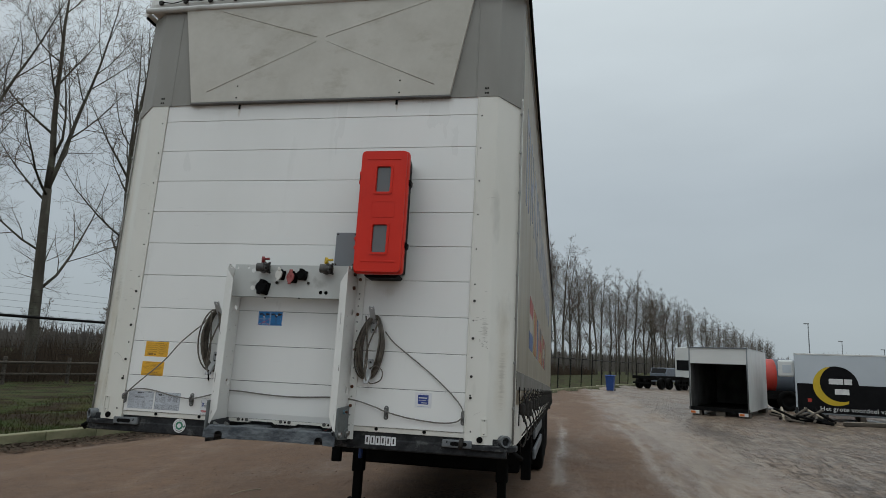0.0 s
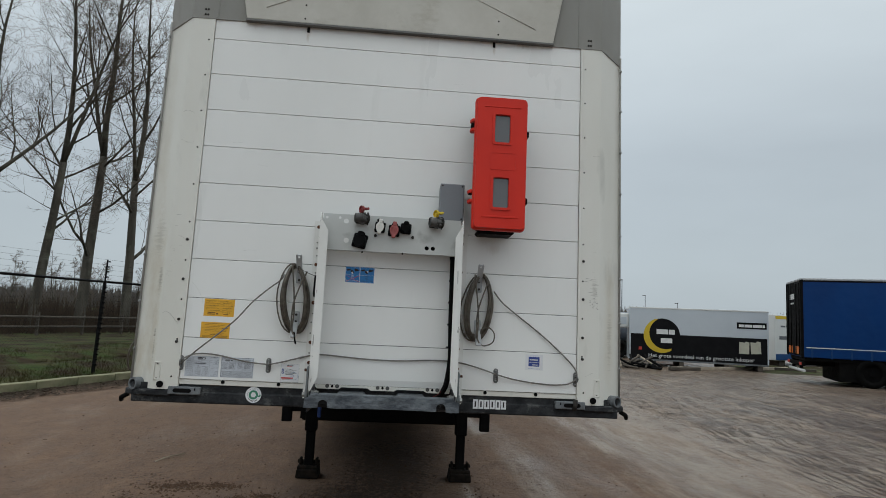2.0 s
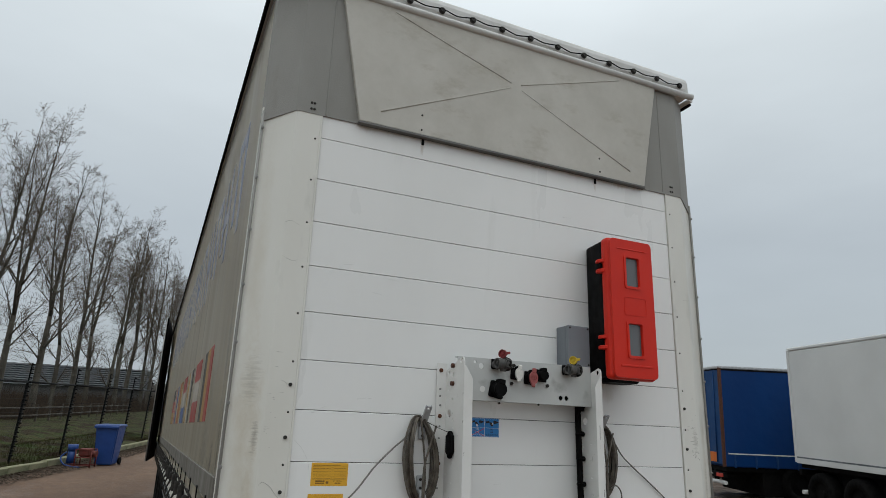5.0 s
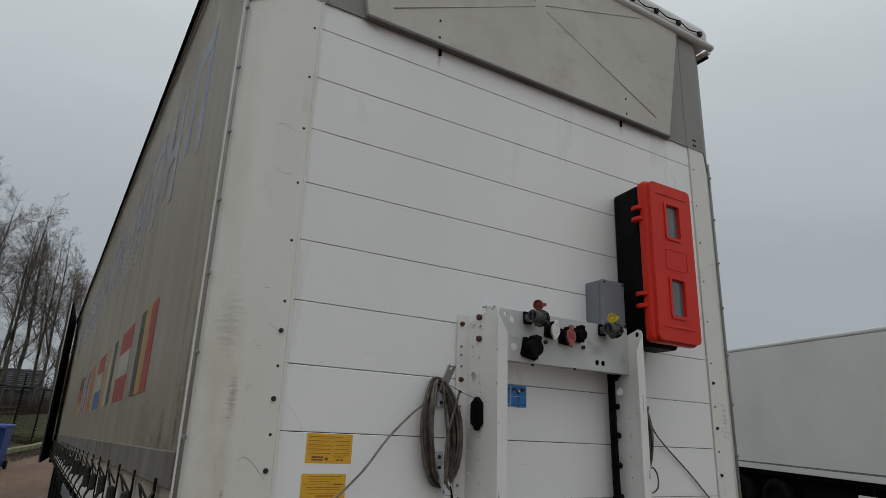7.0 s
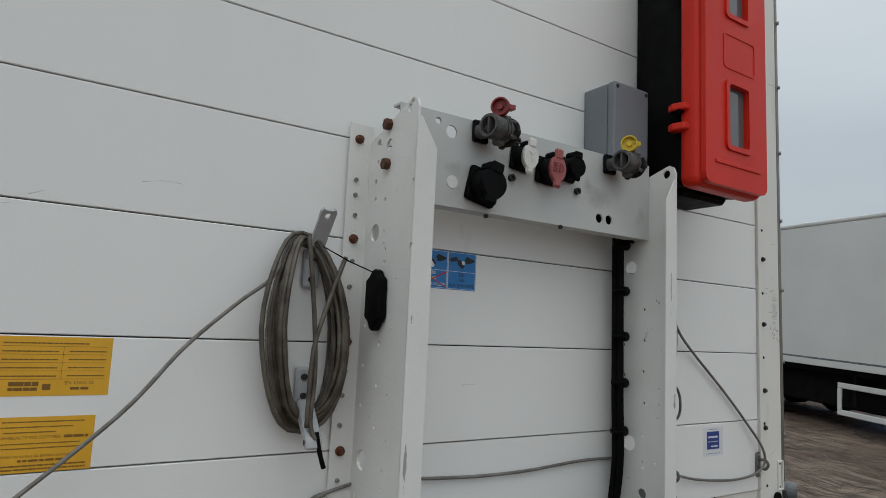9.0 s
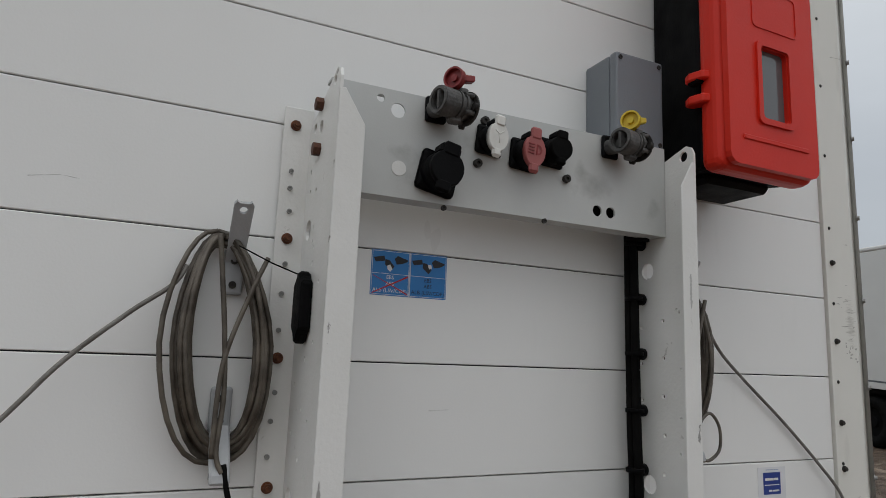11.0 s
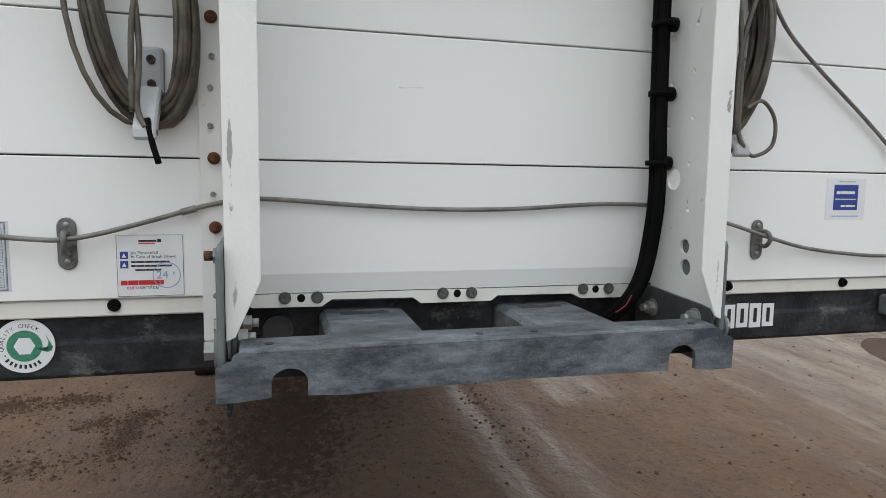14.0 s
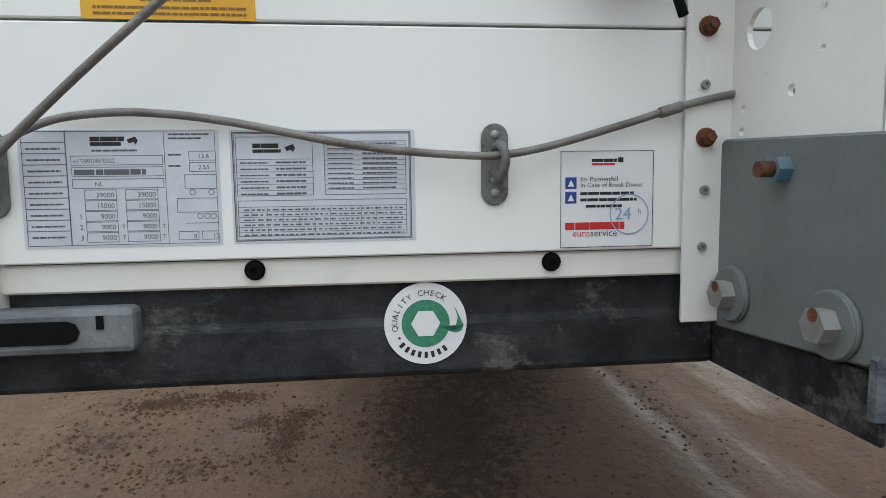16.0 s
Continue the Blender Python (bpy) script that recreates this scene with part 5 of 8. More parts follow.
def fire_box():
    t = thing("fire_extinguisher_box", "red and black plastic fire extinguisher box with two small windows", "fire box", (0.545, 0.0, 1.99))

    def fpart(nm, bm, mat, parent, lab=""):
        bm.transform(Matrix.Translation((0.012, 0, 0.020))); return part(nm, bm, mat, parent, lab)

    bm = B()
    a = [(0.428, 0.0, 2.022), (0.628, 0.0, 2.022), (0.628, 0.0, 2.688), (0.428, 0.0, 2.688)]
    b = [(0.398, -0.168, 2.000), (0.652, -0.168, 2.000), (0.652, -0.168, 2.684), (0.398, -0.168, 2.684)]
    va, vb = [bm.verts.new(p) for p in a], [bm.verts.new(p) for p in b]
    bm.faces.new(va); bm.faces.new(vb[::-1])
    for i in range(4): bm.faces.new((va[i], va[(i + 1) % 4], vb[(i + 1) % 4], vb[i]))
    bmesh.ops.recalc_face_normals(bm, faces=bm.faces)
    bmesh.ops.bevel(bm, geom=list(bm.edges), offset=0.016, segments=3, affect="EDGES", profile=0.6); body = fpart("body", bm, BLACK_PL, t, "black plastic back shell")
    bm = B(); box(bm, 0.43, 0.62, -0.15, -0.02, 1.985, 2.01, 0.01); fpart("bottom_foot", bm, BLACK_PL, body)
    bm = B(); box(bm, 0.388, 0.662, -0.226, -0.166, 1.992, 2.690, 0.022, 4); lid = fpart("lid", bm, RED_PL, t, "red plastic lid")
    rr = lambda x0, x1, z0, z1, r: [(cx + r * math.cos(radians(a)), cz + r * math.sin(radians(a))) for cx, cz, s in ((x1 - r, z1 - r, 0), (x0 + r, z1 - r, 90), (x0 + r, z0 + r, 180), (x1 - r, z0 + r, 270)) for a in range(s, s + 91, 30)]
    wins = ((0.489, 0.567, 2.446, 2.590), (0.489, 0.567, 2.106, 2.258))
    bm = B(); plate(bm, rr(0.396, 0.654, 2.000, 2.682, 0.022), [rr(*w, 0.008) for w in wins], -0.239, -0.2255, "y"); fpart("front_skin", bm, RED_PL, lid)
    for w in wins:
        x0, x1, z0, z1 = w
        bm = B(); plate(bm, rr(x0 - 0.014, x1 + 0.014, z0 - 0.014, z1 + 0.014, 0.014), [rr(x0 - 0.002, x1 + 0.002, z0 - 0.002, z1 + 0.002, 0.008)], -0.244, -0.2385, "y"); fr = fpart("window_frame", bm, RED_PL, lid)
        bm = B(); box(bm, x0 - 0.004, x1 + 0.004, -0.2290, -0.2268, z0 - 0.004, z1 + 0.004); fpart("window_pane", bm, CLEAR, fr, "scratched clear window")
    bm = B(); plate(bm, rr(0.468, 0.604, 2.300, 2.392, 0.012), [rr(0.472, 0.600, 2.304, 2.388, 0.010)], -0.2408, -0.2385, "y"); fpart("raised_panel", bm, RED_PL, lid)
    for z0, z1 in ((2.052, 2.062), (2.630, 2.636)):
        bm = B(); box(bm, 0.432, 0.622, -0.2420, -0.238, z0, z1, 0.0015); fpart("raised_rib", bm, RED_PL, lid)
    for z in (2.570, 2.520, 2.192, 2.142):
        bm = B(); prism(bm, [(0.402, -0.205), (0.374, -0.195), (0.366, -0.165), (0.374, -0.148), (0.392, -0.150), (0.402, -0.170)], z - 0.009, z + 0.009, "z", 0.003); fpart("hinge_tab", bm, RED_PL, lid)
    for z in (2.51, 2.155):
        bm = B(); box(bm, 0.656, 0.674, -0.200, -0.150, z - 0.016, z + 0.016, 0.004); fpart("latch", bm, BLACK_PL, lid)
        bm = B(); box(bm, 0.372, 0.392, -0.185, -0.155, z - 0.012 + 0.035, z + 0.012 + 0.035, 0.003); fpart("hinge_pin", bm, BLACK_PL, lid)


fire_box()


def junction_box():
    t = thing("junction_box", "small grey metal junction box screwed to the front wall", "junction box", (0.308, 0, 2.07))
    bm = B(); box(bm, 0.246, 0.370, -0.078, 0.0, 2.070, 2.266, 0.004, 2); part("case", bm, GREY_PL, t)
    bm = B(); box(bm, 0.245, 0.371, -0.102, -0.0795, 2.069, 2.267, 0.005, 2); lid = part("lid", bm, GREY_PL, t)
    sc = bolt_mesh("lid_screw", DARK_STEEL, 0.005, 0.002, 0, "socket")
    for x in (0.256, 0.360):
        for z in (2.081, 2.255): put("lid_screw", sc, (x, -0.102, z), lid)


junction_box()


def hooks_and_coils():
    sc = bolt_mesh("hook_screw", DARK_STEEL, 0.0060, 0.004, 0, "socket")
    for cx, sgn in ((-0.459, -1), (0.478, 1)):
        for up in (True, False):
            t = thing("cable_hook", "grey cast cable hook screwed to the front wall", "hook", (cx, 0, 1.73 if up else 1.53), group="cable hooks")
            if up: z0, z1 = 1.712, 1.785
            else: z0, z1, prof = 1.500, 1.568, [(-0.002, 1.505), (-0.012, 1.500), (-0.035, 1.470), (-0.072, 1.432), (-0.082, 1.434), (-0.080, 1.450), (-0.045, 1.490), (-0.022, 1.512)]
            bm = B(); box(bm, cx - 0.0165, cx + 0.0165, -0.011, 0.0, z0, z1, 0.005, 2); pl = part("hook_plate", bm, ALU, t)
            bm = B()
            if up:
                plate(bm, [(-0.0140, -0.004), (0.0140, -0.004), (0.0150, 0.100), (0.0110, 0.106), (0.0070, 0.103), (-0.0070, 0.103), (-0.0110, 0.106), (-0.0150, 0.100)], [(0.0, 0.091, 0.0062)], -0.0035, 0.0035, "y")
                bm.transform(Matrix.Translation((cx, -0.012, 1.770)) @ pose(0, 0, 0, 39, 0, 0))
            else: prism(bm, prof, cx - 0.0145, cx + 0.0145, "x", 0.003)
            part("hook_arm", bm, ALU, t)
            if not up: bm = B(); cyl(bm, (cx - 0.0147, prof[3][0] + 0.004, prof[3][1] + 0.012), (cx + 0.0147, prof[3][0] + 0.004, prof[3][1] + 0.012), 0.005, 10); part("hook_eye", bm, DARK_GAP, t)
            for z in ((z0 + 0.016, z1 - 0.018)): put("hook_screw", sc, (cx, -0.011, z), pl)
        # the coil: some twenty turns hung over both hooks
        r = random.Random(40 + sgn)
        t = thing("cable_coil", "coil of grey sleeved steel cable hung on two hooks", "cable", (cx, -0.03, 1.46), group="cable coils")
        for k in range(24):
            f = k / 23; rx, top, bot = 0.049 + 0.023 * f + r.uniform(-0.002, 0.002) + (0.009 if k == 23 else 0), 1.797 + r.uniform(-0.006, 0.014), 1.456 + 0.030 * (1 - f) + r.uniform(-0.005, 0.008)
            ox, oy = (-0.009 if sgn < 0 else 0.0) + r.uniform(-0.002, 0.002) - (0.011 if k == 23 else 0), -0.014 - 0.052 * r.random()
            pts = []
            for i in range(29):
                a = 2 * math.pi * i / 28
                sx = math.sin(a); zc = (top + bot) / 2 + (top - bot) / 2 * math.cos(a)
                pinch = 1.0 - 0.30 * max(0, math.cos(a)) ** 1.5
                pts.append((cx + ox + rx * pinch * (abs(sx) ** 0.8) * (1 if sx > 0 else -1) - 0.012 * math.cos(a) * sgn * -1, (oy + 0.006 * math.sin(2 * a + k)) * (1.0 - 0.55 * abs(math.cos(a)) ** 3), zc))
            bm = B(); tube(bm, pts, 0.0042, 6); part("cable_turn", bm, CABLE, t)
        bm = B(); tube(bm, curve_pts([(cx - 0.03, -0.066, 1.80), (cx - 0.012, -0.070, 1.66), (cx - 0.004, -0.070, 1.56), (cx - 0.008, -0.074, 1.48), (cx + 0.002, -0.078, 1.45)], 8), 0.0042, 6); tube(bm, curve_pts([(cx + 0.045, -0.06, 1.77), (cx + 0.018, -0.068, 1.70), (cx - 0.010, -0.072, 1.60), (cx - 0.014, -0.074, 1.47)], 8), 0.0042, 6); part("cross_strand", bm, CABLE, t)
        bm = B(); ex = cx + (0.004 if sgn < 0 else 0.0)
        if sgn < 0: tube(bm, curve_pts([(ex, -0.076, 1.462), (ex + 0.006, -0.08, 1.43), (ex + 0.014, -0.084, 1.402)], 5), 0.0042, 7)
        else: tube(bm, curve_pts([(ex, -0.078, 1.45), (ex + 0.030, -0.07, 1.435), (ex + 0.075, -0.06, 1.455), (ex + 0.082, -0.055, 1.50), (ex + 0.050, -0.06, 1.530), (ex + 0.01, -0.07, 1.515)], 7), 0.0034, 7)
        part("cable_end", bm, RUBBER if sgn < 0 else CABLE, t)
    # the strung cable
    t = thing("strung_cable", "grey sleeved steel cable strung through loops across the front", "cable", (0, -0.015, 1.34))
    runs = {"left_run": [(-1.004, -0.022, 1.284), (-0.997, -0.024, 1.302), (-0.981, -0.020, 1.315), (-0.951, -0.013, 1.329), (-0.906, -0.011, 1.3345), (-0.861, -0.010, 1.333), (-0.815, -0.010, 1.327), (-0.768, -0.011, 1.318), (-0.719, -0.013, 1.308), (-0.67, -0.016, 1.301), (-0.62, -0.020, 1.2965), (-0.580, -0.024, 1.2955), (-0.532, -0.016, 1.3035), (-0.462, -0.012, 1.3225), (-0.40, -0.011, 1.341), (-0.350, -0.010, 1.352)],
            "middle_run": [(-0.350, -0.010, 1.354), (-0.285, -0.008, 1.353), (-0.15, -0.008, 1.344), (-0.03, -0.008, 1.339), (0.09, -0.008, 1.340), (0.25, -0.008, 1.349), (0.355, -0.010, 1.348)],
            "right_run": [(0.355, -0.010, 1.348), (0.43, -0.012, 1.336), (0.524, -0.016, 1.311), (0.587, -0.024, 1.291), (0.692, -0.012, 1.267), (0.815, -0.010, 1.253), (0.90, -0.010, 1.250), (0.970, -0.016, 1.260), (1.006, -0.024, 1.290), (1.000, -0.020, 1.335), (0.940, -0.012, 1.402), (0.826, -0.010, 1.500), (0.681, -0.014, 1.606), (0.604, -0.022, 1.664), (0.555, -0.032, 1.720)],
            "slanting_run": [(-1.004, -0.028, 1.280), (-0.985, -0.044, 1.296), (-0.915, -0.050, 1.360), (-0.763, -0.050, 1.497), (-0.678, -0.048, 1.600), (-0.60, -0.046, 1.675), (-0.548, -0.045, 1.718), (-0.530, -0.042, 1.750)]}
    for nm, pts in runs.items():
        bm = B(); tube(bm, curve_pts(pts, 7), 0.0036, 8); part("cable_run", bm, CABLE_GREY, t)
    bm = B(); cyl(bm, (-0.425, -0.0115, 1.3335), (-0.404, -0.0115, 1.3395), 0.0052, 8); part("crimp", bm, CABLE_GREY, t)
    # loops that hold it
    lr_ = bolt_mesh("loop_rivet", STEEL, 0.0046, 0.003, 0, "dome")
    for x, z in ((-0.579, 1.288), (-1.010, 1.284), (0.584, 1.284), (1.007, 1.281)):
        t = thing("lashing_loop", "weathered steel lashing loop riveted to the front wall", "loop", (x, 0, z - 0.037), group="lashing loops")
        bm = B(); pts = [(x + 0.0125 * math.cos(radians(a)), z + 0.025 + 0.0125 * math.sin(radians(a))) for a in range(0, 181, 20)] + [(x + 0.0125 * math.cos(radians(a)), z - 0.025 + 0.0125 * math.sin(radians(a))) for a in range(180, 361, 20)]
        prism(bm, pts, -0.004, 0.0, "y", 0.001); pl = part("loop_plate", bm, LOOP, t)
        bm = B(); tube(bm, curve_pts([(x, -0.004, z + 0.014), (x + 0.002, -0.024, z + 0.016), (x + 0.004, -0.032, z + 0.004), (x + 0.002, -0.024, z - 0.010), (x, -0.004, z - 0.008)], 6), 0.0042, 8); part("loop_wire", bm, LOOP, t)
        for dz in (0.027, -0.026, -0.014): put("loop_rivet", lr_, (x, -0.004, z + dz), pl)
    # black tag hung on the post
    t = thing("cable_tag", "black plastic cable holder hung on the rack post", "tag", (-0.372, -0.085, 1.64))
    bm = B(); prism(bm, [(-0.058, 1.732), (-0.072, 1.740), (-0.082, 1.751), (-0.094, 1.751), (-0.103, 1.740), (-0.114, 1.734), (-0.116, 1.660), (-0.103, 1.652), (-0.094, 1.639), (-0.082, 1.639), (-0.074, 1.652), (-0.058, 1.662)], -0.371, -0.3525, "x", 0.004); part("holder", bm, BLACK_PL, t)
    bm = B(); tube(bm, [(-0.366, -0.082, 1.745), (-0.41, -0.07, 1.762), (-0.46, -0.062, 1.785)], 0.0012, 5); part("cord", bm, RUBBER, t)


hooks_and_coils()


# ---- labels and plates ----
Y0 = -0.0006


def sheet_thing(name, label, x0, x1, z0, z1, mat, y=Y0, group=""):
    bm = B(); box(bm, x0, x1, y, y + 0.0005, z0, z1)
    return solo(name, bm, mat, label, "label", group=group)


def nudge(ob, dx, dz=0.0):
    ob.matrix_world = ob.matrix_world @ Matrix.Translation((dx, 0, dz))


def resize(ob, a, b):
    """Fits a label and its print from one rectangle (x0, x1, z0, z1) into another."""
    kx, kz = (b[1] - b[0]) / (a[1] - a[0]), (b[3] - b[2]) / (a[3] - a[2])
    m = Matrix.Translation((b[0], 0, b[2])) @ Matrix.Diagonal((kx, 1, kz, 1)) @ Matrix.Translation((-a[0], 0, -a[2]))
    for o in [ob] + list(ob.children): o.data.transform(m)


def ink(parent, mat, draw, y=Y0 - 0.0003, name="print"):
    bm = B(); draw(bm, y); part(name, bm, mat, parent)


def labels():
    # two yellow notices
    a = sheet_thing("notice_label", "yellow notice label with small print and a table", -0.920, -0.767, 1.523, 1.613, YEL_LAB, group="yellow notices")
    def d1(bm, y):
        for i in range(5): bars(bm, -0.912, -0.840 if i else -0.80, 1.602 - 0.0125 * i, 0.0019, y, i)
        for i in range(4): bars(bm, -0.826, -0.775, 1.590 - 0.0125 * i, 0.0019, y, 10 + i)
        for i in range(5): rect(bm, -0.914, -0.774, 1.598 - 0.0125 * i, 1.5985 - 0.0125 * i, y)
        rect(bm, -0.834, -0.8335, 1.548, 1.598, y)
        bars(bm, -0.900, -0.862, 1.538, 0.0065, y, 30, 0.08); bars(bm, -0.900, -0.862, 1.531, 0.0048, y, 31, 0.08); rect(bm, -0.857, -0.846, 1.532, 1.541, y)
        text_bm(bm, "EN 12642-XL", -0.828, 1.540, 0.0078, y, width=0.040); bars(bm, -0.82, -0.795, 1.532, 0.004, y, 33)
    ink(a, INK_BROWN, d1); resize(a, (-0.920, -0.767, 1.523, 1.613), (-0.925, -0.7745, 1.523, 1.6105))
    b = sheet_thing("notice_label", "yellow notice label about checking the wheel nuts", -0.935, -0.787, 1.416, 1.495, YEL_LAB, group="yellow notices")
    def d2(bm, y):
        for i, s in enumerate(((0.30, 0.9), (0.2, 0.8), (0.35, 0.65))): bars(bm, -0.935 + 0.148 * s[0] * 0.4 + 0.008, -0.935 + 0.148 * s[1], 1.487 - 0.0075 * i, 0.0017, y, 40 + i)
        text_bm(bm, "CHECK WHEELNUTS FOR TIGHTNESS", -0.930, 1.4635, 0.0062, y, width=0.098); bars(bm, -0.828, -0.795, 1.4635, 0.004, y, 48)
        for i in range(2): bars(bm, -0.915, -0.805, 1.456 - 0.0065 * i, 0.0016, y, 50 + i)
        text_bm(bm, "Vérifier les écrous de fixation de roue", -0.912, 1.4375, 0.0062, y, width=0.095)
        bars(bm, -0.885, -0.825, 1.431, 0.0032, y, 55)
        for i in range(2): bars(bm, -0.925, -0.795, 1.4245 - 0.005 * i, 0.0022, y, 57 + i)
    ink(b, INK_BROWN, d2); resize(b, (-0.935, -0.787, 1.416, 1.495), (-0.931, -0.788, 1.4135, 1.493))
    # two silver type plates
    c = sheet_thing("type_plate", "silver vehicle type plate with weights and a trailer sketch", -1.012, -0.835, 1.229, 1.336, SILVER_LAB, group="type plates")
    def d3(bm, y):
        X, Z = -1.012, 1.336
        fx, fz = 0.177 / 362.0, 0.107 / 208.0
        R = lambda x0, z0, x1, z1, w=0.0005: outline(bm, X + x0 * fx, X + x1 * fx, Z - z1 * fz, Z - z0 * fz, y, w)
        R(6, 2, 356, 204); R(6, 2, 84, 204); R(84, 2, 262, 204)
        for i in range(9): rect(bm, X + 7 * fx, X + 84 * fx, Z - (22 + 19.5 * i) * fz, Z - (20.6 + 19.5 * i) * fz, y); bars(bm, X + 14 * fx, X + 74 * fx, Z - (34 + 19.5 * i) * fz, 0.0016, y, 60 + i)
        bars(bm, X + 130 * fx, X + 212 * fx, Z - 38 * fz, 0.0018, y, 82)
        for z0 in (45, 65, 86): R(92, z0, 258, z0 + 17)
        text_bm(bm, "e1*2007/46*0322", X + 96 * fx, Z - 58 * fz, 0.0058, y, width=74 * fx); bars(bm, X + 96 * fx, X + 226 * fx, Z - 79 * fz, 0.0050, y, 84, 0.12)
        text_bm(bm, "NL", X + 132 * fx, Z - 99 * fz, 0.0058, y)
        for c0, c1 in ((112, 170), (186, 246)):
            for i, s in enumerate(("39000", "15000", "9000", "9000", "9000")):
                R(c0, 105 + 19 * i, c1, 123 + 19 * i); text_bm(bm, s, X + (c1 - 4) * fx, Z - (119 + 19 * i) * fz, 0.0066, y, align="RIGHT")
        for i, s in enumerate(("1", "2", "3")): text_bm(bm, s, X + 100 * fx, Z - (157 + 19 * i) * fz, 0.0066, y)
        for xx in (176, 250):
            for i in range(2): text_bm(bm, "T", X + xx * fx, Z - (176 + 19 * i) * fz, 0.0060, y)
        bars(bm, X + 270 * fx, X + 345 * fx, Z - 10 * fz, 0.0016, y, 90); bars(bm, X + 270 * fx, X + 330 * fx, Z - 17 * fz, 0.0016, y, 91)
        for z0, s in ((38, "13.6"), (58, "2.55")): R(306, z0, 356, z0 + 17); text_bm(bm, s, X + 344 * fx, Z - (z0 + 13) * fz, 0.0062, y, align="RIGHT"); bars(bm, X + 268 * fx, X + 292 * fx, Z - (z0 + 8) * fz, 0.0016, y, z0)
        R(296, 80, 356, 106); R(280, 122, 356, 148)
        for cx in (310, 345): disc(bm, X + cx * fx, Z - 112 * fz, 0.0028, y, 0.0022, 16)
        for cx in (322, 335, 347): disc(bm, X + cx * fx, Z - 155 * fz, 0.0028, y, 0.0022, 16)
        rect(bm, X + 294 * fx, X + 356 * fx, Z - 168 * fz, Z - 167 * fz, y); R(280, 182, 318, 198); R(324, 182, 356, 198)
        text_bm(bm, "0", X + 308 * fx, Z - 195 * fz, 0.0060, y); text_bm(bm, "12", X + 344 * fx, Z - 195 * fz, 0.0060, y)
    ink(c, INK_GREY, d3)
    ink(c, INK, lambda bm, y: (bars(bm, -0.9494, -0.9191, 1.3257, 0.0042, y, 80, 0.04), bars(bm, -0.9494, -0.9220, 1.3216, 0.0034, y, 81, 0.04), prism(bm, [(-0.9171, 1.3270), (-0.9093, 1.3300), (-0.9070, 1.3262), (-0.9093, 1.3226), (-0.9110, 1.3252), (-0.9150, 1.3236)], y, y + 0.0001, "y")), name="maker_mark"); resize(c, (-1.012, -0.835, 1.229, 1.336), (-0.989, -0.8245, 1.220, 1.321))
    d = sheet_thing("type_plate", "silver vehicle type plate with fine tables", -0.826, -0.659, 1.228, 1.332, SILVER_LAB, group="type plates")
    def d4(bm, y):
        X, Z = -0.826, 1.332
        W, H = 0.167, 0.104
        R = lambda u0, v0, u1, v1, w=0.0005: outline(bm, X + u0 * W, X + u1 * W, Z - v1 * H, Z - v0 * H, y, w)
        R(0.02, 0.03, 0.97, 0.97); R(0.03, 0.06, 0.44, 0.58); R(0.50, 0.10, 0.95, 0.58); R(0.03, 0.62, 0.95, 0.94)
        R(0.012, 0.018, 0.978, 0.982, 0.0009)
        for i in range(6):
            v = 0.26 + 0.055 * i; rect(bm, X + 0.03 * W, X + 0.44 * W, Z - v * H, Z - v * H + 0.0004, y)
            bars(bm, X + 0.05 * W, X + 0.20 * W, Z - (v + 0.035) * H, 0.0013, y, 110 + i); bars(bm, X + 0.24 * W, X + 0.40 * W, Z - (v + 0.035) * H, 0.0018, y, 120 + i)
        for i in range(10):
            v = 0.14 + 0.044 * i; rect(bm, X + 0.50 * W, X + 0.95 * W, Z - v * H, Z - v * H + 0.0004, y); bars(bm, X + 0.52 * W, X + 0.66 * W, Z - (v - 0.01) * H, 0.0012, y, 130 + i); bars(bm, X + 0.71 * W, X + 0.90 * W, Z - (v - 0.01) * H, 0.0014, y, 140 + i)
        for i in range(6):
            v = 0.68 + 0.045 * i; rect(bm, X + 0.03 * W, X + 0.95 * W, Z - v * H, Z - v * H + 0.0004, y); bars(bm, X + 0.06 * W, X + 0.93 * W, Z - (v + 0.03) * H, 0.0013, y, 150 + i, 0.9)
        for k in range(10): rect(bm, X + (0.10 + 0.085 * k) * W, X + (0.10 + 0.085 * k) * W + 0.0003, Z - 0.94 * H, Z - 0.68 * H, y)
    ink(d, INK_GREY, d4)
    ink(d, INK, lambda bm, y: (bars(bm, -0.806, -0.781, 1.3154, 0.0042, y, 100, 0.04), bars(bm, -0.806, -0.781, 1.3112, 0.0030, y, 101, 0.04), prism(bm, [(-0.7776, 1.3160), (-0.7700, 1.3190), (-0.7680, 1.3150), (-0.7704, 1.3116), (-0.7720, 1.3140), (-0.7756, 1.3124)], y, y + 0.0001, "y")), name="maker_mark"); resize(d, (-0.826, -0.659, 1.228, 1.332), (-0.815, -0.6525, 1.2205, 1.3205))
    # service label
    e_ = sheet_thing("service_label", "white breakdown service label with red and blue print", -0.5195, -0.4285, 1.2135, 1.3045, WHITE_LAB)
    X, Z, S = -0.5195, 1.3045, 0.091
    P = lambda u, v: (X + u * S, Z - v * S)
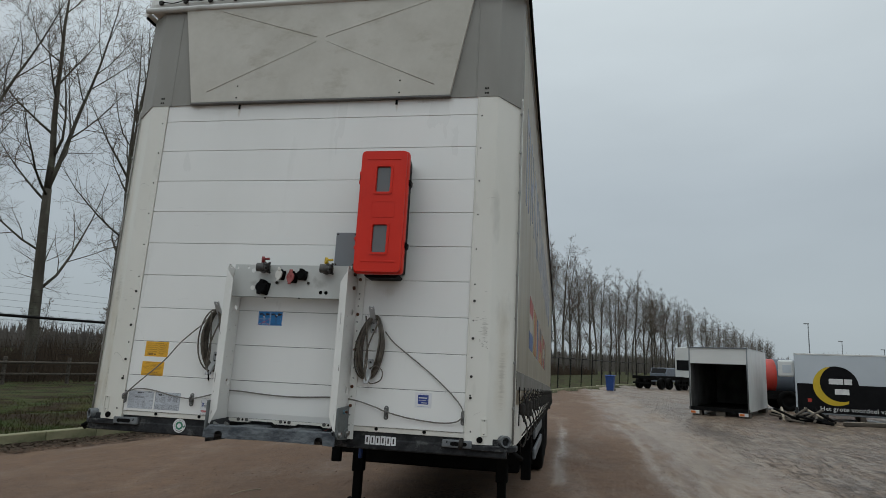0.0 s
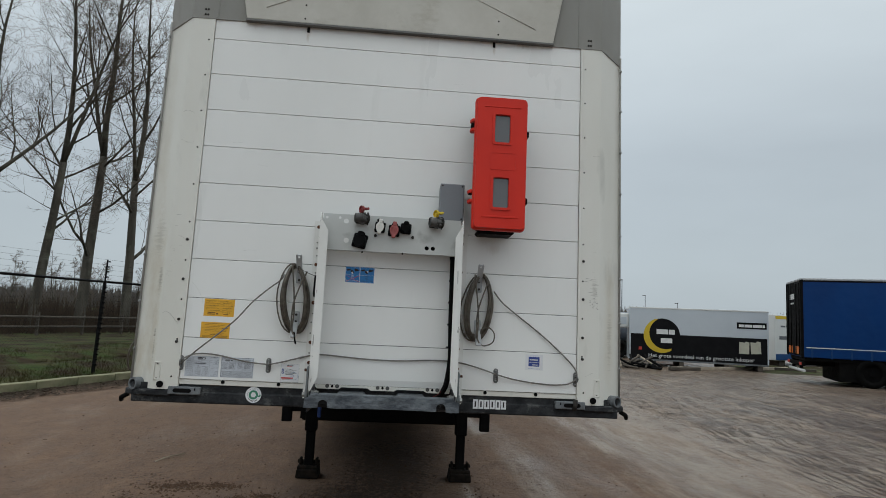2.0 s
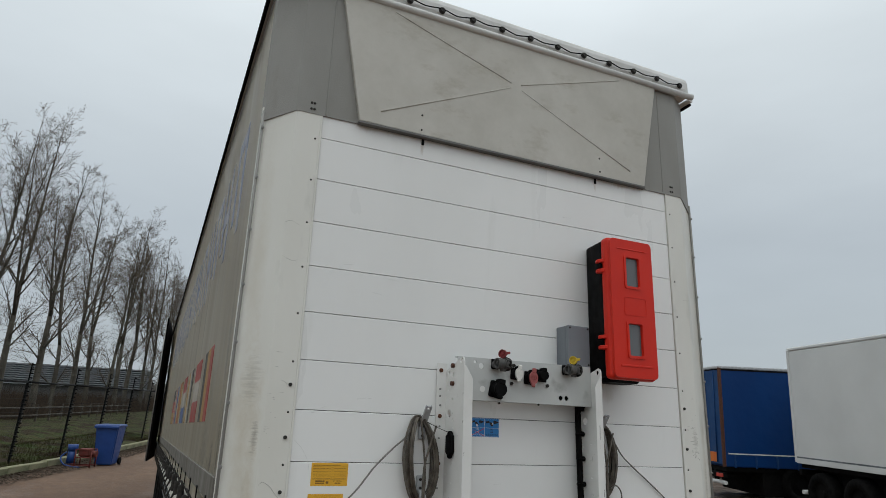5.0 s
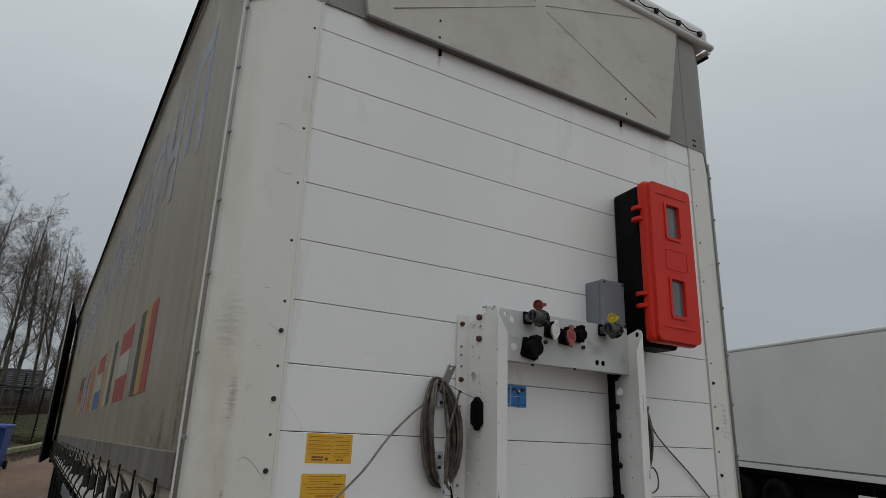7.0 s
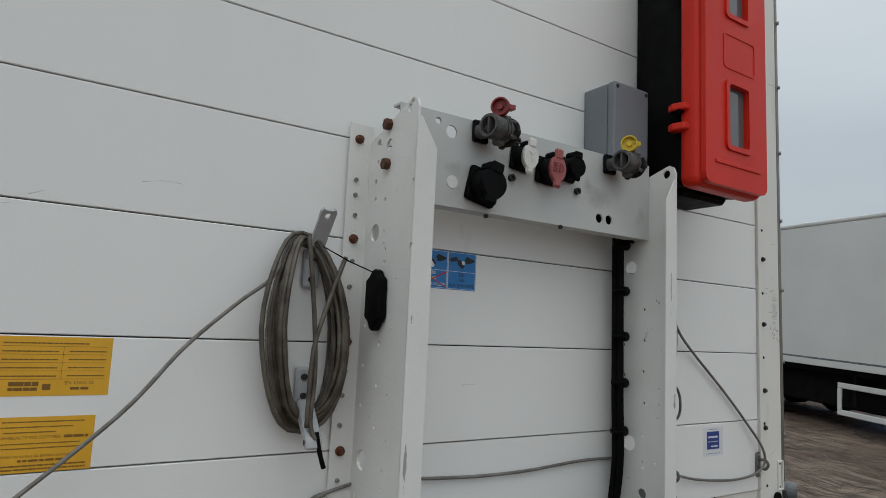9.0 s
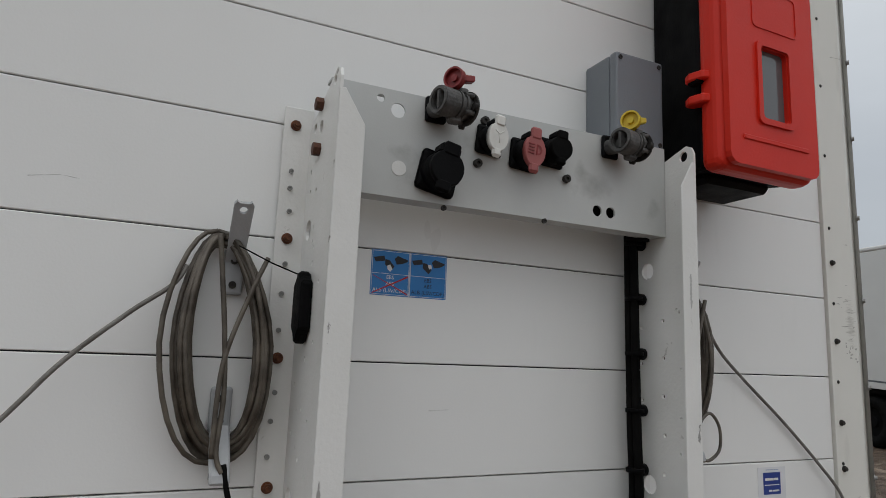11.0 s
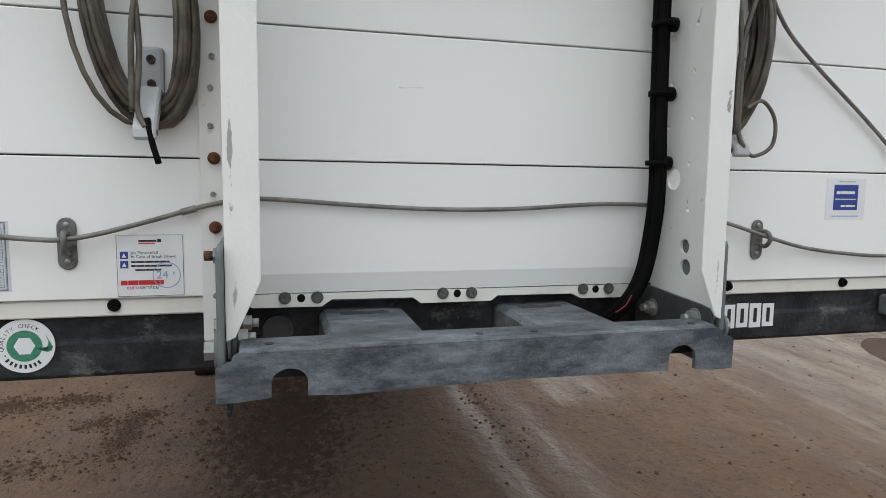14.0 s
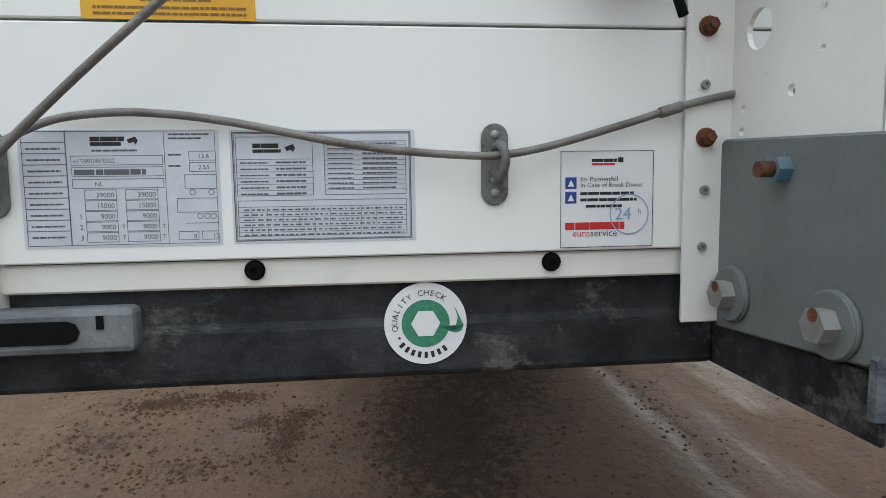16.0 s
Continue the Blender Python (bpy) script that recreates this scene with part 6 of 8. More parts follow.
    def d5(bm, y):
        outline(bm, X, X + S, Z - S, Z, y, 0.0006)
        bars(bm, X + 0.33 * S, X + 0.60 * S, Z - 0.115 * S, 0.0030, y, 170, 0.05); rect(bm, X + 0.61 * S, X + 0.67 * S, Z - 0.12 * S, Z - 0.07 * S, y)
        text_bm(bm, "Im Pannenfall", *P(0.21, 0.315), 0.0066, y, width=0.036); text_bm(bm, "In Case of Break Down:", *P(0.21, 0.375), 0.0062, y, width=0.061)
        bars(bm, X + 0.21 * S, X + 0.80 * S, Z - 0.455 * S, 0.0028, y, 172, 0.12); bars(bm, X + 0.21 * S, X + 0.82 * S, Z - 0.52 * S, 0.0028, y, 173, 0.12); bars(bm, X + 0.27 * S, X + 0.66 * S, Z - 0.585 * S, 0.0026, y, 174, 0.12)
        text_bm(bm, "service", *P(0.32, 0.885), 0.0094, y, width=0.026)
    ink(e_, INK, d5)
    def d6(bm, y):
        bars(bm, X + 0.33 * S, X + 0.58 * S, Z - 0.150 * S, 0.0020, y, 175, 0.05); bars(bm, X + 0.05 * S, X + 0.69 * S, Z - 0.815 * S, 0.0070, y, 176, 0.05); text_bm(bm, "euro", *P(0.13, 0.885), 0.0094, y, width=0.0165)
    ink(e_, INK_RED, d6)
    def d7(bm, y):
        rect(bm, X + 0.05 * S, X + 0.17 * S, Z - 0.39 * S, Z - 0.27 * S, y); rect(bm, X + 0.05 * S, X + 0.17 * S, Z - 0.54 * S, Z - 0.42 * S, y)
    ink(e_, INK_BLUE, d7)
    def d8(bm, y):
        disc(bm, X + 0.74 * S, Z - 0.66 * S, 0.0195, y, 0.0182, 40)
        for dx in (0.0, 0.0004): text_bm(bm, "24", X + 0.58 * S + dx, Z - 0.715 * S, 0.0165, y - dx * 0.2); text_bm(bm, "h", *P(0.83, 0.66), 0.0080, y)
    ink(e_, INK_PALE, d8, Y0 - 0.0006)
    def d9(bm, y):
        for v in (0.365, 0.515):
            q = bm.faces.new([bm.verts.new((X + (u) * S, y, Z - w * S)) for u, w in ((0.075, v), (0.145, v), (0.11, v - 0.07))])
    ink(e_, WHITE_LAB, d9, Y0 - 0.0006); nudge(e_, 0.0035, -0.0045)
    # blue coupling notice
    f = sheet_thing("coupling_label", "blue brake coupling label with a crossed-out half", -0.2255, -0.0765, 1.7325, 1.8145, BLUE_LAB)
    def d10(bm, y):
        outline(bm, -0.2240, -0.1525, 1.734, 1.813, y, 0.0008); outline(bm, -0.1500, -0.0780, 1.734, 1.813, y, 0.0008)
        rect(bm, -0.2235, -0.1530, 1.7715, 1.7723, y); rect(bm, -0.1495, -0.0785, 1.7715, 1.7723, y); rect(bm, -0.1515, -0.1505, 1.733, 1.814, y)
        text_bm(bm, "EBS", -0.1885, 1.7625, 0.0098, y, align="CENTER"); text_bm(bm, "ABS", -0.1885, 1.7510, 0.0098, y, align="CENTER"); text_bm(bm, "ALB (LSV/CDF)", -0.2215, 1.7385, 0.0098, y, width=0.066)
    ink(f, INK_WHITE, d10)
    def d11(bm, y):
        text_bm(bm, "EBS", -0.1142, 1.7622, 0.0098, y, align="CENTER"); text_bm(bm, "ABS", -0.1142, 1.7512, 0.0098, y, align="CENTER"); text_bm(bm, "ALB (LSV/CDF)", -0.1470, 1.7390, 0.0098, y, width=0.066)
        for ox, g in ((-0.2215, 0.022), (-0.1475, 0.004)):
            prism(bm, [(ox, 1.800), (ox + 0.020, 1.804), (ox + 0.022, 1.795), (ox + 0.004, 1.792)], y, y + 0.0002, "y")
            prism(bm, [(ox + 0.022, 1.798), (ox + 0.030, 1.797), (ox + 0.040, 1.786), (ox + 0.034, 1.778), (ox + 0.022, 1.788)], y, y + 0.0002, "y")
            prism(bm, [(ox + 0.040, 1.800), (ox + 0.046, 1.806), (ox + 0.058, 1.802), (ox + 0.066, 1.800), (ox + 0.066, 1.797), (ox + 0.056, 1.792), (ox + 0.044, 1.790)], y, y + 0.0002, "y")
    ink(f, INK, d11, Y0 - 0.0006)
    def d12(bm, y):
        for s in (1, -1):
            a0, b0 = (-0.2225, 1.7365 if s > 0 else 1.7690), (-0.1540, 1.7690 if s > 0 else 1.7365)
            prism(bm, [(a0[0], a0[1]), (a0[0] + 0.001, a0[1] - 0.0014), (b0[0], b0[1] - 0.0014), (b0[0] - 0.001, b0[1] + 0.0014)], y, y + 0.0002, "y")
    ink(f, INK_RED, d12, Y0 - 0.0009)
    ink(f, INK_WHITE, lambda bm, y: prism(bm, [(-0.196, 1.786), (-0.190, 1.789), (-0.185, 1.781), (-0.189, 1.776), (-0.194, 1.779)], y, y + 0.0002, "y"), Y0 - 0.0009, "hand_print")
    ink(f, INK_WHITE, lambda bm, y: prism(bm, [(-0.116, 1.795), (-0.109, 1.796), (-0.107, 1.789), (-0.113, 1.787)], y, y + 0.0002, "y"), Y0 - 0.0009, "hand_print")
    nudge(f, 0.001, -0.001)
    # small blue and white maker's label
    g = sheet_thing("maker_label", "white label with a small blue square", 0.733, 0.826, 1.327, 1.407, WHITE_LAB)
    ink(g, INK_BLUE, lambda bm, y: rect(bm, 0.750, 0.808, 1.346, 1.395, y)); ink(g, INK_WHITE, lambda bm, y: (bars(bm, 0.756, 0.802, 1.377, 0.0055, y, 180, 0.06), bars(bm, 0.754, 0.804, 1.366, 0.002, y, 181), bars(bm, 0.768, 0.802, 1.352, 0.004, y, 182)), Y0 - 0.0006)
    ink(g, INK_PALE, lambda bm, y: (bars(bm, 0.748, 0.812, 1.333, 0.0022, y, 183), bars(bm, 0.76, 0.80, 1.400, 0.0018, y, 184)))
    nudge(g, 0.006, -0.006)
    # round sticker on the rail
    yr = 0.0108
    bm = B(); cyl(bm, (-0.651, yr + 0.0008, 1.1415), (-0.651, yr, 1.1415), 0.0395, 48); q = solo("round_sticker", bm, WHITE_LAB, "round white sticker with a green ring, on the dark rail", "sticker")
    def ring_green(bm, y):
        disc(bm, -0.651, 1.1415, 0.0230, y, 0.0, 44)
        prism(bm, [(-0.640, 1.138), (-0.624, 1.132), (-0.620, 1.146), (-0.6235, 1.158), (-0.6145, 1.139), (-0.6165, 1.1335), (-0.622, 1.1315)], y - 0.0001, y, "y")
    ink(q, INK_GREEN, ring_green, yr - 0.0003)
    def arcs(bm, y):
        s = "QUALITY CHECK"
        for i, ch in enumerate(s):
            a = 188 - 133 * i / (len(s) - 1)
            text_bm(bm, ch, -0.651 + 0.0270 * math.cos(radians(a)), 1.1415 + 0.0270 * math.sin(radians(a)), 0.0080, y, turn=a - 90, align="CENTER")
        for i in range(8):
            a = 222 + 84 * i / 7; c, s_ = math.cos(radians(a)), math.sin(radians(a)); w, r0, r1 = 0.0016, 0.0275, 0.0335
            bm.faces.new([bm.verts.new((-0.651 + r * c - k * w * s_, y, 1.1415 + r * s_ + k * w * c)) for r, k in ((r0, -1), (r1, -1), (r1, 1), (r0, 1))])
        disc(bm, -0.651 + 0.0285 * math.cos(radians(208)), 1.1415 + 0.0285 * math.sin(radians(208)), 0.0012, y, 0, 12)
    ink(q, INK, arcs, yr - 0.0003)
    ink(q, WHITE_LAB, lambda bm, y: disc(bm, -0.651, 1.1415, 0.0140, y, 0.0, 6), yr - 0.0007)
    nudge(q, 0.007, -0.0025)
    # stencilled number plates on the rail, as plain bars
    for i in range(6):
        x = 0.472 + i * 0.0295
        bm = B(); box(bm, x, x + 0.026, yr - 0.0004, yr + 0.0010, 1.112 + 0.001 * (i % 2), 1.160 - 0.001 * (i % 3), 0.0003)
        n_ = solo("number_tag", bm, WHITE_LAB, "small worn white tag on the dark rail", "tag", group="tags on the rail")
        ink(n_, INK, lambda bm, y, x=x: rect(bm, x + 0.0085, x + 0.0165, 1.122, 1.150, y), yr - 0.0008)


labels()


def post_y(x):
    """The face of a corner post at a distance from the middle."""
    return -0.0052 if x < 1.132 else -0.0036 + (x - 1.132) * 0.613


def scratches():
    """Long rubbed lines on the left corner post, short ones on the boards."""
    tr = bpy.data.objects["semi_trailer"]
    lines = [[(1.255, 1.616), (1.244, 1.610), (1.209, 1.584), (1.179, 1.574), (1.155, 1.572)], [(1.127, 1.524), (1.111, 1.537), (1.083, 1.521), (1.061, 1.495), (1.042, 1.474)],
             [(1.250, 1.789), (1.232, 1.786), (1.196, 1.760), (1.139, 1.745)], [(1.254, 1.567), (1.238, 1.572), (1.226, 1.575)], [(1.07, 2.585), (1.11, 2.600), (1.15, 2.578), (1.20, 2.570)],
             [(1.06, 2.43), (1.09, 2.425), (1.13, 2.44)], [(1.22, 2.06), (1.19, 2.07), (1.16, 2.055)], [(1.05, 1.905), (1.07, 1.922), (1.09, 1.925)], [(1.244, 1.475), (1.215, 1.470), (1.190, 1.472)]]
    for ln, w in zip(lines, (0.0016, 0.0012, 0.0008, 0.0012, 0.0009, 0.0007, 0.0007, 0.0007, 0.0006)):
        pts = [(-p.x, post_y(p.x) + 0.0002, p.z) for p in curve_pts([(x, 0, z) for x, z in ln], 6)]
        bm = B(); tube(bm, pts, w, 5, radii=[w * (0.25 + 0.75 * math.sin(math.pi * (i + 0.5) / len(pts))) for i in range(len(pts))]); part("scratch", bm, SCUFF, tr)
    for ln, w in (([(1.09, 2.50), (1.14, 2.505), (1.18, 2.512)], 0.0007), ([(1.06, 1.30), (1.10, 1.32)], 0.0006)):
        pts = [(p.x, post_y(p.x) + 0.0002, p.z) for p in curve_pts([(x, 0, z) for x, z in ln], 6)]
        bm = B(); tube(bm, pts, w, 5); part("scratch", bm, SCUFF, tr)
    on_boards = [[(-1.005, 1.696), (-0.971, 1.664), (-0.944, 1.619), (-0.935, 1.582)], [(-0.757, 1.866), (-0.72, 1.873), (-0.69, 1.871)], [(-0.889, 1.831), (-0.91, 1.822)], [(-0.945, 1.803), (-0.93, 1.806)],
                 [(-0.86, 2.44), (-0.81, 2.444)], [(-0.66, 2.40), (-0.60, 2.396)], [(0.30, 2.86), (0.35, 2.863)], [(-0.72, 2.33), (-0.67, 2.324)], [(-0.10, 1.53), (-0.06, 1.532)]]
    for ln in on_boards:
        pts = [(p.x, 0.0002, p.z) for p in curve_pts([(x, 0, z) for x, z in ln], 5)]
        bm = B(); tube(bm, [(x, y + 0.0006, z) for x, y, z in pts], 0.001, 5, radii=[0.0009 + 0.0005 * abs(math.sin(2.2 * i + ln[0][0] * 9)) for i in range(len(pts))]); part("scratch", bm, SCUFF_PALE, tr)


scratches()


def scuffs():
    """Rubbed marks on the posts: thin ragged films lying along the wind, and bare spots."""
    tr = bpy.data.objects["semi_trailer"]
    r = random.Random(5)
    spots = [(-1, 1.185, 1.71, 0.050, 0.085, 80, 1), (-1, 1.150, 1.70, 0.012, 0.11, 46, 1), (-1, 1.158, 1.44, 0.010, 0.040, 46, 0), (-1, 1.150, 1.36, 0.012, 0.10, 20, 0), (-1, 1.22, 1.60, 0.03, 0.05, 16, 1), (-1, 1.23, 1.41, 0.02, 0.07, 14, 1), (-1, 1.11, 1.86, 0.03, 0.16, 16, 1), (-1, 1.19, 2.02, 0.04, 0.12, 18, 1),
             (1, 1.10, 1.78, 0.030, 0.09, 30, 1), (1, 1.11, 1.70, 0.03, 0.05, 14, 0), (1, 1.20, 1.62, 0.02, 0.12, 14, 1)]
    for s, cx, cz, rx, rz, n_, lying in spots:
        bm = B()
        for k in range(n_):
            x, z = cx + r.gauss(0, rx * 0.6), cz + r.gauss(0, rz * 0.6)
            a, b = (r.uniform(0.004, 0.020) * r.random(), r.uniform(0.0004, 0.0012)) if lying else (r.uniform(0.0012, 0.0045), r.uniform(0.0012, 0.0055))
            if not (1.03 + a < x < 1.245 - a) or abs(x - 1.132) < a + 0.001: continue
            ph, slope = r.uniform(0, 6), r.uniform(-0.12, 0.12)
            vs = []
            for i in range(10):
                t = 2 * math.pi * i / 10; q = 1 + 0.35 * math.sin(3 * t + ph)
                dx = a * q * math.cos(t); vs.append(bm.verts.new((s * (x + dx), post_y(x + dx) - 0.0007, z + b * q * math.sin(t) + slope * dx)))
            bm.faces.new(vs)
        part("scuff", bm, SCUFF, tr, "grey rubbed marks", "stuff")
    for pts in ([(1.247, 1.392), (1.240, 1.390), (1.242, 1.372), (1.244, 1.350), (1.248, 1.346), (1.252, 1.372)], [(1.234, 1.338), (1.226, 1.337), (1.227, 1.328), (1.233, 1.329)], [(1.230, 1.618), (1.205, 1.621), (1.187, 1.618), (1.205, 1.613)]):
        bm = B(); bm.faces.new([bm.verts.new((-x, post_y(x) - 0.0008, z)) for x, z in pts]); part("bare_spot", bm, SCUFF, tr, "bare grey spot")


scuffs()


# ---- the yard ----
ID = Matrix.Identity(4)
KERB_LINE = [(-11.4, -6), (-8.15, 6.6), (-7.05, 10.2), (-5.62, 14), (-4.2, 18.3), (-3.35, 21.3), (-1.5, 28.8), (1.7, 42.6), (8.2, 63), (16, 82), (30, 112)]
KERB_PTS = [Vector((p.x, p.y, 0)) for p in curve_pts([(x, y, 0) for x, y in KERB_LINE], 12)]


def along(line, step, start=0.0):
    """Points and headings at even steps along a line."""
    out, left = [], start
    for a, b in zip(line, line[1:]):
        d = (b - a).length
        while left <= d:
            out.append((a + (b - a) * (left / d), (b - a).normalized())); left += step
        left -= d
    return out


def kerb_x(y):
    for a, b in zip(KERB_PTS, KERB_PTS[1:]):
        if a.y <= y <= b.y: return a.x + (b.x - a.x) * (y - a.y) / max(1e-6, b.y - a.y)
    return KERB_PTS[0].x + 0.26 * (y - KERB_PTS[0].y) if y < KERB_PTS[0].y else KERB_PTS[-1].x + 0.45 * (y - KERB_PTS[-1].y)


def height(x, y):
    """The ground: shallow ruts and lumps near the trailer, a bank past the kerb."""
    d = x - kerb_x(y)
    h = 0.0
    if -12 < x < 22 and -9 < y < 40:
        fade = max(0.0, min(1.0, (d + 0.2) / 0.6)) * min(1, max(0, (40 - y) / 15))
        h = fade * (0.028 * noise.noise(Vector((x * 0.9, y * 0.35, 0))) + 0.014 * noise.noise(Vector((x * 3.5, y * 1.6, 4))) + 0.006 * noise.noise(Vector((x * 9, y * 7, 9))) + min(1, max(0, (x - 4) / 2)) * (0.040 * noise.noise(Vector((x * 0.8 + y * 0.3, y * 2.6, 11))) + 0.022 * noise.noise(Vector((x * 2.1, y * 5.0, 17)))))
        for lx, ly in ((-0.79, 4.05), (0.885, 4.05)):
            q = math.hypot(x - lx, y - ly)
            if q < 0.5: h *= max(0.0, (q - 0.2) / 0.3)
        for px, py, rx, ry in ((5.35, 3.30, 0.62, 0.55), (5.78, 4.48, 0.34, 0.20), (3.9, 6.4, 0.4, 0.9)):
            q = ((x - px) / rx) ** 2 + ((y - py) / ry) ** 2
            if q < 2.2: h = h * min(1, q / 2.2) - 0.03 * (1 - q / 2.2)
    if d < 0: h += 0.13 * min(1, -d / 0.3) - 0.42 * math.exp(-((d + 5.2) / 1.5) ** 2) + 0.35 * math.exp(-((d + 2.6) / 1.0) ** 2) * 0.5
    return h


TRACKS = [(0.86, 0.09, 1.2, 7, 0.95), (1.22, 0.14, 1.3, 6, 0.55), (1.75, 0.40, 2.6, 9, 0.66), (2.6, 0.34, 2.6, 7, 0.46), (1.55, 0.14, 6.5, 20, 0.75), (3.35, 0.22, 5.0, 22, 0.80), (4.15, 0.26, 3.4, 30, 0.95), (4.9, 0.20, 4.2, 24, 0.70), (5.8, 0.30, 5, 26, 0.62), (7.6, 0.5, 6, 22, 0.55)]


def marks_at(x, y):
    """How much pale grit lies at a place, and how far dark clods and painted shade under the trailer darken it: wheel
    tracks beside the trailer, clods about the legs.
    """
    xw = x + 0.5 * noise.noise(Vector((x * 0.4, y * 0.25, 21)))
    g = (0.30 * min(1, max(0, (xw - 1.8) / 1.2)) + 0.50 * min(1, max(0, (xw - 2.8) / 1.2))) * min(1, max(0, (y + 4.5 + 2 * noise.noise(Vector((x * 0.3, y * 0.3, 23)))) / 5))
    c = 0.0
    if -14 < x < 30 and -9 < y < 60:
        w = 0.10 * math.sin(y * 0.55) + 0.05 * math.sin(y * 1.7 + 1)
        for x0, q, ya, yb, s in TRACKS:
            e = min(1, max(0, (y - ya) / 0.4)) * min(1, max(0, (yb - y) / 4))
            g = max(g, s * e * math.exp(-((x - x0 - w * (0.5 if x0 < 2 else 0.8)) / q) ** 2))
        # the two long patches between the legs paint the trailer's shade on the mud
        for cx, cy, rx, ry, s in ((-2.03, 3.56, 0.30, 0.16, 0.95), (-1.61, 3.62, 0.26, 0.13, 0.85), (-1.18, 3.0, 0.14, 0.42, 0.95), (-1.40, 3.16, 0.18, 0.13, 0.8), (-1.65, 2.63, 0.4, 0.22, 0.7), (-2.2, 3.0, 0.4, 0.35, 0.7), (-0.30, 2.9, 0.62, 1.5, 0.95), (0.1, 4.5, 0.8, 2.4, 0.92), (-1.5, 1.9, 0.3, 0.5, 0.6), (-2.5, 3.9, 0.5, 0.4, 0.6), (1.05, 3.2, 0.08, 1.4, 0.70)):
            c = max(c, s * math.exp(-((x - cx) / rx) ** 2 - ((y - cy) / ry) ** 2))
        k = min(1, max(0, (xw - 4.6) / 2.5)) * min(1, max(0, (40 - y) / 10))
        c = max(c, 0.28 + 0.24 * k + 0.32 * noise.noise(Vector((x * 0.6, y * 0.26, 7))))
        d = x - kerb_x(y)
        if d > 0: c = max(c, 0.85 * math.exp(-(d / 0.7) ** 2))
    return g, c, 0.50 * min(1, max(0, (x - 3.8) / 2)) if -14 < x < 40 else 0.3


def ground():
    xs = np.concatenate([-np.geomspace(1500, 13, 26), np.arange(-12.5, 14, 0.11), np.geomspace(14.2, 1500, 30)])
    ys = np.concatenate([-np.geomspace(1500, 8, 24), np.arange(-7.5, 13, 0.12), np.arange(13, 34, 0.4), np.geomspace(34.5, 1800, 34)])
    vs = [(float(x), float(y), height(float(x), float(y))) for y in ys for x in xs]
    nx = len(xs)
    fs, mi = [], []
    for j in range(len(ys) - 1):
        yc = (ys[j] + ys[j + 1]) / 2
        kx = kerb_x(float(yc))
        for i in range(nx - 1):
            fs.append((j * nx + i, j * nx + i + 1, (j + 1) * nx + i + 1, (j + 1) * nx + i)); mi.append(1 if (xs[i] + xs[i + 1]) / 2 < kx - 0.05 or (14.2 < xs[i] < 30 and 18.6 + 0.2 * (xs[i] - 15) < yc < 30 and noise.noise(Vector((xs[i] * 0.5, yc * 0.5, 3))) > -0.25) else 0)
    me = bpy.data.meshes.new("ground"); me.from_pydata(vs, [], fs)
    me.materials.append(MUD); me.materials.append(GRASS)
    me.polygons.foreach_set("material_index", mi); me.polygons.foreach_set("use_smooth", [True] * len(fs))
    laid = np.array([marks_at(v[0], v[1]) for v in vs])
    for k, nm in enumerate(("grit", "clod_shade", "rut")):
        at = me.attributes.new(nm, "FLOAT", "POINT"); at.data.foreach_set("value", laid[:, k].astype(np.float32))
    tagged(new("ground", me), "brown wet sandy mud yard with wheel tracks, grass verge past the kerb", "ground", kind="structure")


ground()


def mud_clods():
    """Crumbs and small stones trodden out of the mud."""
    r = random.Random(31); vs, fs = [], []
    for i in range(90000):
        x, y = r.uniform(-5, 7), 1.2 + 9 * r.random() ** 1.6
        g, c, rut = marks_at(x, y)
        if r.random() > 0.02 + 0.5 * c * c * c: continue
        q = 0.003 + 0.017 * r.random() ** 4; z = height(x, y); k = len(vs); a = r.uniform(0, 6.28)
        for j in range(5): vs.append((x + q * r.uniform(0.7, 1.3) * math.cos(a + 1.257 * j), y + q * r.uniform(0.7, 1.3) * math.sin(a + 1.257 * j), z - 0.003))
        vs.append((x + q * r.uniform(-0.3, 0.3), y + q * r.uniform(-0.3, 0.3), z + q * r.uniform(0.4, 0.9)))
        fs += [(k + j, k + (j + 1) % 5, k + 5) for j in range(5)]
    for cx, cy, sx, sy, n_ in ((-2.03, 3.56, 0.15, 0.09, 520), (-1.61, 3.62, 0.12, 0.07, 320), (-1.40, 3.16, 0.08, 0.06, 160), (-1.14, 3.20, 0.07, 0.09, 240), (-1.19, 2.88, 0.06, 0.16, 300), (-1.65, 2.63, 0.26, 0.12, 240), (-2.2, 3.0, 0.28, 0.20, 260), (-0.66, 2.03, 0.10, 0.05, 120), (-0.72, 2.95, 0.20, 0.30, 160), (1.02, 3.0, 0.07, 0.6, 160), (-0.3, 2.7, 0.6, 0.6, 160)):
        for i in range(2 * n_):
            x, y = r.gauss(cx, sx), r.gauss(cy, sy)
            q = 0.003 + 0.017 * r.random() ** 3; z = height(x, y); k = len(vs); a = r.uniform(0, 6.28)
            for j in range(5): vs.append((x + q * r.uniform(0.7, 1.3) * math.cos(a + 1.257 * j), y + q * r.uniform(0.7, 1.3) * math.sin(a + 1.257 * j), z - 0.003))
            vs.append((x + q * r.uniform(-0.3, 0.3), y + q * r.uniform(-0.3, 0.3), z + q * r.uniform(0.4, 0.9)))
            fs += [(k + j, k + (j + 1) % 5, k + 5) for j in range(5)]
    me = bpy.data.meshes.new("mud_clods"); me.from_pydata(vs, [], fs); me.materials.append(CLOD)
    tagged(new("mud_clods", me), "dark crumbs of mud and small stones strewn on the yard", "clods", kind="stuff")


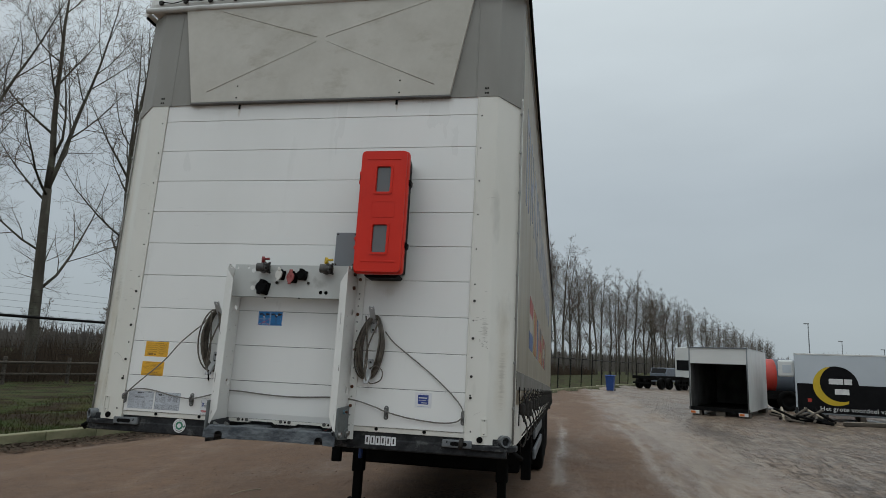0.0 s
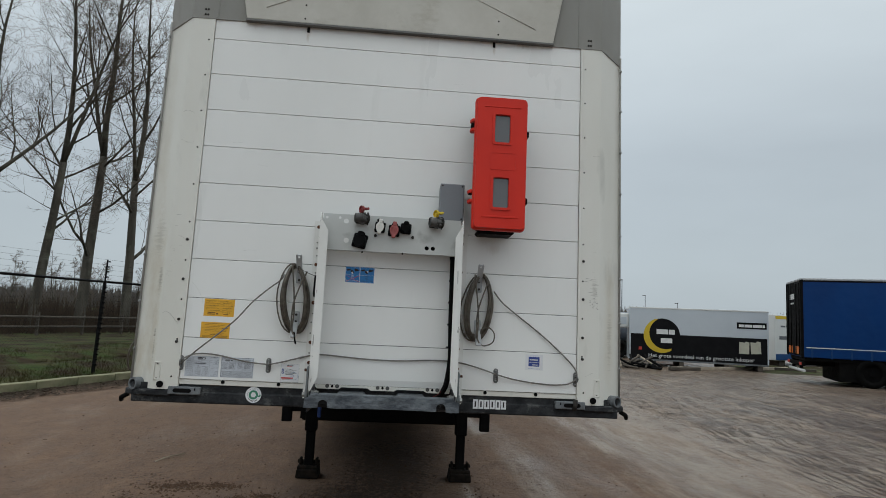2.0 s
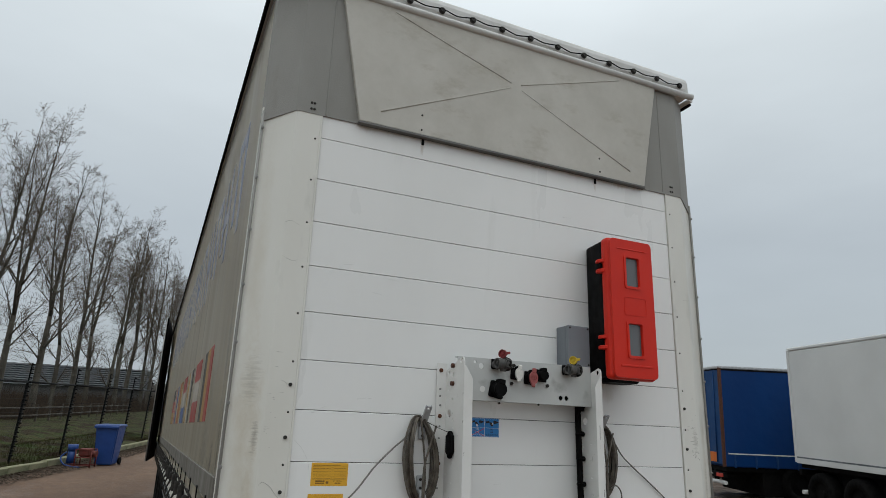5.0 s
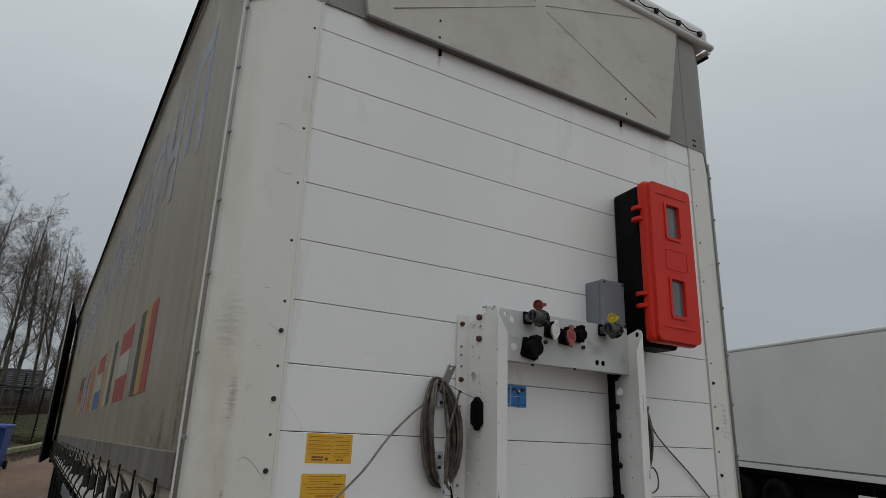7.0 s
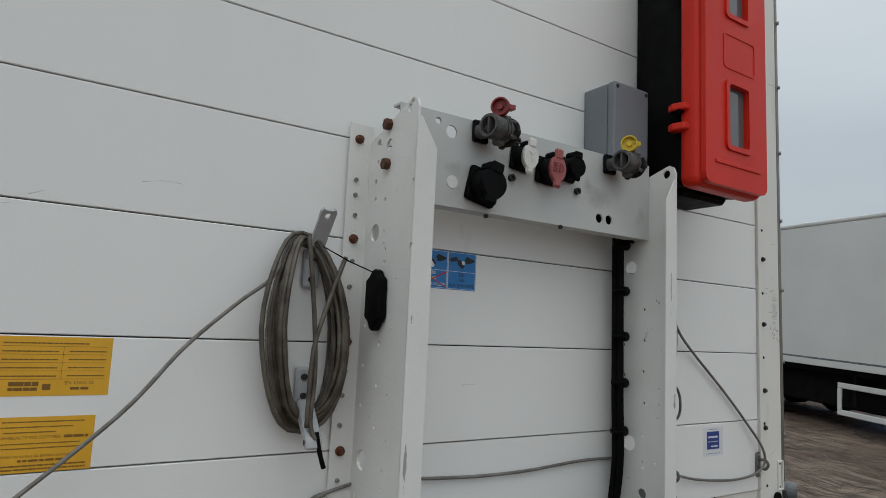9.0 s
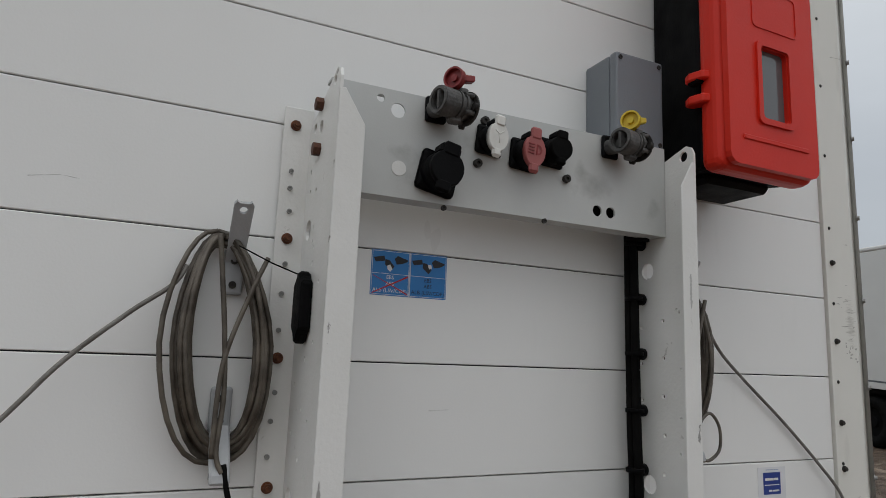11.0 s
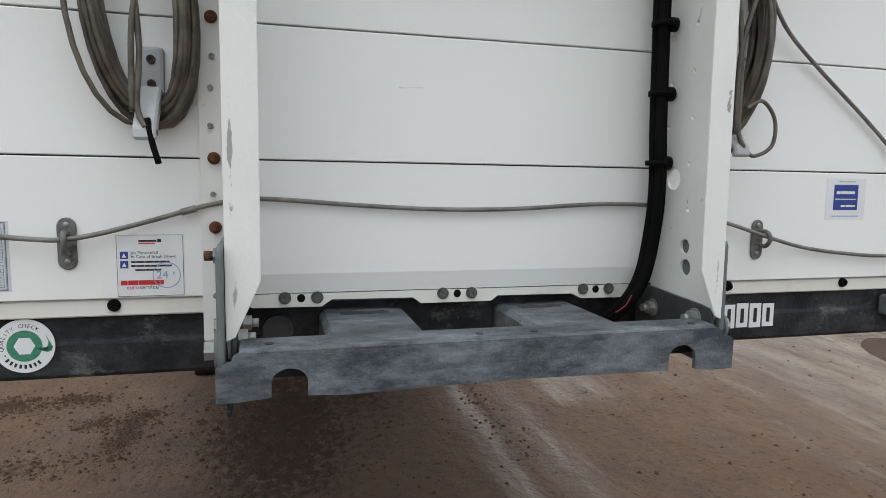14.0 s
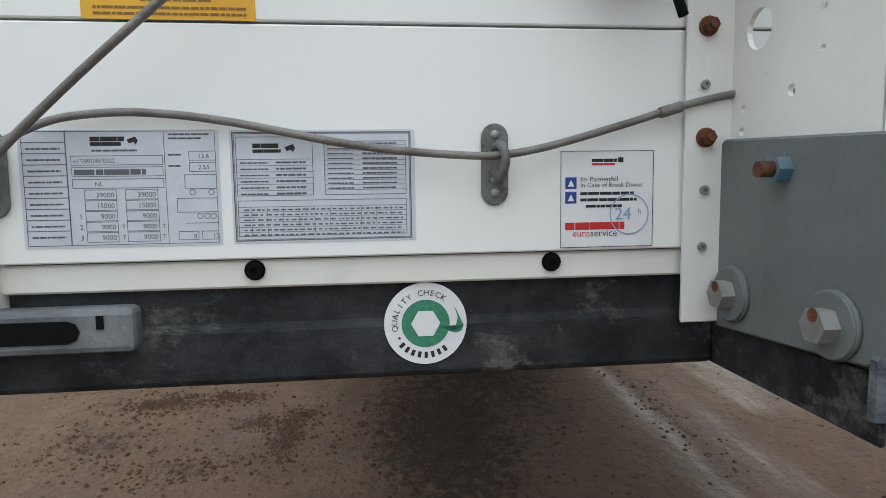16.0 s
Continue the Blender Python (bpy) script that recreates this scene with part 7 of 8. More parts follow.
mud_clods()
for px, py, rx, ry in ((5.45, 3.25, 0.66, 0.56),):
    bm = B(); vs_ = [bm.verts.new((px + rx * (1 + 0.12 * math.sin(3 * a + px)) * math.cos(a), py + ry * (1 + 0.10 * math.sin(4 * a)) * math.sin(a), -0.019)) for a in [2 * math.pi * i / 48 for i in range(48)]]
    bm.faces.new(vs_); solo("puddle", bm, WATER, "muddy rain puddle in the yard", "puddle", ID, "puddles")


def kerb():
    root = thing("kerb", "mossy concrete kerb blocks along the grass verge", "kerb", m=ID, kind="structure")
    for p, d in along(KERB_PTS, 1.02, 0.0):
        if p.y > 75: break
        bm = B(); box(bm, -0.5, 0.5, -0.10, 0.10, -0.1, 0.20 + random.uniform(-0.012, 0.012), 0.018, 2)
        ob = part("kerb_block", bm, KERB, root)
        ob.matrix_basis = Matrix.Translation(p) @ pose(0, 0, 0, 0, random.uniform(-0.6, 0.6), math.degrees(math.atan2(d.y, d.x)) + random.uniform(-0.5, 0.5))


kerb()


def fence():
    """Black posts with rows of insulator pegs, top rail, wires and a chain-link mesh."""
    fe = thing("yard_fence", "black electric security fence with pegged posts and chain-link mesh", "fence", m=ID, kind="structure")
    line = [Vector((p.x - 0.72, p.y, 0)) for p in KERB_PTS]
    run = along(line, 0.05)
    start = next(i for i, (p, d) in enumerate(run) if p.y >= 9.45) * 0.05       # a post stands at y = 9.45
    marks = along(line, 3.24, start % 3.24)
    bm = B(); box(bm, -0.028, 0.028, -0.035, 0.035, -0.2, 2.26, 0.006); post_me = mesh_of("fence_post", bm, FENCE_BLACK)
    bm = B(); box(bm, -0.014, 0.014, -0.014, 0.014, 2.26, 2.78)
    for k in range(21):
        z = 0.28 + 0.122 * k; box(bm, 0.02 if z < 2.25 else 0.0, 0.085, -0.012, 0.012, z, z + 0.03)
    peg_me = mesh_of("insulator_pegs", bm, FENCE_BLACK)
    for i, (p, d) in enumerate(marks):
        if p.y > 100: break
        rz = math.degrees(math.atan2(d.y, d.x)) - 90
        po = put("fence_post", post_me, (p.x, p.y, 0.06), fe, rz); po.matrix_basis = po.matrix_basis @ pose(0, 0, 0, 0, 2.5, 0)   # leaning in over the yard
        put("insulator_pegs", peg_me, (0, 0, 0), po)
        if i + 1 >= len(marks): break
        q = marks[i + 1][0]
        bm = B(); tube(bm, [(p.x + 0.098, p.y, 2.31), (q.x + 0.098, q.y, 2.31)], 0.028, 8); part("top_rail", bm, FENCE_BLACK, fe)
        if p.y < 45:
            bm = B()
            for k in range(0, 21): tube(bm, [(p.x + 0.095 + 0.0053 * k, p.y, 0.395 + 0.122 * k), (q.x + 0.095 + 0.0053 * k, q.y, 0.395 + 0.122 * k)], 0.0022, 3)
            if p.y < 30:
                L, H, st = 3.24, 2.1, 0.085
                for sgn in (1, -1):
                    a = -H
                    while a < L:
                        t0, t1 = max(0, a), min(L, a + H); z0, z1 = t0 - a, t1 - a
                        if sgn < 0: z0, z1 = H - z0, H - z1
                        if t1 - t0 > 0.02:
                            A, Bq = p + (q - p) * (t0 / L), p + (q - p) * (t1 / L)
                            tube(bm, [(A.x + 0.043 * z0, A.y, 0.16 + z0), (Bq.x + 0.043 * z1, Bq.y, 0.16 + z1)], 0.0013, 3)
                        a += st
            part("fence_mesh", bm, FENCE_BLACK, fe)

    bm = B(); box(bm, -0.16, 0.16, -0.004, 0.004, 2.02, 2.13, 0.001); sg = part("warning_sign", bm, VEH_YEL, fe, "small yellow warning sign"); sg.matrix_basis = pose(-6.36, 13.9, 0.0, 0, 0, 74)


fence()


# ---- bare poplars ----
def tree_meshes(seed, H, counts, fine_r, spread=1.0):
    """A bare poplar: a stem that forks into leaders, long rising limbs, and clouds of fine twigs."""
    rng = random.Random(seed)
    limb, twig = B(), B()

    def stem(p, d, length, r, r1, k, wob, rise, tgt, seg):
        pts, radii, c, dd = [p.copy()], [r], p.copy(), d.copy()
        for i in range(k):
            dd = (dd + Vector((rng.gauss(0, wob), rng.gauss(0, wob), rise))).normalized()
            c = c + dd * (length / k); pts.append(c.copy()); radii.append(r + (r1 - r) * (i + 1) / k)
        tube(tgt, pts, r, seg, radii=radii)
        return pts, radii, dd

    def off(d, lean):
        """A heading that leans off d by about so many degrees."""
        _, u, v = frame_of(d)
        az, a = rng.uniform(0, 2 * math.pi), radians(lean + rng.gauss(0, 7))
        return (d * math.cos(a) + (u * math.cos(az) + v * math.sin(az)) * math.sin(a)).normalized()

    def at(pts, radii, t):
        i = min(len(pts) - 2, int(t * (len(pts) - 1))); f = t * (len(pts) - 1) - i
        return pts[i].lerp(pts[i + 1], f), radii[i] + (radii[i + 1] - radii[i]) * f, (pts[i + 1] - pts[i]).normalized()

    def fine(pts, radii, length, n, depth, lo=0.15):
        for j in range(n):
            a, q, d = at(pts, radii, lo + (0.99 - lo) * (j + rng.random()) / n)
            nd = off(d, 46); L = length * rng.uniform(0.28, 0.52)
            if depth == 2 and rng.random() < 0.3: nd = (nd + Vector((0, 0, -0.5))).normalized()
            p2, r2, _ = stem(a, nd, L, min(q * 0.6, max(fine_r, 0.010 if depth else 0.03)), fine_r, 3 if depth < 2 else 2, 0.16, 0.05 if depth < 2 else 0.0, twig, 3)
            if depth < 2: fine(p2, r2, L, counts[2 + depth], depth + 1)

    r0 = H * rng.uniform(0.0092, 0.0115); hf = H * rng.uniform(0.30, 0.46)
    up = Vector((rng.gauss(0, 0.05 * spread), rng.gauss(0, 0.05 * spread), 1)).normalized()
    tp, tr_, td = stem(Vector((0, 0, -0.5)), up, hf, r0 * 1.25, r0 * 0.78, 6, 0.035 * spread, 0.03, limb, 10)
    limbs = []
    n_lead = rng.choice((2, 2, 3))
    for j in range(n_lead):
        d = off(td, (6 if j == 0 else 24) * spread); L = (H - hf) * (1.0 if j == 0 else rng.uniform(0.7, 0.92))
        lp, lr, _ = stem(tp[-1], d, L, r0 * (0.74 if j == 0 else 0.52), 0.008, 8, 0.06 * spread, 0.07, limb, 7)
        for k in range(counts[0]):
            t = 0.08 + 0.88 * (k + rng.random()) / counts[0]
            a, q, dd = at(lp, lr, t); Lb = H * rng.uniform(0.15, 0.27) * (1.12 - 0.8 * t)
            limbs.append((*stem(a, off(dd, 30 + 14 * spread), Lb, q * 0.52, 0.006, 5, 0.10, 0.11, limb, 5)[:2], Lb))
        fine(lp, lr, H * 0.09, counts[1], 1, 0.45)
    for k in range(rng.choice((4, 5, 6))):
        a, q, dd = at(tp, tr_, rng.uniform(0.42, 0.97)); Lb = H * rng.uniform(0.20, 0.34) * (0.35 + 0.65 * spread)
        limbs.append((*stem(a, off(dd, 40 + 18 * spread), Lb, q * rng.uniform(0.24, 0.42), 0.007, 6, 0.10, 0.10, limb, 6)[:2], Lb))
    for pts, radii, L in limbs: fine(pts, radii, L, counts[1], 0)
    return mesh_of("trunk", limb, BARK), mesh_of("crown", twig, TWIG)


NEAR_TREES = [tree_meshes(11 + i, h, (10, 9, 6, 3), 0.0058, 0.8) for i, h in enumerate((22.5, 25.0, 24.0, 23.0))]
FAR_TREES = [tree_meshes(31 + i, h, (13, 9, 5, 1), 0.0115, 0.4) for i, h in enumerate((23.0, 24.5, 22.0))]


def poplar(meshes, x, y, s, rz, label="tall bare winter poplar with fine upright twigs", group="poplars behind the fence"):
    t = thing("poplar_tree", label, "tree", (0, 0, 0), pose(x, y, 0, 0, 0, rz) @ Matrix.Scale(s, 4), group)
    part("trunk", meshes[0], None, t); part("crown", meshes[1], None, t)


TREE_LINE = [Vector((*p, 0)) for p in ((-30, 2), (-22.5, 22.7), (-17.7, 34.6), (-12.1, 43.8), (-10.2, 55), (-6.5, 78), (5, 124), (37, 208), (90, 345), (150, 490))]
NEAR_SPOTS = [(-26.5, 12.5), (-24.6, 17.5), (-22.7, 22.6), (-21.5, 26.1), (-20.2, 29.0), (-18.9, 31.8), (-17.7, 34.6), (-16.2, 37.1), (-13.5, 41.6), (-12.1, 43.8), (-10.9, 49.3), (-9.6, 54.5), (-9.0, 59.5), (-8.3, 65.0), (-7.5, 71.0)]
rng = random.Random(3)
for i, (x, y) in enumerate(NEAR_SPOTS): poplar(NEAR_TREES[i * 3 % 4] if i < 8 else FAR_TREES[i % 3], x, y, rng.uniform(0.88, 1.04) * (1.1 if i == 6 else 0.88 if i == 8 else 0.93 if i > 8 else 1.0), rng.uniform(0, 360))
n_t = 0
for p, d in along(TREE_LINE[5:], 4.8, 0.0):
    if p.y > 210 and n_t % 2: n_t += 1; continue
    poplar(FAR_TREES[n_t % 3], p.x + rng.uniform(-0.7, 0.7), p.y + rng.uniform(-0.8, 0.8), rng.uniform(0.84, 0.98) * (1.07 if p.y < 160 else 1.12), rng.uniform(0, 360)); n_t += 1
BUSH_TREES = [tree_meshes(51 + i, 7.0, (7, 8, 5, 1), 0.012) for i in range(2)]
for i, (x, y, h) in enumerate(((-52, 44, 7.5), (-46, 48, 6.5), (-43, 56, 8.0), (-36, 60, 7.0), (-33, 70, 8.5), (-60, 38, 8.0), (-27, 66, 6.0), (-49, 34, 6.0), (-56, 50, 8.0), (-40, 50, 6.5), (-47, 60, 8.5), (-30, 60, 6.5), (-64, 30, 7.5), (-38, 72, 8.0))):
    poplar(BUSH_TREES[i % 2], x, y, h / 7.0, 50 * i, "low bare bushy tree in the meadow behind the fence", "low trees in the meadow")


def sticks(name, mat, n, place, lo, hi, r, label, category, lean=0.22, wave=0.02):
    """Many thin leaning stems as one object."""
    rr = random.Random(len(name)); vs, fs = [], []
    for i in range(n):
        x, y = place(rr); h = rr.uniform(lo, hi) * (0.75 + 0.55 * noise.noise(Vector((x * wave, y * wave, 5)))); a = rr.uniform(0, 6.28); le = rr.uniform(0, lean) * h
        q = r * rr.uniform(0.6, 1.5); k = len(vs)
        for j in range(3): vs.append((x + q * math.cos(2.1 * j), y + q * math.sin(2.1 * j), -0.4))
        vs.append((x + le * math.cos(a), y + le * math.sin(a), h))
        fs += [(k, k + 1, k + 3), (k + 1, k + 2, k + 3), (k + 2, k, k + 3)]
    me = bpy.data.meshes.new(name); me.from_pydata(vs, [], fs); me.materials.append(mat)
    tagged(new(name, me), label, category, kind="stuff")


def by_trees(rr):
    p, d = by_trees.marks[rr.randrange(len(by_trees.marks))]
    return p.x + rr.uniform(-14, 1.5), p.y + rr.uniform(-2, 2)


by_trees.marks = [m for m in along(TREE_LINE, 1.0) if m[0].y < 130]
sticks("thicket", BRUSH, 80000, by_trees, 0.5, 2.7, 0.034, "dense dry brown brush under the poplars", "brush", 0.6, 0.35)


def far_away(rr):
    a = radians(rr.uniform(-75, 42)); d = rr.uniform(230, 420)
    return d * math.sin(a), d * math.cos(a)


sticks("far_woods", FAR_WOOD, 42000, far_away, 5, 10.5, 0.5, "bare brown woods along the horizon", "woods")


def grass():
    rr = random.Random(8); vs, fs = [], []
    for i in range(52000):
        y = rr.uniform(2, 34); d = -0.35 - 9 * rr.random() ** 1.6; x = kerb_x(y) + d
        if noise.noise(Vector((x * 0.6, y * 0.6, 2))) < -0.22: continue
        h = rr.uniform(0.04, 0.13); a = rr.uniform(0, 6.28); z = height(x, y); w = 0.006; k = len(vs)
        vs += [(x - w * math.cos(a), y - w * math.sin(a), z), (x + w * math.cos(a), y + w * math.sin(a), z), (x + rr.uniform(-0.05, 0.05), y + rr.uniform(-0.05, 0.05), z + h)]
        fs.append((k, k + 1, k + 2))
    me = bpy.data.meshes.new("grass"); me.from_pydata(vs, [], fs); me.materials.append(GRASS)
    tagged(new("grass", me), "short winter grass on the verge", "grass", kind="stuff")
    vs, fs = [], []
    for i in range(16000):                       # dead leaves against the kerb's foot
        y = rr.uniform(1, 30); x = kerb_x(y) + 0.12 + 0.9 * rr.random() ** 2; z = 0.012 + 0.03 * rr.random(); a = rr.uniform(0, 6.28); q = rr.uniform(0.015, 0.04); k = len(vs)
        for j in range(4): vs.append((x + q * math.cos(a + 1.57 * j), y + q * math.sin(a + 1.57 * j), z + rr.uniform(0, 0.02)))
        fs.append((k, k + 1, k + 2, k + 3))
    me = bpy.data.meshes.new("leaf_litter"); me.from_pydata(vs, [], fs); me.materials.append(BRUSH)
    tagged(new("leaf_litter", me), "dead brown leaves along the kerb", "leaves", kind="stuff")


grass()


def timber_fence():
    tf = thing("timber_fence", "weathered wooden post-and-rail fence in the meadow", "fence", m=ID)
    line = [Vector((p.x + 3.2, p.y, 0)) for p in TREE_LINE[:6]]
    mk = along(line, 2.6)
    for i, (p, d) in enumerate(mk):
        bm = B(); box(bm, p.x - 0.06, p.x + 0.06, p.y - 0.06, p.y + 0.06, -0.3, 1.25, 0.01); part("post", bm, OLD_WOOD, tf)
        if i + 1 < len(mk):
            q = mk[i + 1][0]
            for z in (0.55, 1.02):
                bm = B(); tube(bm, [(p.x + 0.07, p.y, z), (q.x + 0.07, q.y, z)], 0.06, 6); part("rail", bm, OLD_WOOD, tf)


timber_fence()


def barn():
    bn = thing("barn", "long low barn with a grey corrugated roof", "barn", (-20, 118, 0), ID)
    x0, x1, y0, y1 = -38.0, -2.8, 112.0, 126.0
    bm = B(); box(bm, x0, x1, y0, y1, 0, 3.2); part("wall", bm, BARN_WALL, bn)
    bm = B(); ym = (y0 + y1) / 2
    n = 60
    slope = []                                  # overlapping courses of sheets up to the ridge
    for k in range(10):
        a, b = k / 10, (k + 1) / 10
        slope += [(y0 - 0.6 + (ym - y0 + 0.6) * a, 2.9 + 3.4 * a + 0.10), (y0 - 0.6 + (ym - y0 + 0.6) * b, 2.9 + 3.4 * b - 0.05)]
    slope += [(ym, 6.3), (y1 + 0.6, 2.9)]
    rows = [[bm.verts.new((x0 - 0.5 + (x1 - x0 + 1) * i / n, y, z + (0.07 if i % 2 else 0.0))) for i in range(n + 1)] for y, z in slope]
    for a, b in zip(rows, rows[1:]):
        for i in range(n): bm.faces.new((a[i], a[i + 1], b[i + 1], b[i]))
    bmesh.ops.solidify(bm, geom=list(bm.faces), thickness=0.08)
    part("roof", bm, BARN_ROOF, bn)


barn()


# ---- parked vehicles and bodies: built along +y from the rear at y = 0, ground at z = 0 ----
def wheel_at(parent, x, y, r=0.5, w=0.34, rim=VEH_DARK):
    bm = B(); s = 1 if x > 0 else -1
    S = 20
    prof = [(r * 0.58, 0.0), (r * 0.93, 0.0), (r, 0.05), (r, w - 0.05), (r * 0.93, w), (r * 0.58, w)]
    rows = [[bm.verts.new((x - s * u, y + q * math.cos(2 * math.pi * k / S), r + q * math.sin(2 * math.pi * k / S))) for k in range(S)] for q, u in prof]
    for a, b in zip(rows, rows[1:] + rows[:1]):
        for k in range(S): bm.faces.new((a[k], a[(k + 1) % S], b[(k + 1) % S], b[k])).smooth = True
    bmesh.ops.recalc_face_normals(bm, faces=bm.faces)
    wh = part("wheel", bm, RUBBER, parent)
    bm = B(); cyl(bm, (x - s * 0.07, y, r), (x - s * 0.14, y, r), r * 0.58, 16); cyl(bm, (x - s * 0.02, y, r), (x - s * 0.14, y, r), r * 0.22, 12); part("rim", bm, rim, wh)


def box_trailer(name, label, m, z0, z1, L, side, door, trim, group="parked trailers", stripe=True, doorprint=True, guard=False, axles=(2.2, 3.51, 4.82)):
    t = thing(name, label, "trailer", m=m, group=group)
    w = 1.27
    bm = B(); box(bm, -w, w, 0.10, L, z0, z1 - 0.09, 0.02); body = part("body", bm, side, t)
    bm = B(); box(bm, -w - 0.012, w + 0.012, 0.04, L + 0.02, z1 - 0.09, z1, 0.03, 2); part("roof_edge", bm, trim, t)
    if stripe:
        bm = B(); box(bm, -w - 0.006, w + 0.006, 0.06, L + 0.01, z1 - 0.135, z1 - 0.089); part("roof_gap", bm, VEH_DARK, t)
    for s in (-1, 1):
        bm = B(); box(bm, min(s * 0.01, s * (w - 0.03)), max(s * 0.01, s * (w - 0.03)), 0.055, 0.10, z0 + 0.05, z1 - 0.12, 0.01); d = part("rear_door", bm, door, t)
        for k in (0.35, 0.75):
            bm = B(); cyl(bm, (s * w * k, 0.04, z0 + 0.1), (s * w * k, 0.04, z1 - 0.16), 0.014, 8); part("lock_rod", bm, door, d)
        bm = B(); box(bm, min(s * 0.30, s * 0.95), max(s * 0.30, s * 0.95), 0.040, 0.056, z0 + 0.10, z0 + 0.36, 0.004); part("warning_board", bm, VEH_ORANGE, d, "orange reflective board")
        bm = B(); box(bm, s * w - 0.035, s * w + 0.02, 0.03, 0.12, z0, z1 - 0.06, 0.008); part("rear_post", bm, RUST_DARK if door is VEH_BLUE_DOOR else (VEH_DARK if door is VEH_DARK else trim), t)
    if doorprint:
        bm = B(); bars(bm, -0.60, 0.20, z1 - 0.72, 0.20, 0.036, 3, 0.15); bars(bm, -0.50, 0.10, z1 - 0.90, 0.06, 0.036, 4); part("door_print", bm, INK_WHITE, t)
    if stripe:
        for s in (-1, 1):
            bm = B(); box(bm, min(s * w, s * (w + 0.012)), max(s * w, s * (w + 0.012)), 0.2, L - 0.1, z0 + 0.33, z0 + 0.36); part("side_stripe", bm, INK_WHITE, body)
            for i in range(int(L / 0.6)):
                bm = B(); y = 0.35 + i * 0.6; box(bm, min(s * w, s * (w + 0.02)), max(s * w, s * (w + 0.02)), y, y + 0.05, z0 - 0.02, z0 + 0.30, 0.004); part("strap", bm, VEH_BLUE_DOOR, body)
    else:
        for s in (-1, 1):
            bm = B(); box(bm, min(s * w, s * (w + 0.018)), max(s * w, s * (w + 0.018)), 0.1, L, z0 - 0.02, z0 + 0.10, 0.006); part("skirt_rail", bm, VEH_WHITE, body)
            bm = B(); box(bm, min(s * w, s * (w + 0.010)), max(s * w, s * (w + 0.010)), 0.1, L, z0 + 0.105, z0 + 0.14); part("skirt_trim", bm, GALV, body, "thin grey trim strip")
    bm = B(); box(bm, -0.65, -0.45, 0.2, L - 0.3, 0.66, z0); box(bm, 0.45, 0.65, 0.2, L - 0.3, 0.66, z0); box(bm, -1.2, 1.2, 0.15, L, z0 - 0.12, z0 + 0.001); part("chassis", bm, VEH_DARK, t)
    # dark block added to fill the shade between chassis and ground
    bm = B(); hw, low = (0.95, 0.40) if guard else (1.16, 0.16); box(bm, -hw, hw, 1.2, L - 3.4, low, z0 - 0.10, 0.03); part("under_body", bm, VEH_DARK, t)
    bm = B(); box(bm, -1.22, 1.22, 0.05, 0.16, z0 - 0.30, z0 - 0.16, 0.01); part("light_bar", bm, VEH_DARK, t)
    for s in (-1, 1):
        bm = B(); box(bm, min(s * 0.85, s * 1.2), max(s * 0.85, s * 1.2), 0.03, 0.06, z0 - 0.28, z0 - 0.18, 0.006); part("tail_light", bm, TANK_RED, t)
    bm = B(); cyl(bm, (-1.2, 0.12, 0.48), (1.2, 0.12, 0.48), 0.055, 10); part("bumper_bar", bm, VEH_WHITE, t, "pale underrun bar")
    for x in (-0.7, 0.6):
        bm = B(); box(bm, x, x + 0.1, 0.10, 0.2, 0.48, z0 - 0.1); part("bumper_hanger", bm, VEH_DARK, t)
    for y in axles:
        for x in (-1.25, 1.25): wheel_at(t, x, y)
    for s in (-1, 1):
        bm = B(); box(bm, s * 0.8 - 0.06, s * 0.8 + 0.06, L - 2.7, L - 2.58, 0.02, z0, 0.01); box(bm, s * 0.8 - 0.13, s * 0.8 + 0.13, L - 2.76, L - 2.52, 0.0, 0.05, 0.01); part("landing_leg", bm, VEH_DARK, t)
        bm = B()
        ya, za, zb = (4.4, 0.30, 0.80) if guard else (6.2, 0.50, 0.80)
        for z in (za, zb): box(bm, min(s * 1.18, s * 1.22), max(s * 1.18, s * 1.22), ya, L - 3.2, z, z + 0.10, 0.01)
        if guard: box(bm, min(s * 1.182, s * 1.222), max(s * 1.182, s * 1.222), ya, ya + 0.09, za + 0.10, zb, 0.008)
        part("side_guard", bm, VEH_WHITE if guard else VEH_DARK, t)
        for y in (ya + 0.3, (ya + L - 3.2) / 2, L - 3.28):
            bm = B(); box(bm, min(s * 1.14, s * 1.18), max(s * 1.14, s * 1.18), y, y + 0.08, 0.48, z0, 0.006); part("guard_hanger", bm, VEH_DARK, t)
    return t


def heading(x, y, az):
    """A pose whose +y runs at the compass-like angle az from the world's y, clockwise."""
    return pose(x, y, 0, 0, 0, -az)


box_trailer("curtain_trailer", "blue curtain-side trailer with blue rear doors and orange boards", heading(13.3, 12.05, 110), 0.90, 3.62, 13.6, VEH_BLUE, VEH_BLUE_DOOR, ALU)
box_trailer("curtain_trailer", "blue curtain-side trailer with dark rear doors, beside the grass", heading(14.95, 19.4, 113), 0.95, 3.75, 13.6, VEH_BLUE, VEH_DARK, ALU)
box_trailer("box_trailer", "white refrigerated box trailer seen along its side", heading(14.74, 8.72, 200), 1.18, 4.03, 13.6, VEH_WHITE, VEH_WHITE, VEH_WHITE, stripe=False, doorprint=False, guard=True, axles=(0.85, 2.12))


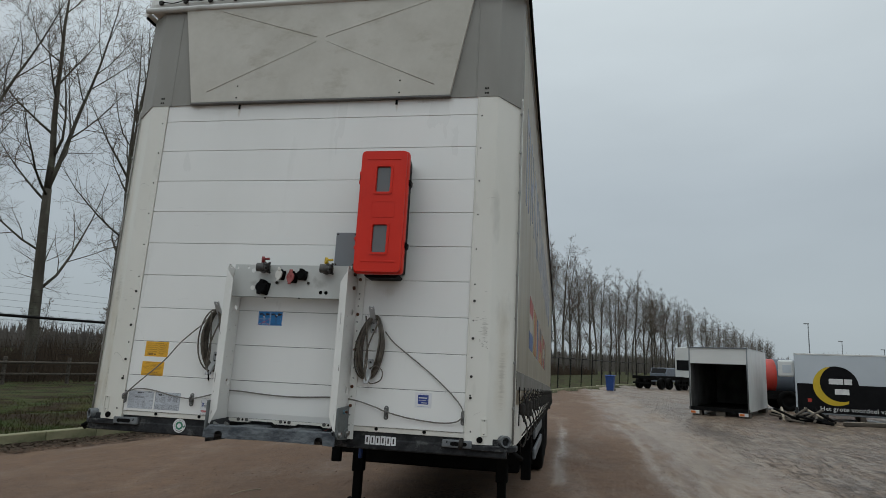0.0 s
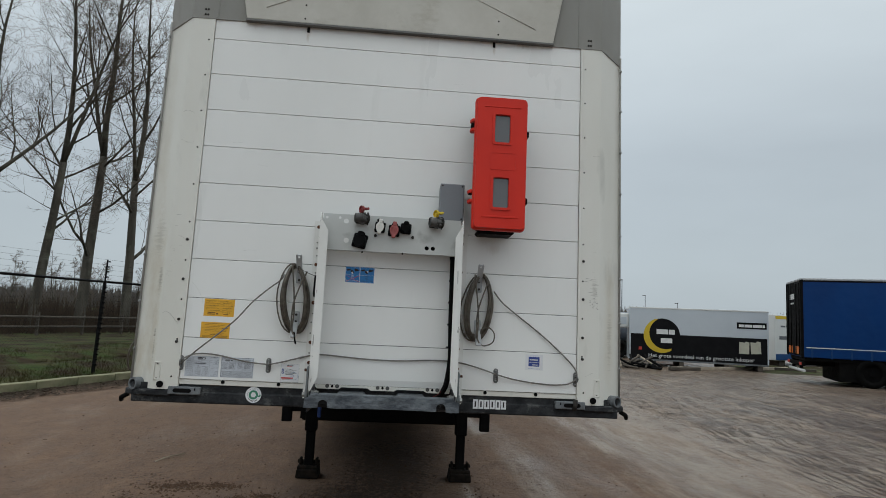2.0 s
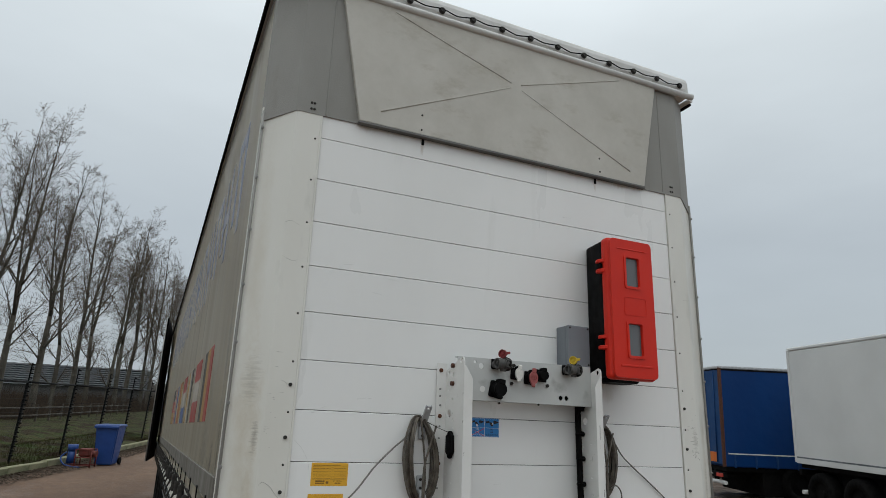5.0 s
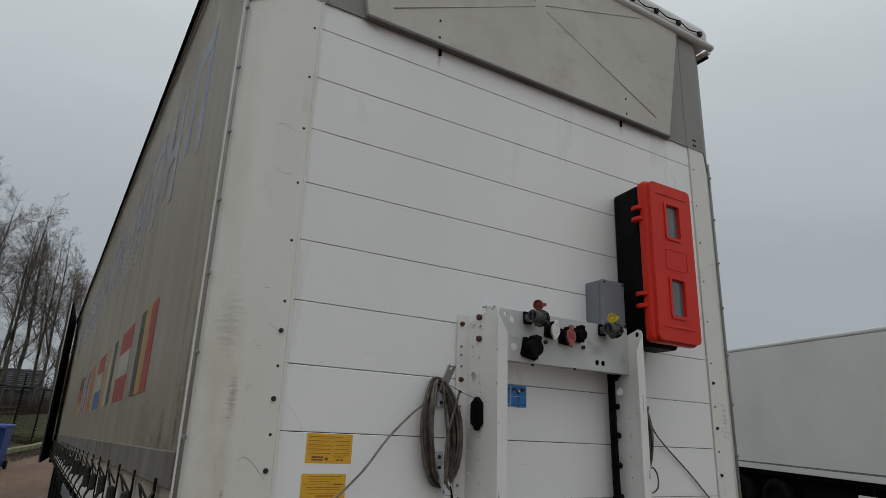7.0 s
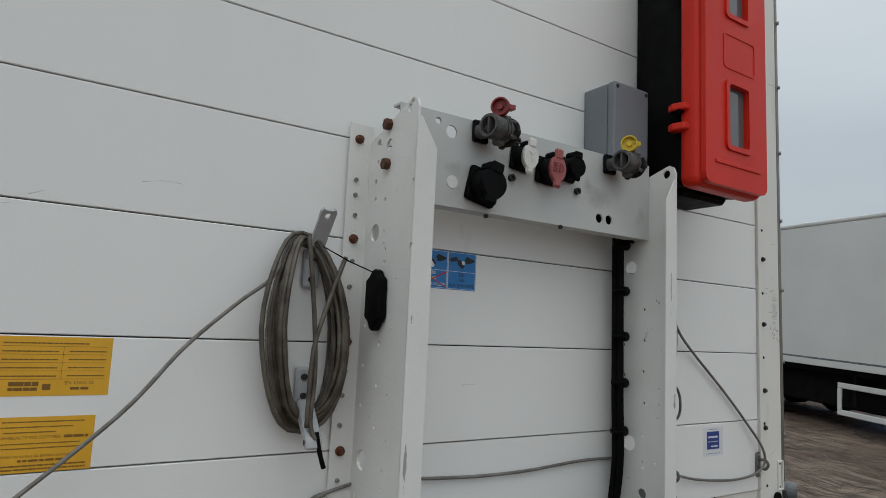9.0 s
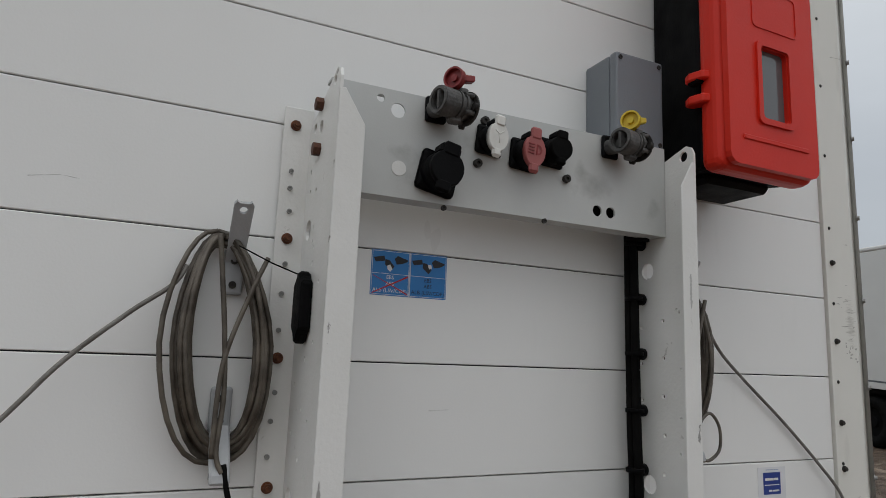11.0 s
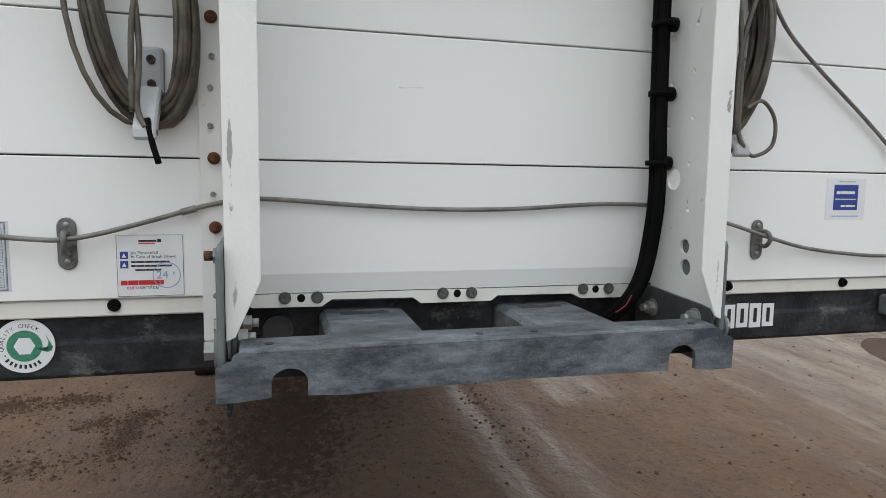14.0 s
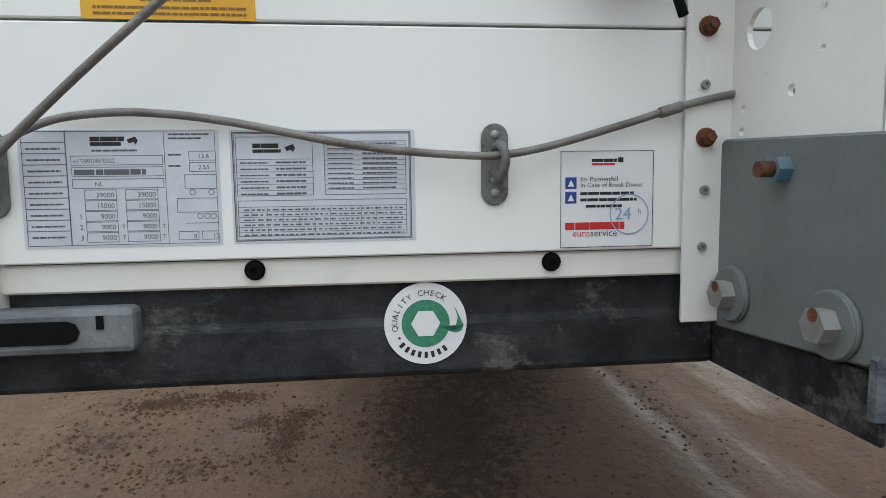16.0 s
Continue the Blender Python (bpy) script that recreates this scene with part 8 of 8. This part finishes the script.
def swap_body():
    """Long box body on the ground with a fridge unit; grey above, black below, a moon on it."""
    m = heading(11.92, 28.13, 108)
    t = thing("furniture_container", "grey and black furniture box body set on the ground", "container", m=m)
    L, z0, z1 = 5.95, 0.24, 2.67
    bm = B(); box(bm, 0.0, 2.5, 0, L, z0, z1, 0.02); body = part("body", bm, VEH_LGREY, t)
    bm = B(); box(bm, 2.5, 2.506, 0.05, L - 0.03, z0 + 0.06, z0 + 1.22); lower = part("black_lower_panel", bm, VEH_BLACK, body)
    for y in (0.0, L - 0.06):
        bm = B(); box(bm, 2.46, 2.515, y, y + 0.06, z0, z1 + 0.01, 0.006); part("corner_rail", bm, VEH_LGREY, body)
    bm = B(); box(bm, -0.01, 2.515, -0.01, L + 0.01, z1 - 0.05, z1 + 0.02, 0.01); part("roof_rail", bm, VEH_WHITE, body)
    bm = B(); box(bm, 2.49, 2.52, 0.0, L, z0, z0 + 0.07, 0.006); part("bottom_rail", bm, GALV, body)

    def flat(name, mat, draw, off, lab=""):
        q = B(); draw(q)
        for v in q.verts: v.co = Vector((2.5 + off, v.co.x, v.co.z))
        part(name, q, mat, body, lab)

    cy, cz, r = 1.45, z0 + 1.17, 0.78
    flat("round_sign", VEH_BLACK, lambda q: disc(q, cy, cz, r, 0, seg=48), 0.009)

    def moon(q):
        k = 40; outer = [(cy - 0.02 + r * 1.02 * math.cos(a), cz + r * 1.02 * math.sin(a)) for a in [radians(112 + 190 * i / k) for i in range(k + 1)]]
        inner = [(cy + 0.16 + r * 0.93 * math.cos(a), cz + 0.10 + r * 0.93 * math.sin(a)) for a in [radians(118 + 172 * i / k) for i in range(k + 1)]]
        vo, vi = [q.verts.new((a, 0, b)) for a, b in outer], [q.verts.new((a, 0, b)) for a, b in inner]
        for i in range(k): q.faces.new((vo[i], vo[i + 1], vi[i + 1], vi[i]))
    flat("moon", VEH_YEL, moon, 0.012)
    for nm_, x_, w_, z_ in (("upper_name_bar", -0.25, 0.80, 0.06), ("lower_name_bar", -0.06, 0.52, -0.34)):
        flat(nm_, INK_WHITE, lambda q, x_=x_, w_=w_, z_=z_: bars(q, cy + x_, cy + x_ + w_, cz + z_, 0.22, 0, 7, 0.14), 0.012)
    flat("slogan", INK_WHITE, lambda q: text_bm(q, "Het grote voordeel van de grootste inkoper", 0.84, z0 + 0.17, 0.25, 0, width=4.5), 0.009)
    flat("web_panel", VEH_BLACK, lambda q: rect(q, 4.64, 5.87, z1 - 0.80, z1 - 0.52, 0), 0.009)
    flat("web_bars", INK_WHITE, lambda q: bars(q, 4.72, 5.8, z1 - 0.73, 0.12, 0, 3, 0.12), 0.012)
    for y, tl in ((4.72, 0.03), (5.22, -0.05)):
        flat("note_sheet", NOTE, lambda q, y=y, tl=tl: q.faces.new([q.verts.new((y + u + tl * v, 0, z0 + 0.52 + v - tl * u)) for u, v in ((0, 0), (0.42, 0), (0.42, 0.52), (0.26, 0.56), (0.24, 0.50), (0, 0.52))]), 0.010)
    flat("marker_light", TANK_RED, lambda q: rect(q, 0.42, 0.56, z0 + 0.48, z0 + 0.62, 0), 0.012)
    bm = B(); box(bm, 0.5, 2.2, -0.62, 0.0, z0 + 1.45, z0 + 2.15, 0.08, 2); un = part("fridge_unit", bm, VEH_WHITE, t, "white fridge unit")
    bm = B(); box(bm, 2.2, 2.21, -0.45, -0.12, z0 + 1.62, z0 + 1.95, 0.004); part("unit_hatch", bm, VEH_LGREY, un)
    for y in (0.3, 2.2, 4.1, 5.5):
        bm = B(); box(bm, 0.0, 2.5, y, y + 0.2, 0.0, z0, 0.01); part("timber_support", bm, OLD_WOOD, t)


swap_body()


def open_box():
    m = heading(8.92, 24.25, 23)
    t = thing("open_container", "white box body, open and empty, standing on timbers", "container", m=m)
    w, L, z0, z1 = 2.25, 5.6, 0.22, 2.76
    for nm, a in (("side_panel", (-w, -w + 0.05, 0, L, z0, z1)), ("side_panel", (-0.05, 0, 0, L, z0, z1)), ("end_panel", (-w, 0, L - 0.05, L, z0, z1))):
        bm = B(); box(bm, *a, 0.006); p_ = part(nm, bm, VEH_WHITE, t)
    bm = B(); box(bm, -w, 0, 0.0, L, z1 - 0.05, z1, 0.01); part("roof_panel", bm, VEH_WHITE, t)
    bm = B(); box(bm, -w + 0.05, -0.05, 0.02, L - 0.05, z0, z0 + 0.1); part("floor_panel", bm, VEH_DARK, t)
    # all inner walls in one dark grey, blotched darker
    bm = B(); box(bm, -w + 0.051, -w + 0.056, 0.05, L - 0.06, z0 + 0.1, z1 - 0.06); box(bm, -0.056, -0.051, 0.05, L - 0.06, z0 + 0.1, z1 - 0.06); box(bm, -w + 0.06, -0.06, L - 0.06, L - 0.052, z0 + 0.1, z1 - 0.06); box(bm, -w + 0.06, -0.06, 0.1, L - 0.06, z1 - 0.058, z1 - 0.052); part("inner_lining", bm, LINING, t, "dark grey inner lining")
    bm = B(); box(bm, -w + 0.02, -0.02, -0.02, 0.03, z1 - 0.66, z1 - 0.03, 0.01); part("front_flap", bm, VEH_WHITE, t, "white header panel")
    bm = B(); box(bm, -w - 0.02, 0.02, -0.03, 0.06, z0 - 0.02, z0 + 0.12, 0.01); part("sill", bm, VEH_DARK, t)
    bm = B(); box(bm, -w - 0.03, 0.03, -0.06, 0.02, z1 - 0.035, z1 + 0.02, 0.008); part("roof_lip", bm, GALV, t)
    for x in (-w + 0.03, -0.38):
        bm = B(); box(bm, x, x + 0.34, -0.055, -0.02, z0 - 0.16, z0 - 0.03, 0.01); cl = part("light_cluster", bm, VEH_WHITE, t)
        bm = B(); box(bm, x + 0.02, x + 0.20, -0.062, -0.05, z0 - 0.14, z0 - 0.05, 0.004); part("lens", bm, VEH_ORANGE, cl, "orange lamp lens")
    for k in (0.1, 1.0, 1.9):
        for y in (0.0, L - 0.6):
            bm = B(); box(bm, -w + k, -w + k + 0.35, y, y + 0.5, 0.0, z0, 0.01); part("timber_block", bm, OLD_WOOD, t)
    bm = B(); cyl(bm, (-0.02, -0.03, z0), (-0.02, -0.03, z1), 0.025, 8); cyl(bm, (-w + 0.02, -0.03, z0), (-w + 0.02, -0.03, z1), 0.025, 8); part("corner_bar", bm, GALV, t)


open_box()


def far_body():
    t = thing("container", "white box body with yellow top and blue lower stripes", "container", m=heading(19.6, 31.4, 74))
    L, z0, z1 = 7.0, 0.3, 2.7
    bm = B(); box(bm, 0, 2.5, 0, L, z0, z1, 0.02); b = part("body", bm, VEH_WHITE, t)
    bm = B(); box(bm, 2.5, 2.507, 0.05, L, z1 - 0.22, z1 - 0.06); part("yellow_band", bm, VEH_YEL, b)
    bm = B(); box(bm, 2.5, 2.507, 0.05, L, z0 + 0.02, z0 + 0.34); part("blue_band", bm, VEH_BLUE_DOOR, b)
    q = B(); bars(q, 0.3, 1.9, z0 + 1.1, 0.18, 0, 5, 0.12); bars(q, 0.4, 1.7, z0 + 1.75, 0.09, 0, 6)
    for v in q.verts: v.co = Vector((2.508, v.co.x, v.co.z))
    part("print_bars", q, INK_GREY, b)
    for y in (0.5, 6.0):
        bm = B(); box(bm, 0.2, 2.3, y, y + 0.4, 0, z0); part("support", bm, OLD_WOOD, t)


far_body()


def tank():
    t = thing("tank_trailer", "red and slate-grey tank body on a chassis", "tank", m=heading(11.35, 33.6, 92))
    for a, b, mt in ((0, 0.95, TANK_RED), (0.95, 2.3, TANK_GREY), (2.3, 4.6, TANK_RED)):
        bm = B(); cyl(bm, (1.2, a, 1.68), (1.2, b, 1.68), 0.86, 28); part("tank_shell", bm, mt, t)
    bm = B(); box(bm, 0.2, 2.2, 0.0, 4.6, 0.55, 0.75); part("chassis", bm, VEH_DARK, t)
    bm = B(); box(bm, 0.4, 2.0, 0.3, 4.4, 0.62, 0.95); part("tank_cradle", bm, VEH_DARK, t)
    bm = B(); box(bm, 0.1, 2.35, -0.08, 0.0, 0.35, 0.6, 0.01); part("bumper", bm, VEH_WHITE, t)
    for y in (1.4, 2.7): wheel_at(t, 2.3, y); wheel_at(t, 0.1 - 0.2, y)


tank()


def truck_cab():
    t = thing("truck", "white truck cab parked by the fence", "truck", m=heading(13.4, 60.5, 30))
    bm = B(); prism(bm, [(-1.25, 0.9), (-1.25, 3.5), (-1.0, 3.9), (1.0, 3.9), (1.25, 3.5), (1.25, 0.9)], 0, 2.2, "y", 0.04); c = part("cab", bm, VEH_WHITE, t)
    bm = B(); box(bm, -1.1, 1.1, -0.03, 0.02, 1.75, 2.70, 0.01); part("windscreen", bm, VEH_BLACK, c)
    bm = B(); box(bm, -1.2, 1.2, -0.1, 0.1, 0.4, 1.1, 0.03); part("bumper", bm, VEH_DARK, t)
    bm = B(); box(bm, -0.6, 0.6, 2.2, 6.5, 0.7, 1.0); part("chassis", bm, VEH_DARK, t)
    for y in (0.9, 4.8):
        for x in (-1.25, 1.25): wheel_at(t, x, y)
    for x, y, az, L in ((8.9, 56.5, 38, 9.0), (12.2, 55.0, 32, 8.0)):
        f = thing("flat_chassis", "dark empty container chassis parked by the fence", "trailer", m=heading(x, y, az), group="empty chassis")
        bm = B(); box(bm, -1.2, 1.2, 0, 0.3, 0.9, 1.15); box(bm, -0.6, -0.4, 0, L, 0.8, 1.15); box(bm, 0.4, 0.6, 0, L, 0.8, 1.15); box(bm, -1.2, 1.2, L * 0.5, L * 0.5 + 0.3, 0.95, 1.15); box(bm, -1.2, 1.2, L - 0.3, L, 0.95, 1.15); part("frame", bm, VEH_DARK, f)
        for k in (1.0, 2.3):
            for sx in (-1.25, 1.25): wheel_at(f, sx, k)
        bm = B(); box(bm, -1.1, 1.1, -0.05, 0.02, 0.45, 0.6); part("bumper", bm, VEH_DARK, f)
    v = thing("van", "small dark grey van parked far down the yard", "van", m=heading(12.0, 70.0, 30))
    bm = B(); prism(bm, [(0, 0.4), (0, 1.3), (0.5, 1.9), (4.0, 1.95), (4.3, 0.4)], -0.9, 0.9, "x", 0.03); part("body", bm, TANK_GREY, v)
    bm = B(); prism(bm, [(0.08, 1.32), (0.48, 1.85), (0.44, 1.87), (0.02, 1.33)], -0.8, 0.8, "x"); part("windscreen", bm, VEH_BLACK, v)
    for y in (0.8, 3.4):
        for x in (-0.92, 0.92): wheel_at(v, x, y, 0.33, 0.2)


truck_cab()


def wheelie_bin(x, y, az, label):
    t = thing("wheelie_bin", label, "bin", m=heading(x, y, az), group="blue bins")
    bm = B(); lo, hi = [(-0.24, -0.27), (0.24, -0.27), (0.24, 0.27), (-0.24, 0.27)], [(-0.32, -0.36), (0.32, -0.36), (0.32, 0.36), (-0.32, 0.36)]
    a, b = [bm.verts.new((*p, 0.03)) for p in lo], [bm.verts.new((*p, 1.12)) for p in hi]
    fs = [bm.faces.new(a[::-1]), bm.faces.new(b)] + [bm.faces.new((a[i], a[(i + 1) % 4], b[(i + 1) % 4], b[i])) for i in range(4)]
    bmesh.ops.bevel(bm, geom=list(bm.edges), offset=0.03, segments=2, affect="EDGES"); part("body", bm, BIN_BLUE, t)
    bm = B(); box(bm, -0.35, 0.35, -0.40, 0.40, 1.12, 1.19, 0.03, 2); box(bm, -0.35, 0.35, -0.42, -0.37, 1.08, 1.16, 0.015); part("lid", bm, BIN_BLUE, t)
    for s in (-1, 1):
        bm = B(); cyl(bm, (s * 0.27, 0.28, 0.11), (s * 0.32, 0.28, 0.11), 0.11, 14); part("wheel", bm, RUBBER, t)
    bm = B(); cyl(bm, (-0.28, 0.43, 1.10), (0.28, 0.43, 1.10), 0.015, 8); part("handle", bm, BIN_BLUE, t)


wheelie_bin(-2.52, 19.95, 15, "blue plastic wheelie bin standing by the kerb")
wheelie_bin(5.3, 47.5, 15, "blue plastic bin by the far fence")


def pump_cart():
    t = thing("pump_cart", "small blue and red motor pump on a frame by the kerb", "pump", m=heading(-3.22, 19.35, 20))
    bm = B(); cyl(bm, (-0.2, 0, 0.10), (-0.2, 0, 0.46), 0.13, 14, 0.11); cyl(bm, (-0.2, 0, 0.46), (-0.2, 0, 0.62), 0.14, 14, 0.14); part("tank", bm, BIN_BLUE, t)
    bm = B(); tube(bm, curve_pts([(-0.3, -0.1, 0.42), (-0.42, -0.16, 0.26), (-0.3, -0.22, 0.10), (-0.1, -0.2, 0.03), (0.2, -0.3, 0.02)], 6), 0.022, 8); part("hose", bm, BIN_BLUE, t, "blue hose")
    bm = B(); box(bm, 0.02, 0.36, -0.14, 0.14, 0.30, 0.52, 0.05, 2); cyl(bm, (0.36, 0, 0.38), (0.50, 0, 0.38), 0.09, 12); part("motor", bm, VEH_RED_DULL, t)
    bm = B()
    for x in (-0.02, 0.42):
        for y in (-0.17, 0.17): tube(bm, [(x, y, 0.0), (x, y, 0.5)], 0.018, 6)
    for y in (-0.17, 0.17):
        for z in (0.06, 0.28, 0.5): tube(bm, [(-0.3 if z < 0.1 else -0.02, y, z), (0.42, y, z)], 0.018, 6)
    part("frame", bm, VEH_RED_DULL, t, "dull red tube frame")


pump_cart()
for x, y, h in ((31.3, 81.3, 7.9), (45.5, 108.0, 7.2), (50.6, 106.0, 6.0)):
    lp = thing("lamp_post", "slim grey yard lamp post", "lamp post", (x, y, 0), ID, "lamp posts")
    bm = B(); cyl(bm, (x, y, 0), (x, y, h), 0.09, 10, 0.05); part("pole", bm, GALV, lp)
    bm = B(); box(bm, x - 0.5, x + 0.1, y - 0.1, y + 0.1, h, h + 0.12, 0.03); part("lamp_head", bm, GALV, lp)


def junk():
    r = random.Random(21)
    for i in range(26):
        x, y = 10.0 + r.uniform(0, 1.6), 24.0 + r.uniform(-0.9, 0.5)
        bm = B(); L = r.uniform(0.6, 1.5); tube(bm, [(-L / 2, 0, 0.06), (L / 2, 0, 0.06 + r.uniform(0, 0.5))], 0.05, 6)
        solo("scrap_timber", bm, r.choice([OLD_WOOD, VEH_DARK, OLD_WOOD, VEH_DARK, PALE_WOOD]), "short scrap timber in a heap by the box bodies", "timber", pose(x, y, 0.0, 0, 0, r.uniform(0, 180)), "scrap heap")
    for x, y, az, L in ((14.2, 24.0, 69, 5.0), (17.6, 25.4, 66, 3.0), (12.6, 23.2, 75, 1.6), (18.9, 25.3, 110, 1.8)):
        bm = B(); box(bm, -0.07, 0.07, -L / 2, L / 2, 0.0, 0.14, 0.012); solo("timber_beam", bm, PALE_WOOD if L > 2 else OLD_WOOD, "weathered timber beam lying in the mud", "timber", heading(x, y, az), "beams on the ground")
    bm = B(); tube(bm, curve_pts([(0, 0, 0.012), (0.22, 0.02, 0.02), (0.48, 0.0, 0.012)], 4), 0.008, 5); solo("reed_stalk", bm, PALE_WOOD, "dry pale stalk lying on the mud", "stalk", pose(-2.58, 4.48, 0.01, 0, 0, 67))


junk()
